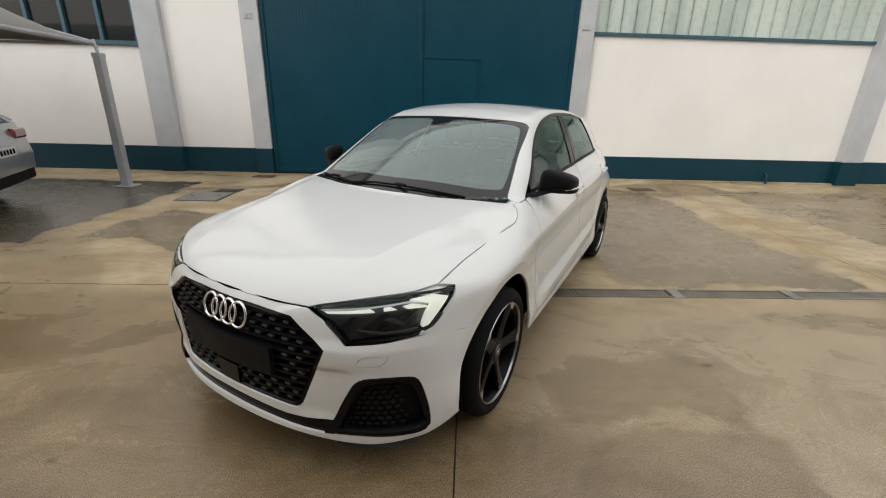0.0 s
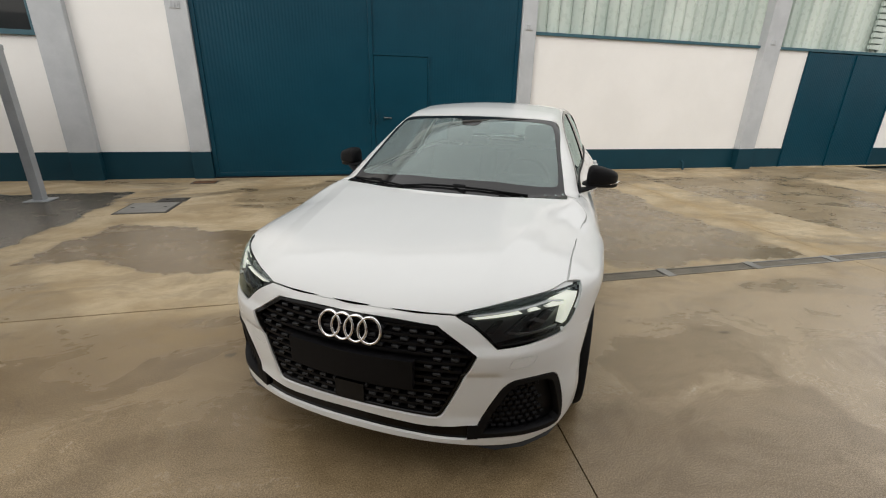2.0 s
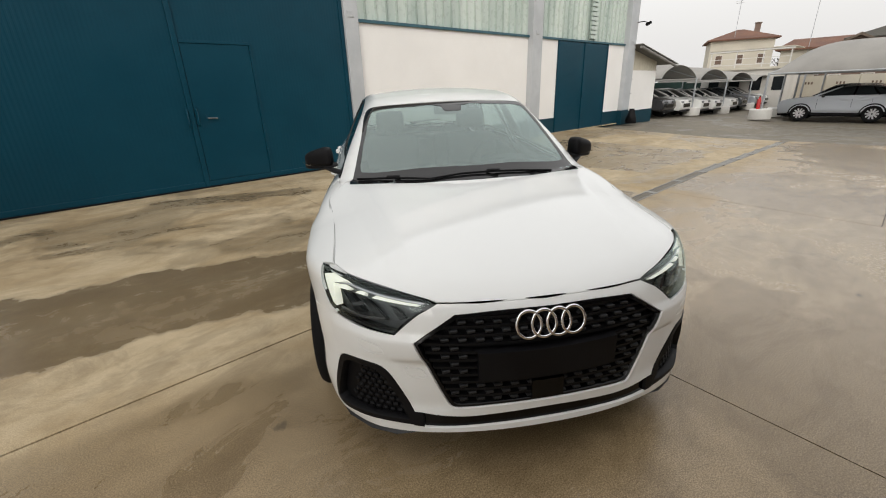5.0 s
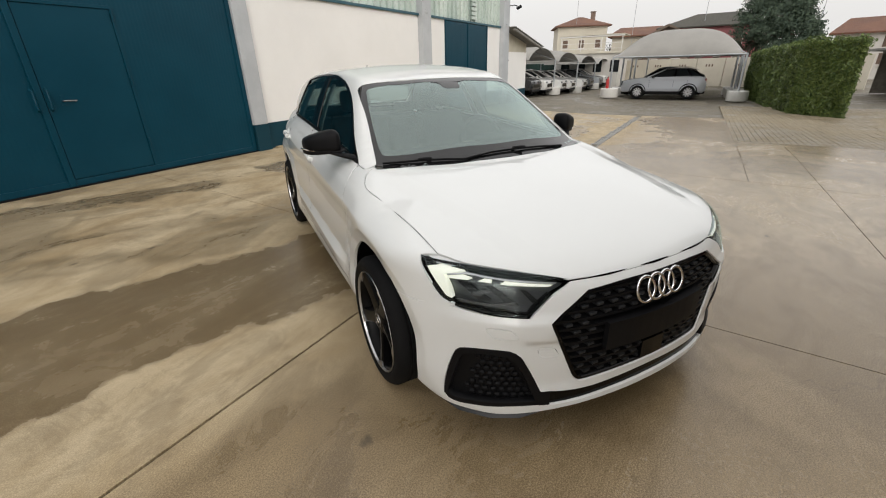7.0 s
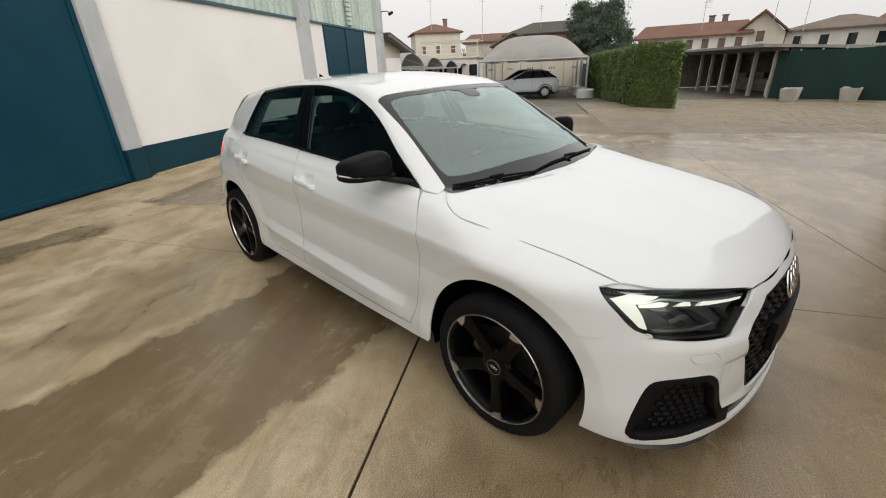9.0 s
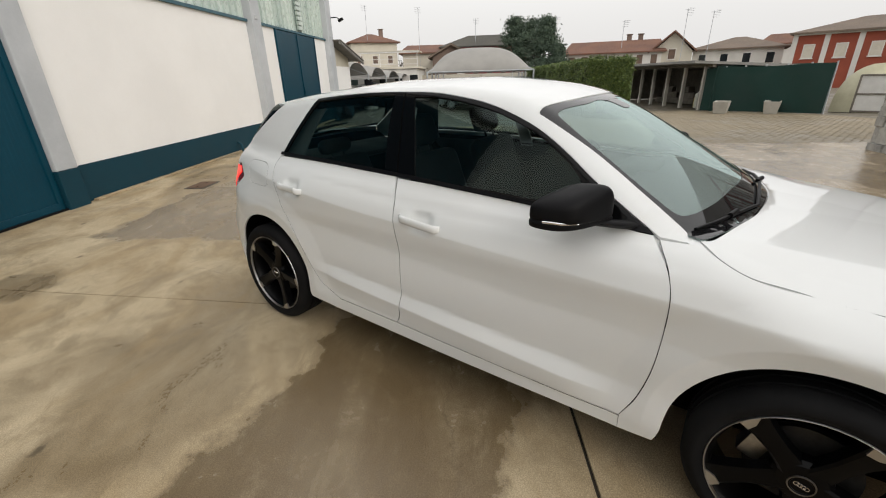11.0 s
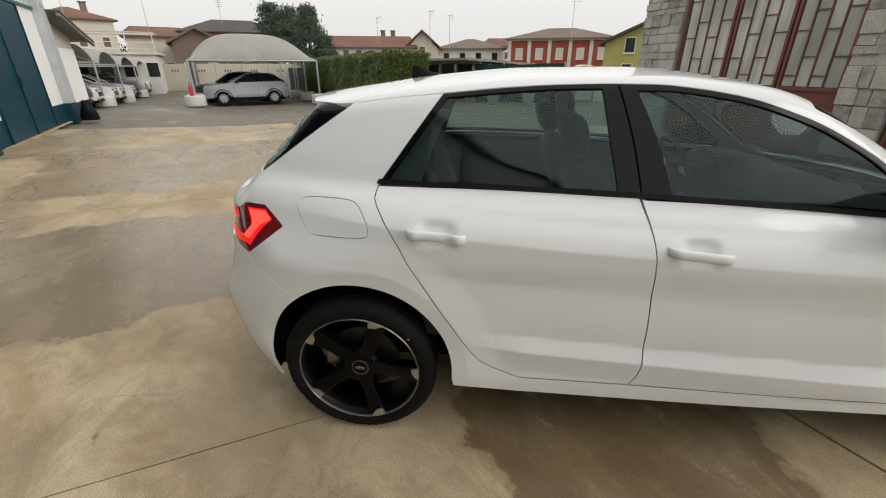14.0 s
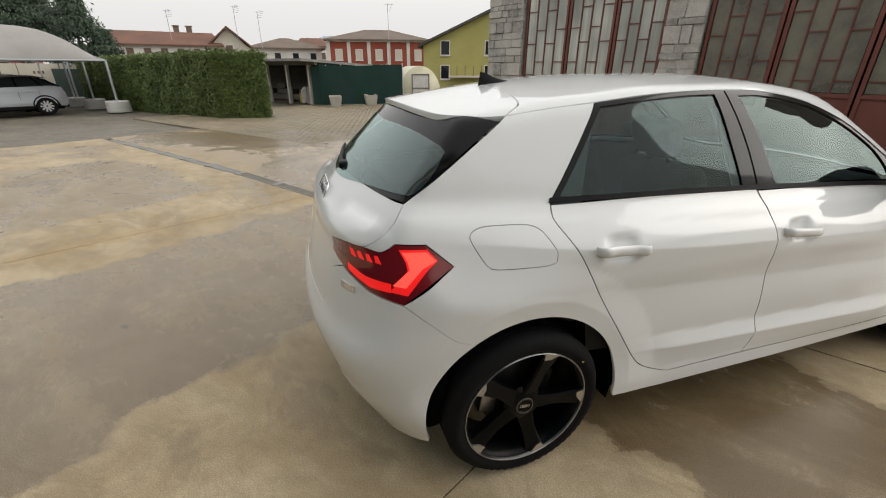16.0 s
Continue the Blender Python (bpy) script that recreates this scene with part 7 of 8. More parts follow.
parked_car("parked_suv", yard(24.0, 4.10, ground_z(24.0, 5.5), 180), silver, "silver compact SUV with a dark roof under the canopy", 3.90, 1.79, 1.47, 1.02, black_car, black_plastic)
parked_car("parked_suv", yard(27.2, 3.55, ground_z(27.2, 5.5), 180), grey_car, "dark grey SUV parked behind the silver one", 4.3, 1.82, 1.55)
for k in range(4):
    u0, w1 = 20.3 + 4.6 * k, -0.85 + 0.22 * k
    canopy("car_canopy", u0, u0 + 4.6, w1 - 4.3, w1, 1.58 - 0.09 * k, 0.84 - 0.12 * k, False, "pale grey vaulted fabric canopy in a row", [(u0 + 4.6, w1), (u0 + 4.6, w1 - 4.3)])
    white_planter(u0 + 4.6, w1)
    for j, mat in enumerate(((black_car, white_car), (white_car, white_car), (white_car, grey_car), (silver, white_car))[k]):
        tone = {black_car: "black", white_car: "white", grey_car: "dark grey", silver: "silver"}[mat]
        u = u0 + 1.15 + 2.25 * j
        parked_car("parked_car", yard(u, w1 - 0.7, ground_z(u, -2), 0), mat, tone + " hatchback parked nose out under the row of canopies", 4.0, 1.75, 1.46)
NEAR_CAR = yard(-8.05, 4.45, 0.0, -66)
# Canopy and saloon car at the yard's near end.
near = canopy("car_canopy", -11.5, -4.55, 1.65, 7.0, 2.12, 0.95, True, "pale grey domed fabric canopy on square steel posts", [])
for u, w in ((-4.50, 1.65), (-11.4, 1.65), (-11.4, 6.9)):
    part("post", box(-0.056, 0.056, -0.056, 0.056, 0.015, 1.94, 0.006, yard(u, w)), post_steel, near, "square grey steel post")
    part("post_cap", box(-0.062, 0.062, -0.062, 0.062, 1.90, 1.96, 0.006, yard(u, w)), post_steel, near)
    part("foot_plate", box(-0.14, 0.14, -0.14, 0.14, 0.0, 0.015, 0.003, yard(u, w)), post_steel, near)
    part("post_head", rod(yard(u, w) @ Vector((0, 0, 1.95)), yard(u, w) @ Vector((-0.03, 0, 2.14)), 0.022), post_steel, near)
parked_car("parked_hatchback", NEAR_CAR, silver, "silver hatchback car parked under the near canopy", 4.3, 1.82, 1.56, 0.98, None, black_plastic)

# ---- hedge, fence, open shed, tunnel ----
leaf_mat = material("glossy laurel leaf", (0.05, 0.09, 0.025), 0.42)
n = Nodes(leaf_mat)
n.set(Base_Color=n.mix(n.island(), (0.050, 0.092, 0.020), (0.180, 0.235, 0.060)))
# Near-black green: the shade deep between the leaves, given as a colour.
hedge_shade = varied("dark shade inside hedge", (0.012, 0.02, 0.008), (0.03, 0.04, 0.016), 0.95, 0, 6, 40)
needle = material("dark conifer needles", (0.050, 0.080, 0.052), 0.7)
n = Nodes(needle)
n.set(Base_Color=n.mix(n.island(), (0.030, 0.055, 0.036), (0.080, 0.115, 0.070)))
bark = varied("brown bark", (0.05, 0.04, 0.03), (0.11, 0.09, 0.07), 0.95, 0, 5, 40, 0.6, 0.02)
moss = varied("mossy verge grass", (0.06, 0.075, 0.03), (0.14, 0.14, 0.06), 0.95, 0, 1.5, 60, 0.5, 0.02)
net_green = varied("dark green shade net", (0.006, 0.030, 0.024), (0.010, 0.042, 0.034), 0.85, 0, 1.0, 90, 0.3, 0.01)
rough_wood = varied("grey weathered timber", (0.12, 0.105, 0.085), (0.26, 0.235, 0.20), 0.9, 0, 4, 60, 0.4)
pale_concrete = varied("pale cast concrete", (0.38, 0.36, 0.32), (0.52, 0.50, 0.45), 0.9, 0, 3, 50, 0.4)


def leaves(name, places, normals, size, mat, parent, seed, fold=0.25):
    """Many small folded leaves, each of its own tilt."""
    rng = np.random.default_rng(seed)
    count = len(places)
    ahead = normals + rng.normal(0, 0.55, (count, 3))
    ahead /= np.linalg.norm(ahead, axis=1, keepdims=True)
    along = np.cross(ahead, rng.normal(0, 1, (count, 3)))
    along /= np.maximum(np.linalg.norm(along, axis=1, keepdims=True), 1e-6)
    across = np.cross(ahead, along)
    s = size * rng.uniform(0.6, 1.25, (count, 1))
    a, b = places - along * s, places + along * s
    c, d = places + across * s * 0.45 + ahead * s * fold, places - across * s * 0.45 + ahead * s * fold
    verts = np.stack([a, c, b, d], 1).reshape(-1, 3)
    faces = np.arange(count * 4).reshape(-1, 4)
    me = bpy.data.meshes.new(name)
    me.from_pydata(verts.tolist(), [], faces.tolist())
    me.materials.append(mat)
    ob = new(name, me)
    ob.parent = parent
    return tagged(ob, kind="stuff")


def hedge():
    thing = empty("hedge", Matrix(), "tall clipped evergreen laurel hedge with flat sides", "hedge")
    rng = np.random.default_rng(3)
    u0, u1, w0, w1, top = 15.27, 29.6, 9.14, 10.55, 1.80
    # Solid dark core behind the leaves, coloured as the hedge's shaded depth.
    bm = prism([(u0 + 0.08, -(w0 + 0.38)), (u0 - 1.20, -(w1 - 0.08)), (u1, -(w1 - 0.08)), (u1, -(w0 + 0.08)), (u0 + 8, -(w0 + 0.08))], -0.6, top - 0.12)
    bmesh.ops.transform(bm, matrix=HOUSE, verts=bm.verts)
    part("hedge_core", bm, hedge_shade, thing)
    faces = [((u0, w0, -0.3), (0, w1 - w0, 0), (0, 0, top + 0.3), (-1, 0, 0), 7500), ((u0, w0, -0.4), (u1 - u0, 0, 0), (0, 0, top + 0.4), (0, -1, 0), 21000),
             ((u0, w0, top), (u1 - u0, 0, 0), (0, w1 - w0, 0), (0, 0, 1), 9000), ((u0, w1, -0.3), (4.5, 0, 0), (0, 0, top + 0.3), (0, 1, 0), 5200)]
    places, normals = [], []
    for at, a, b, out, count in faces:
        s, t = rng.random((2, count, 1))
        p = np.array(at) + s * np.array(a) + t * np.array(b)
        lump = 0.05 * np.sin(p[:, :1] * 3.1 + p[:, 2:] * 2.3) + 0.04 * np.sin(p[:, 1:2] * 4.7 + p[:, 2:] * 3.9) + rng.normal(0, 0.035, (count, 1))
        p = p + lump * np.array(out)
        p[:, :1] -= (p[:, 1:2] - w0) / (w1 - w0) * 1.45 * np.clip((u0 + 3 - p[:, :1]) / 3, 0, 1)
        p[:, 1:2] += 0.30 * np.clip((u0 + 8 - p[:, :1]) / 8, 0, 1) * np.clip((w1 - p[:, 1:2]) / (w1 - w0), 0, 1)
        places.append(p)
        normals.append(np.tile(out, (count, 1)).astype(float))
    p, q = np.concatenate(places), np.concatenate(normals)
    world = np.stack([BASE[0] + p[:, 0] * _c + p[:, 1] * _s, BASE[1] + p[:, 0] * _s - p[:, 1] * _c, p[:, 2] - 0.10 * (p[:, 0] - 15.2) / 8], 1)
    turned = np.stack([q[:, 0] * _c + q[:, 1] * _s, q[:, 0] * _s - q[:, 1] * _c, q[:, 2]], 1)
    leaves("hedge_leaves", world, turned, 0.055, leaf_mat, thing, 4)


hedge()

# Green net fence with posts, planters before it.
fence = empty("net_fence", Matrix(), "long dark green shade-net fence on posts", "fence")
A, B = (17.8, 15.0), (14.35, 17.4)
count = 40
verts, faces = [], []
for i in range(count + 1):
    s = i / count
    u, w = A[0] + (B[0] - A[0]) * s, A[1] + (B[1] - A[1]) * s
    g = ground_z(u, w)
    for z in (g + 0.02, g + 0.6, g + 1.2, g + 1.66 + 0.015 * math.sin(9 * s)):
        bulge = 0.02 * math.sin(17 * s + 3 * z)
        verts.append(tuple(yard(u + bulge, w + bulge, z).translation))
for i in range(count):
    for j in range(3):
        a = i * 4 + j
        faces.append((a, a + 4, a + 5, a + 1))
back = len(verts)
link_mesh("net", verts, faces, net_green, fence, "", True)
for k in range(7):
    s = k / 6
    u, w = A[0] + (B[0] - A[0]) * s + 0.05, A[1] + (B[1] - A[1]) * s + 0.07
    part("post", rod(yard(u, w, ground_z(u, w)).translation, yard(u, w, ground_z(u, w) + 1.72).translation, 0.03), post_steel, fence)


def planter(u, w, turn):
    thing = empty("planter", yard(u, w, ground_z(u, w), turn), "empty weathered concrete trough planter before the net fence", "planter", "concrete planters")
    bm = bmesh.new()
    ring = [(0.36, 0.20, 0.0), (0.45, 0.26, 0.44), (0.40, 0.21, 0.44), (0.36, 0.18, 0.30)]
    rows = [[bm.verts.new((sx * a, sy * b, z)) for sx, sy in ((1, 1), (-1, 1), (-1, -1), (1, -1))] for a, b, z in ring]
    for a, b in zip(rows, rows[1:]):
        for k in range(4):
            bm.faces.new((a[k], a[(k + 1) % 4], b[(k + 1) % 4], b[k]))
    bm.faces.new(rows[0][::-1])
    bm.faces.new(rows[-1])
    bmesh.ops.bevel(bm, geom=bm.edges[:], offset=0.012, segments=2, affect="EDGES")
    part("trough", bm, pale_concrete, thing, smooth=40)


planter(16.05, 14.9, -35)
planter(15.3, 16.3, -35)

# Open-fronted store shed.
shed = empty("open_shed", Matrix(), "open-fronted timber store shed with a low sloping roof", "shed")
for k in range(6):
    u, w = 18.0 + 1.9 * k, 15.05 + 0.08 * k
    g = ground_z(u, w)
    part("post", box(-0.07, 0.07, -0.07, 0.07, g, 1.62, 0.01, yard(u, w)), pale_concrete, shed)
bm = prism([(17.3, -14.2), (31.0, -14.2), (31.0, -19.5), (17.3, -19.5)], 0, 0.10)
for v in bm.verts:
    v.co.z += 1.62 - 0.06 * (-v.co.y - 14.2)
bmesh.ops.transform(bm, matrix=HOUSE, verts=bm.verts)
part("roof", bm, tin, shed)
part("front_beam", box(17.4, 31, -15.12, -14.98, 1.46, 1.62, 0.01, HOUSE), rough_wood, shed)
part("back_wall", box(17.4, 31, -19.2, -19.0, -0.5, 1.5, 0, HOUSE), rough_wood, shed)
part("end_wall", box(17.42, 17.5, -19.0, -15.2, -0.4, 1.5, 0, HOUSE), net_green, shed)
part("end_wall", box(30.9, 31.0, -19.0, -15.0, -0.5, 1.5, 0, HOUSE), rough_wood, shed)
for i, (u, w, c, h) in enumerate(((19.2, 15.9, (0.55, 0.03, 0.02), 0.35), (19.75, 15.9, (0.70, 0.70, 0.66), 0.75), (20.2, 16.1, (0.60, 0.42, 0.05), 0.55))):
    bm = lathe([(0, 0.20), (h * 0.8, 0.20), (h * 0.9, 0.12), (h, 0.06), (h, 0.0)], 18, "z")
    ob = part("drum", bm, material("drum plastic", c, 0.4), None, "", 40)
    ob.matrix_basis = yard(u, w, ground_z(u, w))
    tagged(ob, ("red", "white", "yellow")[i] + " plastic drum stored under the open shed", "drum", "drums in the shed")
for i in range(7):
    u, w = 22.2 + 0.75 * i, 17.2
    for j in range(1 + i % 3):
        ob = part("crate", box(-0.30, 0.30, -0.2, 0.2, 0.02, 0.30, 0.01), rough_wood, None)
        ob.matrix_basis = yard(u, w, ground_z(u, w) + 0.30 * j, 7 * i)
        tagged(ob, "weathered wooden crate stacked in the open shed", "crate", "crates in the shed")
ob = part("metal_cabinet", box(-0.35, 0.35, -0.25, 0.25, 0.0, 0.75, 0.015), galvan, None)
ob.matrix_basis = yard(18.5, 15.6, ground_z(18.5, 15.6))
tagged(ob, "grey metal box standing at the open shed's end", "box")

# Polytunnel.
film = varied("yellowed tunnel film", (0.48, 0.45, 0.30), (0.66, 0.63, 0.46), 0.5, 0, 1.5, 20, 0.2, 0.01)
tunnel = empty("polytunnel", yard(15.2, 19.6, -0.25, -42), "small polytunnel of yellowed film with a framed door", "greenhouse")
verts, faces = [], []
for i in range(13):
    x = 0.55 * i
    for k in range(17):
        a = math.pi * k / 16
        r = 1.05 * (1 - 0.012 * (i % 2))
        verts.append((x, r * math.cos(a), 1.68 * math.sin(a) ** 0.8))
for i in range(12):
    for k in range(16):
        a = i * 17 + k
        faces.append((a, a + 1, a + 18, a + 17))
faces.append(tuple(range(16, -1, -1)))
link_mesh("film_cover", verts, faces, film, tunnel, "", True)
for y in (-0.42, 0.42):
    part("door_post", box(-0.05, -0.005, y - 0.03, y + 0.03, 0, 1.30, 0.005), rough_wood, tunnel)
for z in (0.02, 0.62, 1.26):
    part("door_rail", box(-0.05, -0.005, -0.42, 0.42, z, z + 0.06, 0.005), rough_wood, tunnel)
part("door_film", box(-0.02, -0.008, -0.40, 0.40, 0.06, 1.28), white_paint, tunnel)

# ---- houses and trees beyond the walls ----
tile_red = varied("red clay roof tiles", (0.105, 0.050, 0.034), (0.205, 0.105, 0.070), 0.9, 0, 0.5, 8, 0.6, 0.05)
tile_brown = varied("brown roof tiles", (0.11, 0.085, 0.065), (0.20, 0.155, 0.12), 0.9, 0, 0.5, 8, 0.6, 0.05)
tile_dark = varied("dark grey roof tiles", (0.048, 0.046, 0.038), (0.088, 0.083, 0.070), 0.9, 0, 0.5, 8, 0.6, 0.05)
wall_cream = varied("cream render", (0.50, 0.46, 0.38), (0.62, 0.58, 0.49), 0.9, 0, 0.6, 10)
wall_pink = varied("pink render", (0.36, 0.13, 0.14), (0.44, 0.18, 0.18), 0.9, 0, 0.6, 10)
wall_white = varied("off-white render", (0.56, 0.54, 0.50), (0.70, 0.68, 0.64), 0.9, 0, 0.6, 10)
wall_red = varied("red brick facing", (0.24, 0.055, 0.03), (0.34, 0.085, 0.05), 0.9, 0, 0.8, 12)
wall_yellow = varied("yellow render", (0.331, 0.302, 0.094), (0.403, 0.374, 0.137), 0.9, 0, 0.6, 10)
wall_brown = varied("brown render", (0.14, 0.10, 0.08), (0.22, 0.16, 0.13), 0.9, 0, 0.6, 10)
shutter = varied("brown shutters", (0.10, 0.07, 0.05), (0.18, 0.12, 0.09), 0.8, 0, 3, 20)
blind = varied("pale roller blind", (0.52, 0.48, 0.40), (0.62, 0.58, 0.50), 0.8, 0, 3, 20)


def at_bearing(az, dist, eye=(-0.45, 3.29)):
    return eye[0] + dist * math.cos(radians(az)), eye[1] + dist * math.sin(radians(az))


def brought_near(thing, share):
    """Draws a thing made at a far distance in towards the yard, keeping its bearing and its look."""
    x, y = yard(-0.45, 3.29).translation[:2]
    to = Matrix.Translation((x, y, 1.40))
    thing.matrix_basis = to @ Matrix.Scale(share, 4) @ to.inverted() @ thing.matrix_basis
    return thing


def house(az0, az1, dist, eave, ridge, wall_mat, roof_mat, label, depth=8.0, hip=0.0, gable=False, rows=((2.9, 5),), window=None, chimneys=0, extra=None, skew=0.0):
    """A house that spans two bearings: walls, tiled roof with eaves, windows in their reveals, chimneys."""
    a, b = at_bearing(az0, dist), at_bearing(az1, dist)
    wide = math.hypot(b[0] - a[0], b[1] - a[1])
    turn = -math.degrees(math.atan2(b[1] - a[1], b[0] - a[0])) + skew
    m = yard((a[0] + b[0]) / 2, (a[1] + b[1]) / 2, -0.6, 0) @ Matrix.Rotation(radians(turn), 4, "Z") @ Matrix.Rotation(math.pi, 4, "Z")
    thing = empty("house", m, label, "house")
    h, d = wide / 2, depth
    e, r = eave + 0.6, ridge + 0.6
    part("wall", box(-h, h, -d, 0, -2.5, e), wall_mat, thing)
    o = 0.55
    bm = bmesh.new()
    if gable:
        outline = [(-h - o, e - 0.20), (0, r), (h + o, e - 0.20), (h + o, e + 0.02), (0, r + 0.24), (-h - o, e + 0.02)]
        bm.free()
        bm = prism(outline, -d - o, o, "y")
        g = prism([(-h, e), (h, e), (0, r)], -d, -0.02, "y")
        part("gable", g, wall_mat, thing)
    else:
        k = hip * (d / 2 + o)
        base = [(-h - o, o, e), (h + o, o, e), (h + o, -d - o, e), (-h - o, -d - o, e)]
        low = [bm.verts.new((x, y, z - 0.12)) for x, y, z in base]
        high = [bm.verts.new((x, y, z + 0.05)) for x, y, z in base]
        top = [bm.verts.new((-h - o + k, -d / 2, r)), bm.verts.new((h + o - k, -d / 2, r))]
        bm.faces.new(low)
        for i in range(4):
            bm.faces.new((low[i], low[(i + 1) % 4], high[(i + 1) % 4], high[i]))
        bm.faces.new((high[0], high[1], top[1], top[0]))
        bm.faces.new((high[2], high[3], top[0], top[1]))
        bm.faces.new((high[1], high[2], top[1]))
        bm.faces.new((high[3], high[0], top[0]))
    roof = part("roof", bm, roof_mat, thing)
    for z, count in rows:
        for i in range(count):
            x = -h + wide * (i + 0.5) / count
            win = part("window", box(x - 0.48, x + 0.48, 0.0, 0.05, z + 0.6, z + 1.95, 0.01), wall_white, thing)
            part("pane", box(x - 0.40, x + 0.40, 0.05, 0.06, z + 0.68, z + 1.87), window or dark_pane, win)
            part("sill", box(x - 0.55, x + 0.55, 0.0, 0.14, z + 0.52, z + 0.60), wall_white, win)
    for i in range(chimneys):
        x = -h * 0.55 + 1.6 * i
        ch = part("chimney", box(x - 0.35, x + 0.35, -d / 2 - 0.9, -d / 2 - 0.3, r - 0.9, r + 0.75, 0.03), wall_brown, roof)
        part("chimney_cap", box(x - 0.45, x + 0.45, -d / 2 - 1.0, -d / 2 - 0.2, r + 0.75, r + 0.87), tile_brown, roof)
    if extra:
        extra(thing, h, e)
    return thing


def aerial(az, dist, low, high, arms=4):
    u, w = at_bearing(az, dist)
    thing = empty("roof_aerial", yard(u, w, low, az), "thin television aerial on a roof mast", "aerial", "television aerials")
    part("mast", rod((0, 0, -7.0), (0, 0, high - low), 0.035), post_steel, thing)
    for k in range(arms):
        part("aerial_arm", rod((-0.6 + 0.1 * k, -0.5, high - low - 0.25 * k), (-0.6 + 0.1 * k, 0.5, high - low - 0.25 * k), 0.02), post_steel, thing)
    part("boom", rod((-0.8, 0, high - low - 0.1), (0.4, 0, high - low - 0.1), 0.02), post_steel, thing)
    return thing


def brick_pilasters(thing, h, e):
    for i in range(6):
        x = -h + 2 * h * i / 5
        part("pilaster", box(x - 0.22, x + 0.22, 0.0, 0.10, 0, e, 0.01), wall_white, thing)
    part("cornice", box(-h - 0.2, h + 0.2, 0.0, 0.25, e - 0.25, e - 0.05, 0.01), wall_white, thing)


def balcony(thing, h, e):
    part("balcony", box(-h, h * 0.6, 0.0, 1.2, e - 2.9, e - 2.75), wall_cream, thing)
    for k in range(14):
        x = -h + 1.6 * h * k / 13
        part("baluster", box(x - 0.03, x + 0.03, 1.12, 1.18, e - 2.75, e - 1.85), shutter, thing)


brought_near(house(-12.6, -6.8, 78, 7.0, 8.6, wall_cream, tile_red, "cream three-storey house with a red tiled hipped roof", 8, 0.9, rows=((0.6, 3), (3.6, 3)), window=shutter, chimneys=1, skew=12), 0.63)
brought_near(house(-6.2, -0.6, 66, 4.6, 5.9, wall_cream, tile_red, "low cream house with a long red tiled roof", 9, 0.2, rows=((0.4, 4),), window=shutter), 0.75)
brought_near(house(-1.2, 9.2, 82, 6.2, 8.3, wall_pink, tile_dark, "pink two-storey house with a dark tiled hipped roof", 10, 0.9, rows=((0.5, 6), (3.3, 6)), window=shutter), 0.62)
brought_near(house(-2.2, 2.6, 56, 3.6, 4.9, wall_brown, tile_brown, "brown gabled outbuilding with timber eaves", 7, 0, True, rows=((0.3, 2),), window=shutter), 0.80)
brought_near(house(14.0, 24.6, 72, 3.9, 5.7, wall_white, tile_red, "long white house with a red tiled roof and chimneys", 9, 0.15, rows=((0.4, 7), (2.2, 7)), window=shutter, chimneys=2), 0.77)
brought_near(house(23.6, 27.6, 68, 3.6, 5.9, wall_cream, tile_red, "cream gabled house end with a small window", 9, 0, True, rows=((2.6, 1),), window=shutter), 0.82)
brought_near(house(27.6, 35.6, 70, 3.7, 5.2, wall_white, tile_brown, "pale grey house with a brown hipped roof and balcony", 9, 0.95, rows=((1.8, 4),), window=dark_pane, extra=balcony), 0.82)
brought_near(house(33.0, 36.6, 95, 4.9, 6.6, wall_white, tile_red, "white house with a red roof seen behind others", 9, 0.3, rows=((2.5, 3),), window=shutter), 0.82)
brought_near(house(36.4, 48.4, 62, 4.55, 6.05, wall_red, tile_brown, "red brick house with white pilasters and pale blinds", 10, 0.95, rows=((2.1, 5),), window=blind, extra=brick_pilasters), 0.89)
brought_near(house(47.6, 64.0, 46, 3.3, 6.2, wall_yellow, tile_dark, "yellow gabled house with deep dark eaves and a balcony", 9, 0, True, rows=((2.4, 3), (0.2, 3)), window=dark_pane, extra=balcony), 0.90)
for az, dist, low, high in ((-4.0, 78, 7.5, 12.0), (12.5, 72, 5.5, 9.0), (20.2, 72, 5.4, 8.0), (29.0, 70, 5.0, 8.2), (43.6, 64, 6.2, 9.0), (26.6, 68, 6.0, 8.5), (3.0, 82, 8.0, 10.5), (-10.5, 78, 8.2, 12.5)):
    brought_near(aerial(az, dist, low, high), 0.63 if az < 10 else 0.78)

# Yard's back wall of cast panels, dark net beside it, white terrace house frame.
backwall = empty("panel_wall", Matrix(), "beige cast-concrete panel wall closing the yard", "wall", kind="structure")
for k in range(8):
    u, w = 42.5 - 0.9 * k, 0.6 + 1.9 * k
    m = yard(u, w, -0.55) @ Matrix.Rotation(radians(-(180 / math.pi) * math.atan2(1.9, -0.9)), 4, "Z")
    panel_piece = part("wall_panel", box(0, 2.05, -0.06, 0.06, 0, 2.05, 0.01, m), wall_cream, backwall)
    for j in range(3):
        part("wall_slot", box(0.70 + 0.22 * j, 0.80 + 0.22 * j, -0.075, 0.075, 1.45, 1.62, 0, m), shutter, panel_piece)
sidewall = empty("net_fence", Matrix(), "dark net fence at the back of the canopies", "fence")
part("net", box(20.2, 43.5, 5.5, 5.56, -0.55, 1.40, 0, HOUSE), net_green, sidewall)
part("net", box(43.5, 43.56, -0.4, 5.5, -0.55, 1.45, 0, HOUSE), net_green, sidewall)
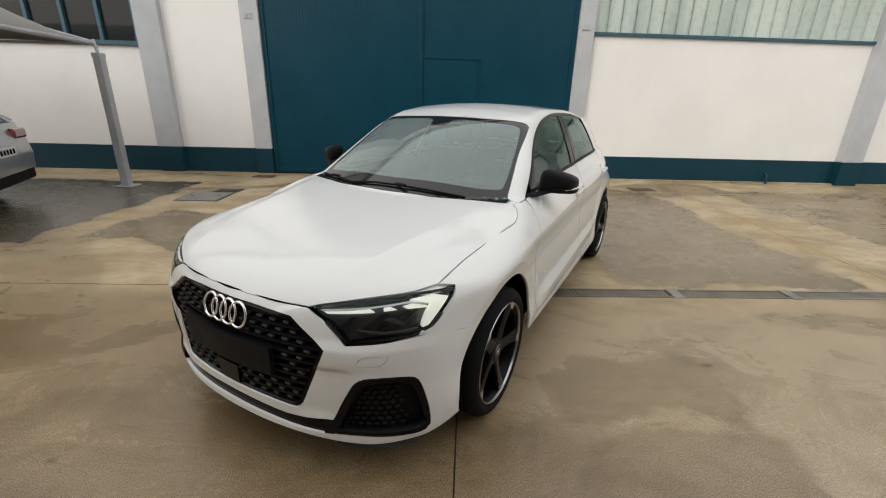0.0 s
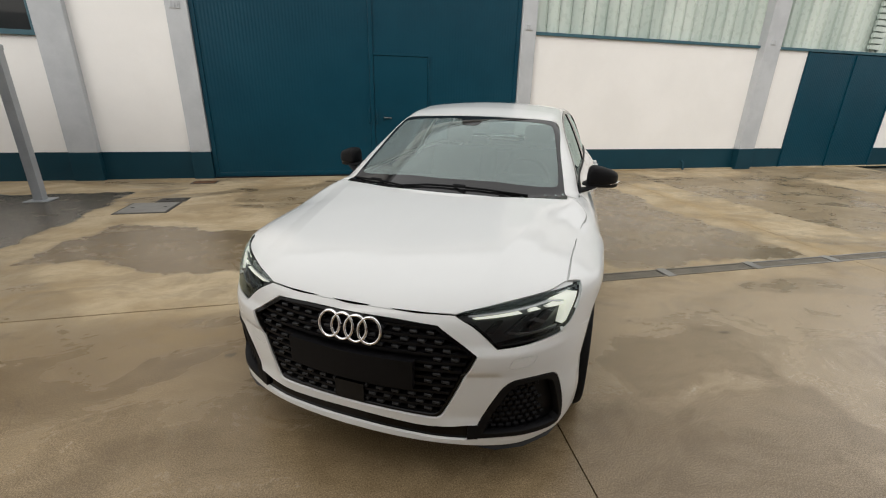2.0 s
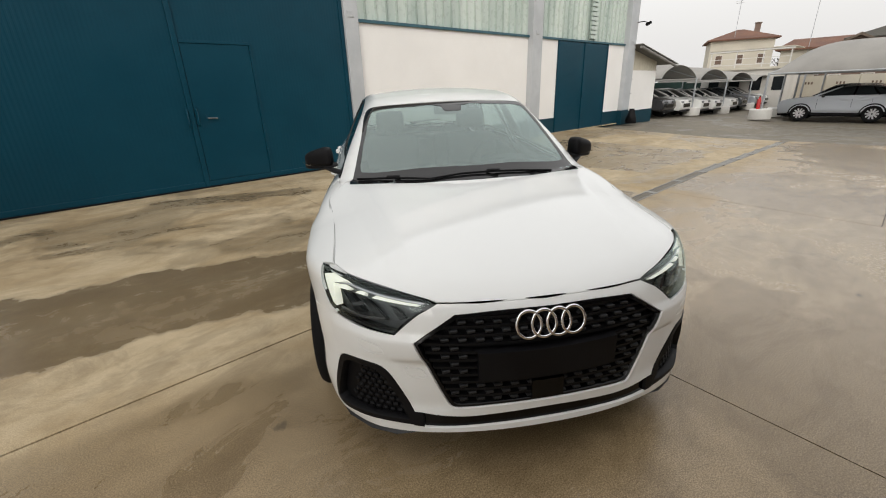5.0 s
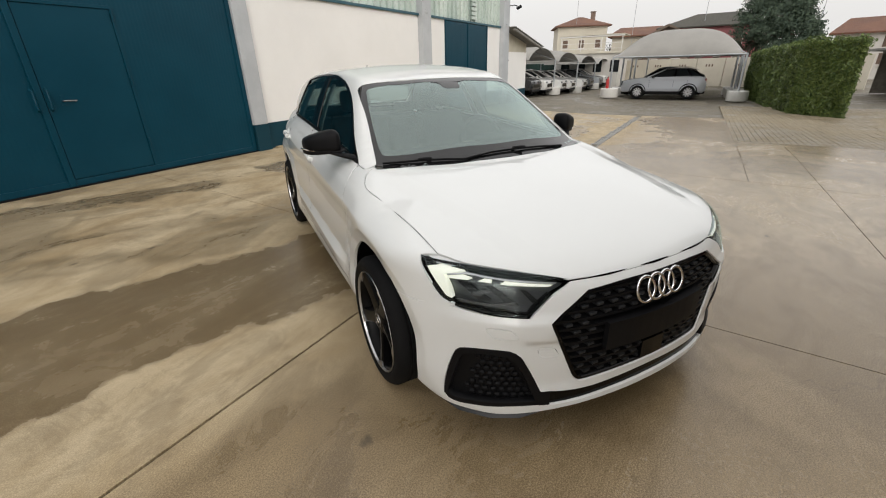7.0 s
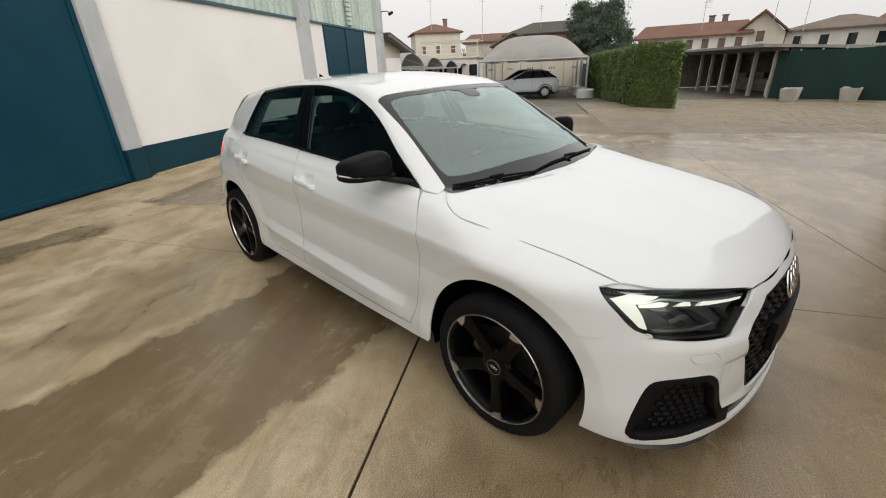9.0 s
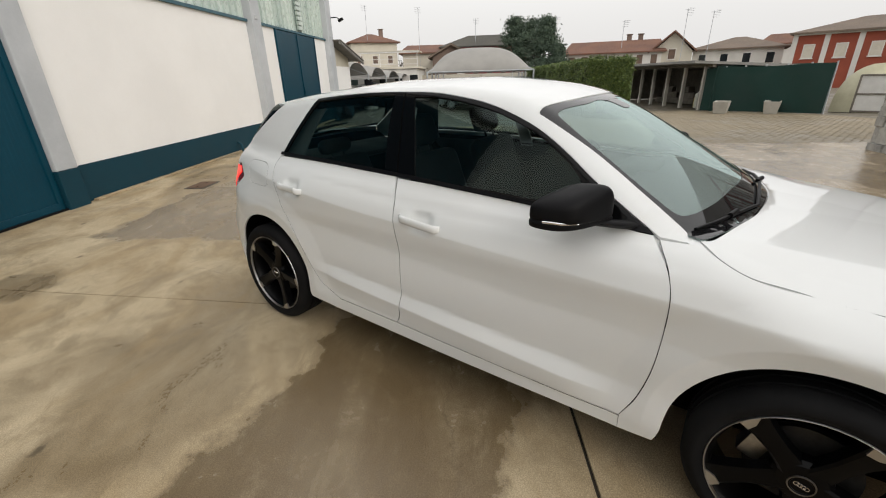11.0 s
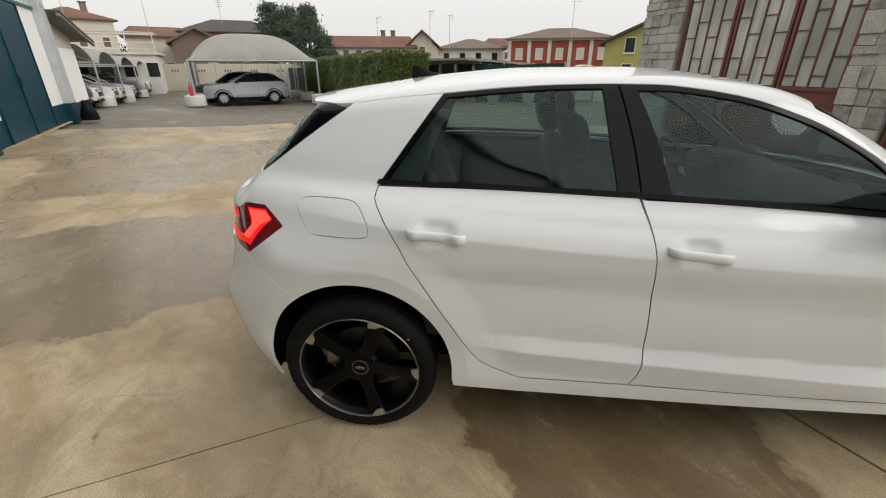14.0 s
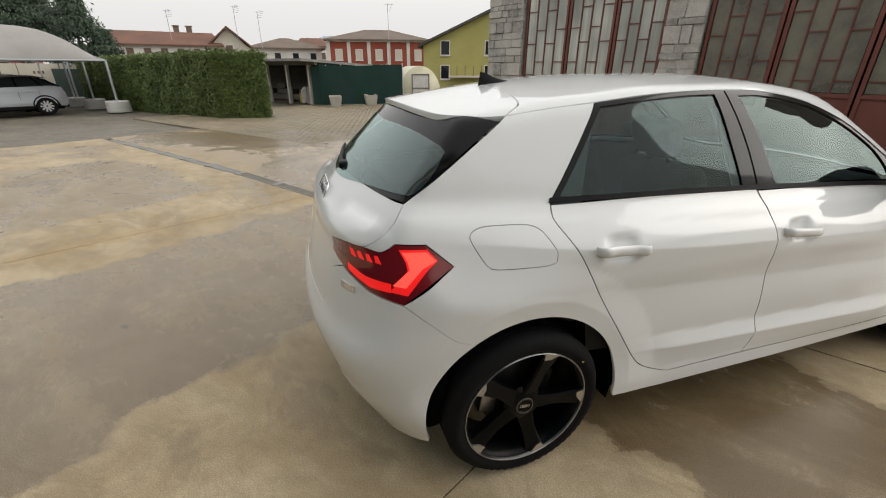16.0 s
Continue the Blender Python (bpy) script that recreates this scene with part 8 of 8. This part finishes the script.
part("net", box(30.0, 44.0, -9.72, -9.66, -0.55, 1.2, 0, HOUSE), net_green, sidewall)
for k in range(8):
    part("post", rod(yard(20.4 + 3.2 * k, -5.6, -0.55).translation, yard(20.4 + 3.2 * k, -5.6, 1.45).translation, 0.04), post_steel, sidewall)
terrace = empty("terrace_house", yard(52, -3.2, -0.6, 0), "white terrace house with an iron pergola on its flat roof", "house")
part("wall", box(-2, 8, -3.0, 4.0, -2, 2.9), wall_white, terrace)
part("roof_slab", box(-2.3, 8.3, -3.3, 4.3, 2.9, 3.1), wall_cream, terrace)
for y in (-2.6, -0.8, 1.0, 2.8):
    win = part("window", box(-2.05, -2.0, y - 0.45, y + 0.45, 1.0, 2.2), dark_pane, terrace)
for y in (-3.1, -1.0, 1.2, 3.4):
    part("pergola_post", box(-2.2, -2.1, y - 0.04, y + 0.04, 3.1, 4.6), white_paint, terrace)
part("pergola_beam", box(-2.25, -2.05, -3.3, 3.6, 4.55, 4.68), white_paint, terrace)
part("pergola_canopy", box(-2.3, 2.0, -3.3, 3.6, 4.70, 4.78), wall_cream, terrace)
for z in (3.35, 3.9):
    part("railing", box(-2.2, -2.16, -3.2, 3.5, z, z + 0.05), white_paint, terrace)
brought_near(terrace, 0.76)


def conifer(az, dist, high, spread, label, seed, count=5200, taper=0.6, low=0.12):
    u, w = at_bearing(az, dist)
    thing = empty("tree", yard(u, w, -0.6), label, "tree")
    rng = np.random.default_rng(seed)
    bm = bmesh.new()
    add_rod(bm, (0, 0, -2.0), (0.1, 0.05, high * 0.9), 0.28, 0.04, 10)
    for k in range(16):
        z = high * (0.18 + 0.045 * k)
        a = 2.4 * k
        reach = spread * (1 - 0.75 * k / 16)
        add_rod(bm, (0, 0, z), (reach * math.cos(a), reach * math.sin(a), z + 0.25 * reach), 0.06, 0.015, 6)
    part("trunk", bm, bark, thing)
    clump = rng.random((150, 3))
    ang, rad, hz = clump[:, 0] * 2 * np.pi, np.sqrt(clump[:, 1]), low + (0.98 - low) * clump[:, 2]
    reach = spread * (1.02 - hz) ** taper * rad
    centres = np.stack([reach * np.cos(ang), reach * np.sin(ang), hz * high], 1)
    pick = rng.integers(0, 150, count)
    off = rng.normal(0, 1, (count, 3)) * np.array([0.30, 0.30, 0.18]) * spread * 0.34
    p = centres[pick] + off
    q = p.copy()
    q[:, 2] = 0.4
    q /= np.maximum(np.linalg.norm(q, axis=1, keepdims=True), 1e-6)
    leaves("crown", p, q, 0.15, needle, thing, seed + 1)
    return thing


brought_near(conifer(8.2, 62, 9.0, 3.3, "tall dark pine with a flat broken crown", 21, 9000, 0.5, 0.34), 0.74)
brought_near(conifer(10.2, 64, 8.9, 3.0, "dark pine with a thin crown behind the canopy", 24, 8000, 0.5, 0.30), 0.74)
brought_near(conifer(12.2, 54, 7.9, 3.4, "broad dark green conifer above the hedge", 27, 11000, 0.85), 0.74)
brought_near(conifer(13.9, 52, 5.0, 2.4, "lower dark conifer beside the taller one", 31, 6000, 0.8), 0.74)


def bare_tree(az, dist, high, seed):
    u, w = at_bearing(az, dist)
    thing = empty("tree", yard(u, w, -0.6), "leafless winter tree with fine brown twigs", "tree")
    rng = random.Random(seed)
    bm = bmesh.new()

    def grow(a, d, length, r, level):
        b = a + d * length
        add_rod(bm, a, b, r, r * 0.65, 6 if level < 2 else 4, False)
        if level < 4:
            for _ in range(3 if level < 3 else 4):
                grow(b, (d + Vector((rng.uniform(-0.7, 0.7), rng.uniform(-0.7, 0.7), rng.uniform(-0.1, 0.5)))).normalized(), length * rng.uniform(0.55, 0.8), r * 0.6, level + 1)

    grow(Vector((0, 0, 0)), Vector((0, 0, 1)), high * 0.34, 0.16, 0)
    part("trunk", bm, bark, thing)


bare_tree(-10.5, 60, 5.6, 5)
bare_tree(-8.4, 62, 5.2, 8)
bare_tree(-6.9, 58, 4.6, 9)
# A far ridge in the mist.
mist = varied("misty far hill", (0.42, 0.47, 0.52), (0.50, 0.54, 0.58), 1.0, 0, 0.004, 0.02, 0.0)
bm, rows = bmesh.new(), []
for i in range(41):
    az = 26 + 0.9 * i
    u, w = at_bearing(az, 1500)
    top = 1.4 + 1500 * (0.062 + 0.012 * math.sin(0.33 * i) + 0.006 * math.sin(1.1 * i)) * math.exp(-(((i - 13) / 8) ** 2))
    rows.append((bm.verts.new(yard(u, w, -5).translation), bm.verts.new(yard(u, w, top).translation), bm.verts.new(yard(*at_bearing(az, 2400), -5).translation)))
for a, b in zip(rows, rows[1:]):
    bm.faces.new((a[0], b[0], b[1], a[1]))
    bm.faces.new((a[1], b[1], b[2], a[2]))
tagged(part("backdrop_hill", bm, mist, None), "misty blue-grey hill on the horizon", "hill", kind="structure")

# ---- paving blocks beside the hedge, nearest laid as blocks of their own ----
block_me = block_data("plain")
verts, faces = [], []
rng = random.Random(8)
corners = [(x, y, 0.0) for x, y in ((-0.097, -0.046), (0.097, -0.046), (0.097, 0.046), (-0.097, 0.046))]
corners += [(x * 1.012, y * 1.03, -0.04) for x, y, z in corners]
sides = [(0, 1, 2, 3), (1, 0, 4, 5), (2, 1, 5, 6), (3, 2, 6, 7), (0, 3, 7, 4)]
spots = []
for i in range(60):
    for j in range(98):
        u, w = 5.9 + 0.205 * i + (0.10 if j % 2 else 0.0), 7.775 + 0.100 * j
        if u > paving_edge(w) - 0.10:
            spots.append((u, w))
spots.sort(key=lambda s: math.hypot(s[0] - 6.9, s[1] - 8.2))
for k, (u, w) in enumerate(spots):
    m = yard(u, w, ground_z(u, w) - 0.006 + rng.uniform(-0.003, 0.003), rng.uniform(-0.6, 0.6))
    if k < 300:
        ob = new("paving_block", block_me)
        ob.matrix_basis = m
        ob.parent = paving
    else:
        at = len(verts)
        verts += [tuple(m @ Vector(c)) for c in corners]
        faces += [tuple(at + k for k in f) for f in sides]
bed = bmesh.new()
rows = []
for j in range(26):
    w = 7.73 + 9.85 * j / 25
    rows.append([bed.verts.new(yard(u, w, ground_z(u, w) - 0.013).translation) for u in (paving_edge(w) + (18.2 - paving_edge(w)) * i / 24 for i in range(25))])
for a, b in zip(rows, rows[1:]):
    for i in range(24):
        bed.faces.new((a[i], a[i + 1], b[i + 1], b[i]))
part("sand_bed", bed, paver, paving)
rest = link_mesh("paving_rest", verts, faces, paver, paving)
tagged(rest, kind="stuff")
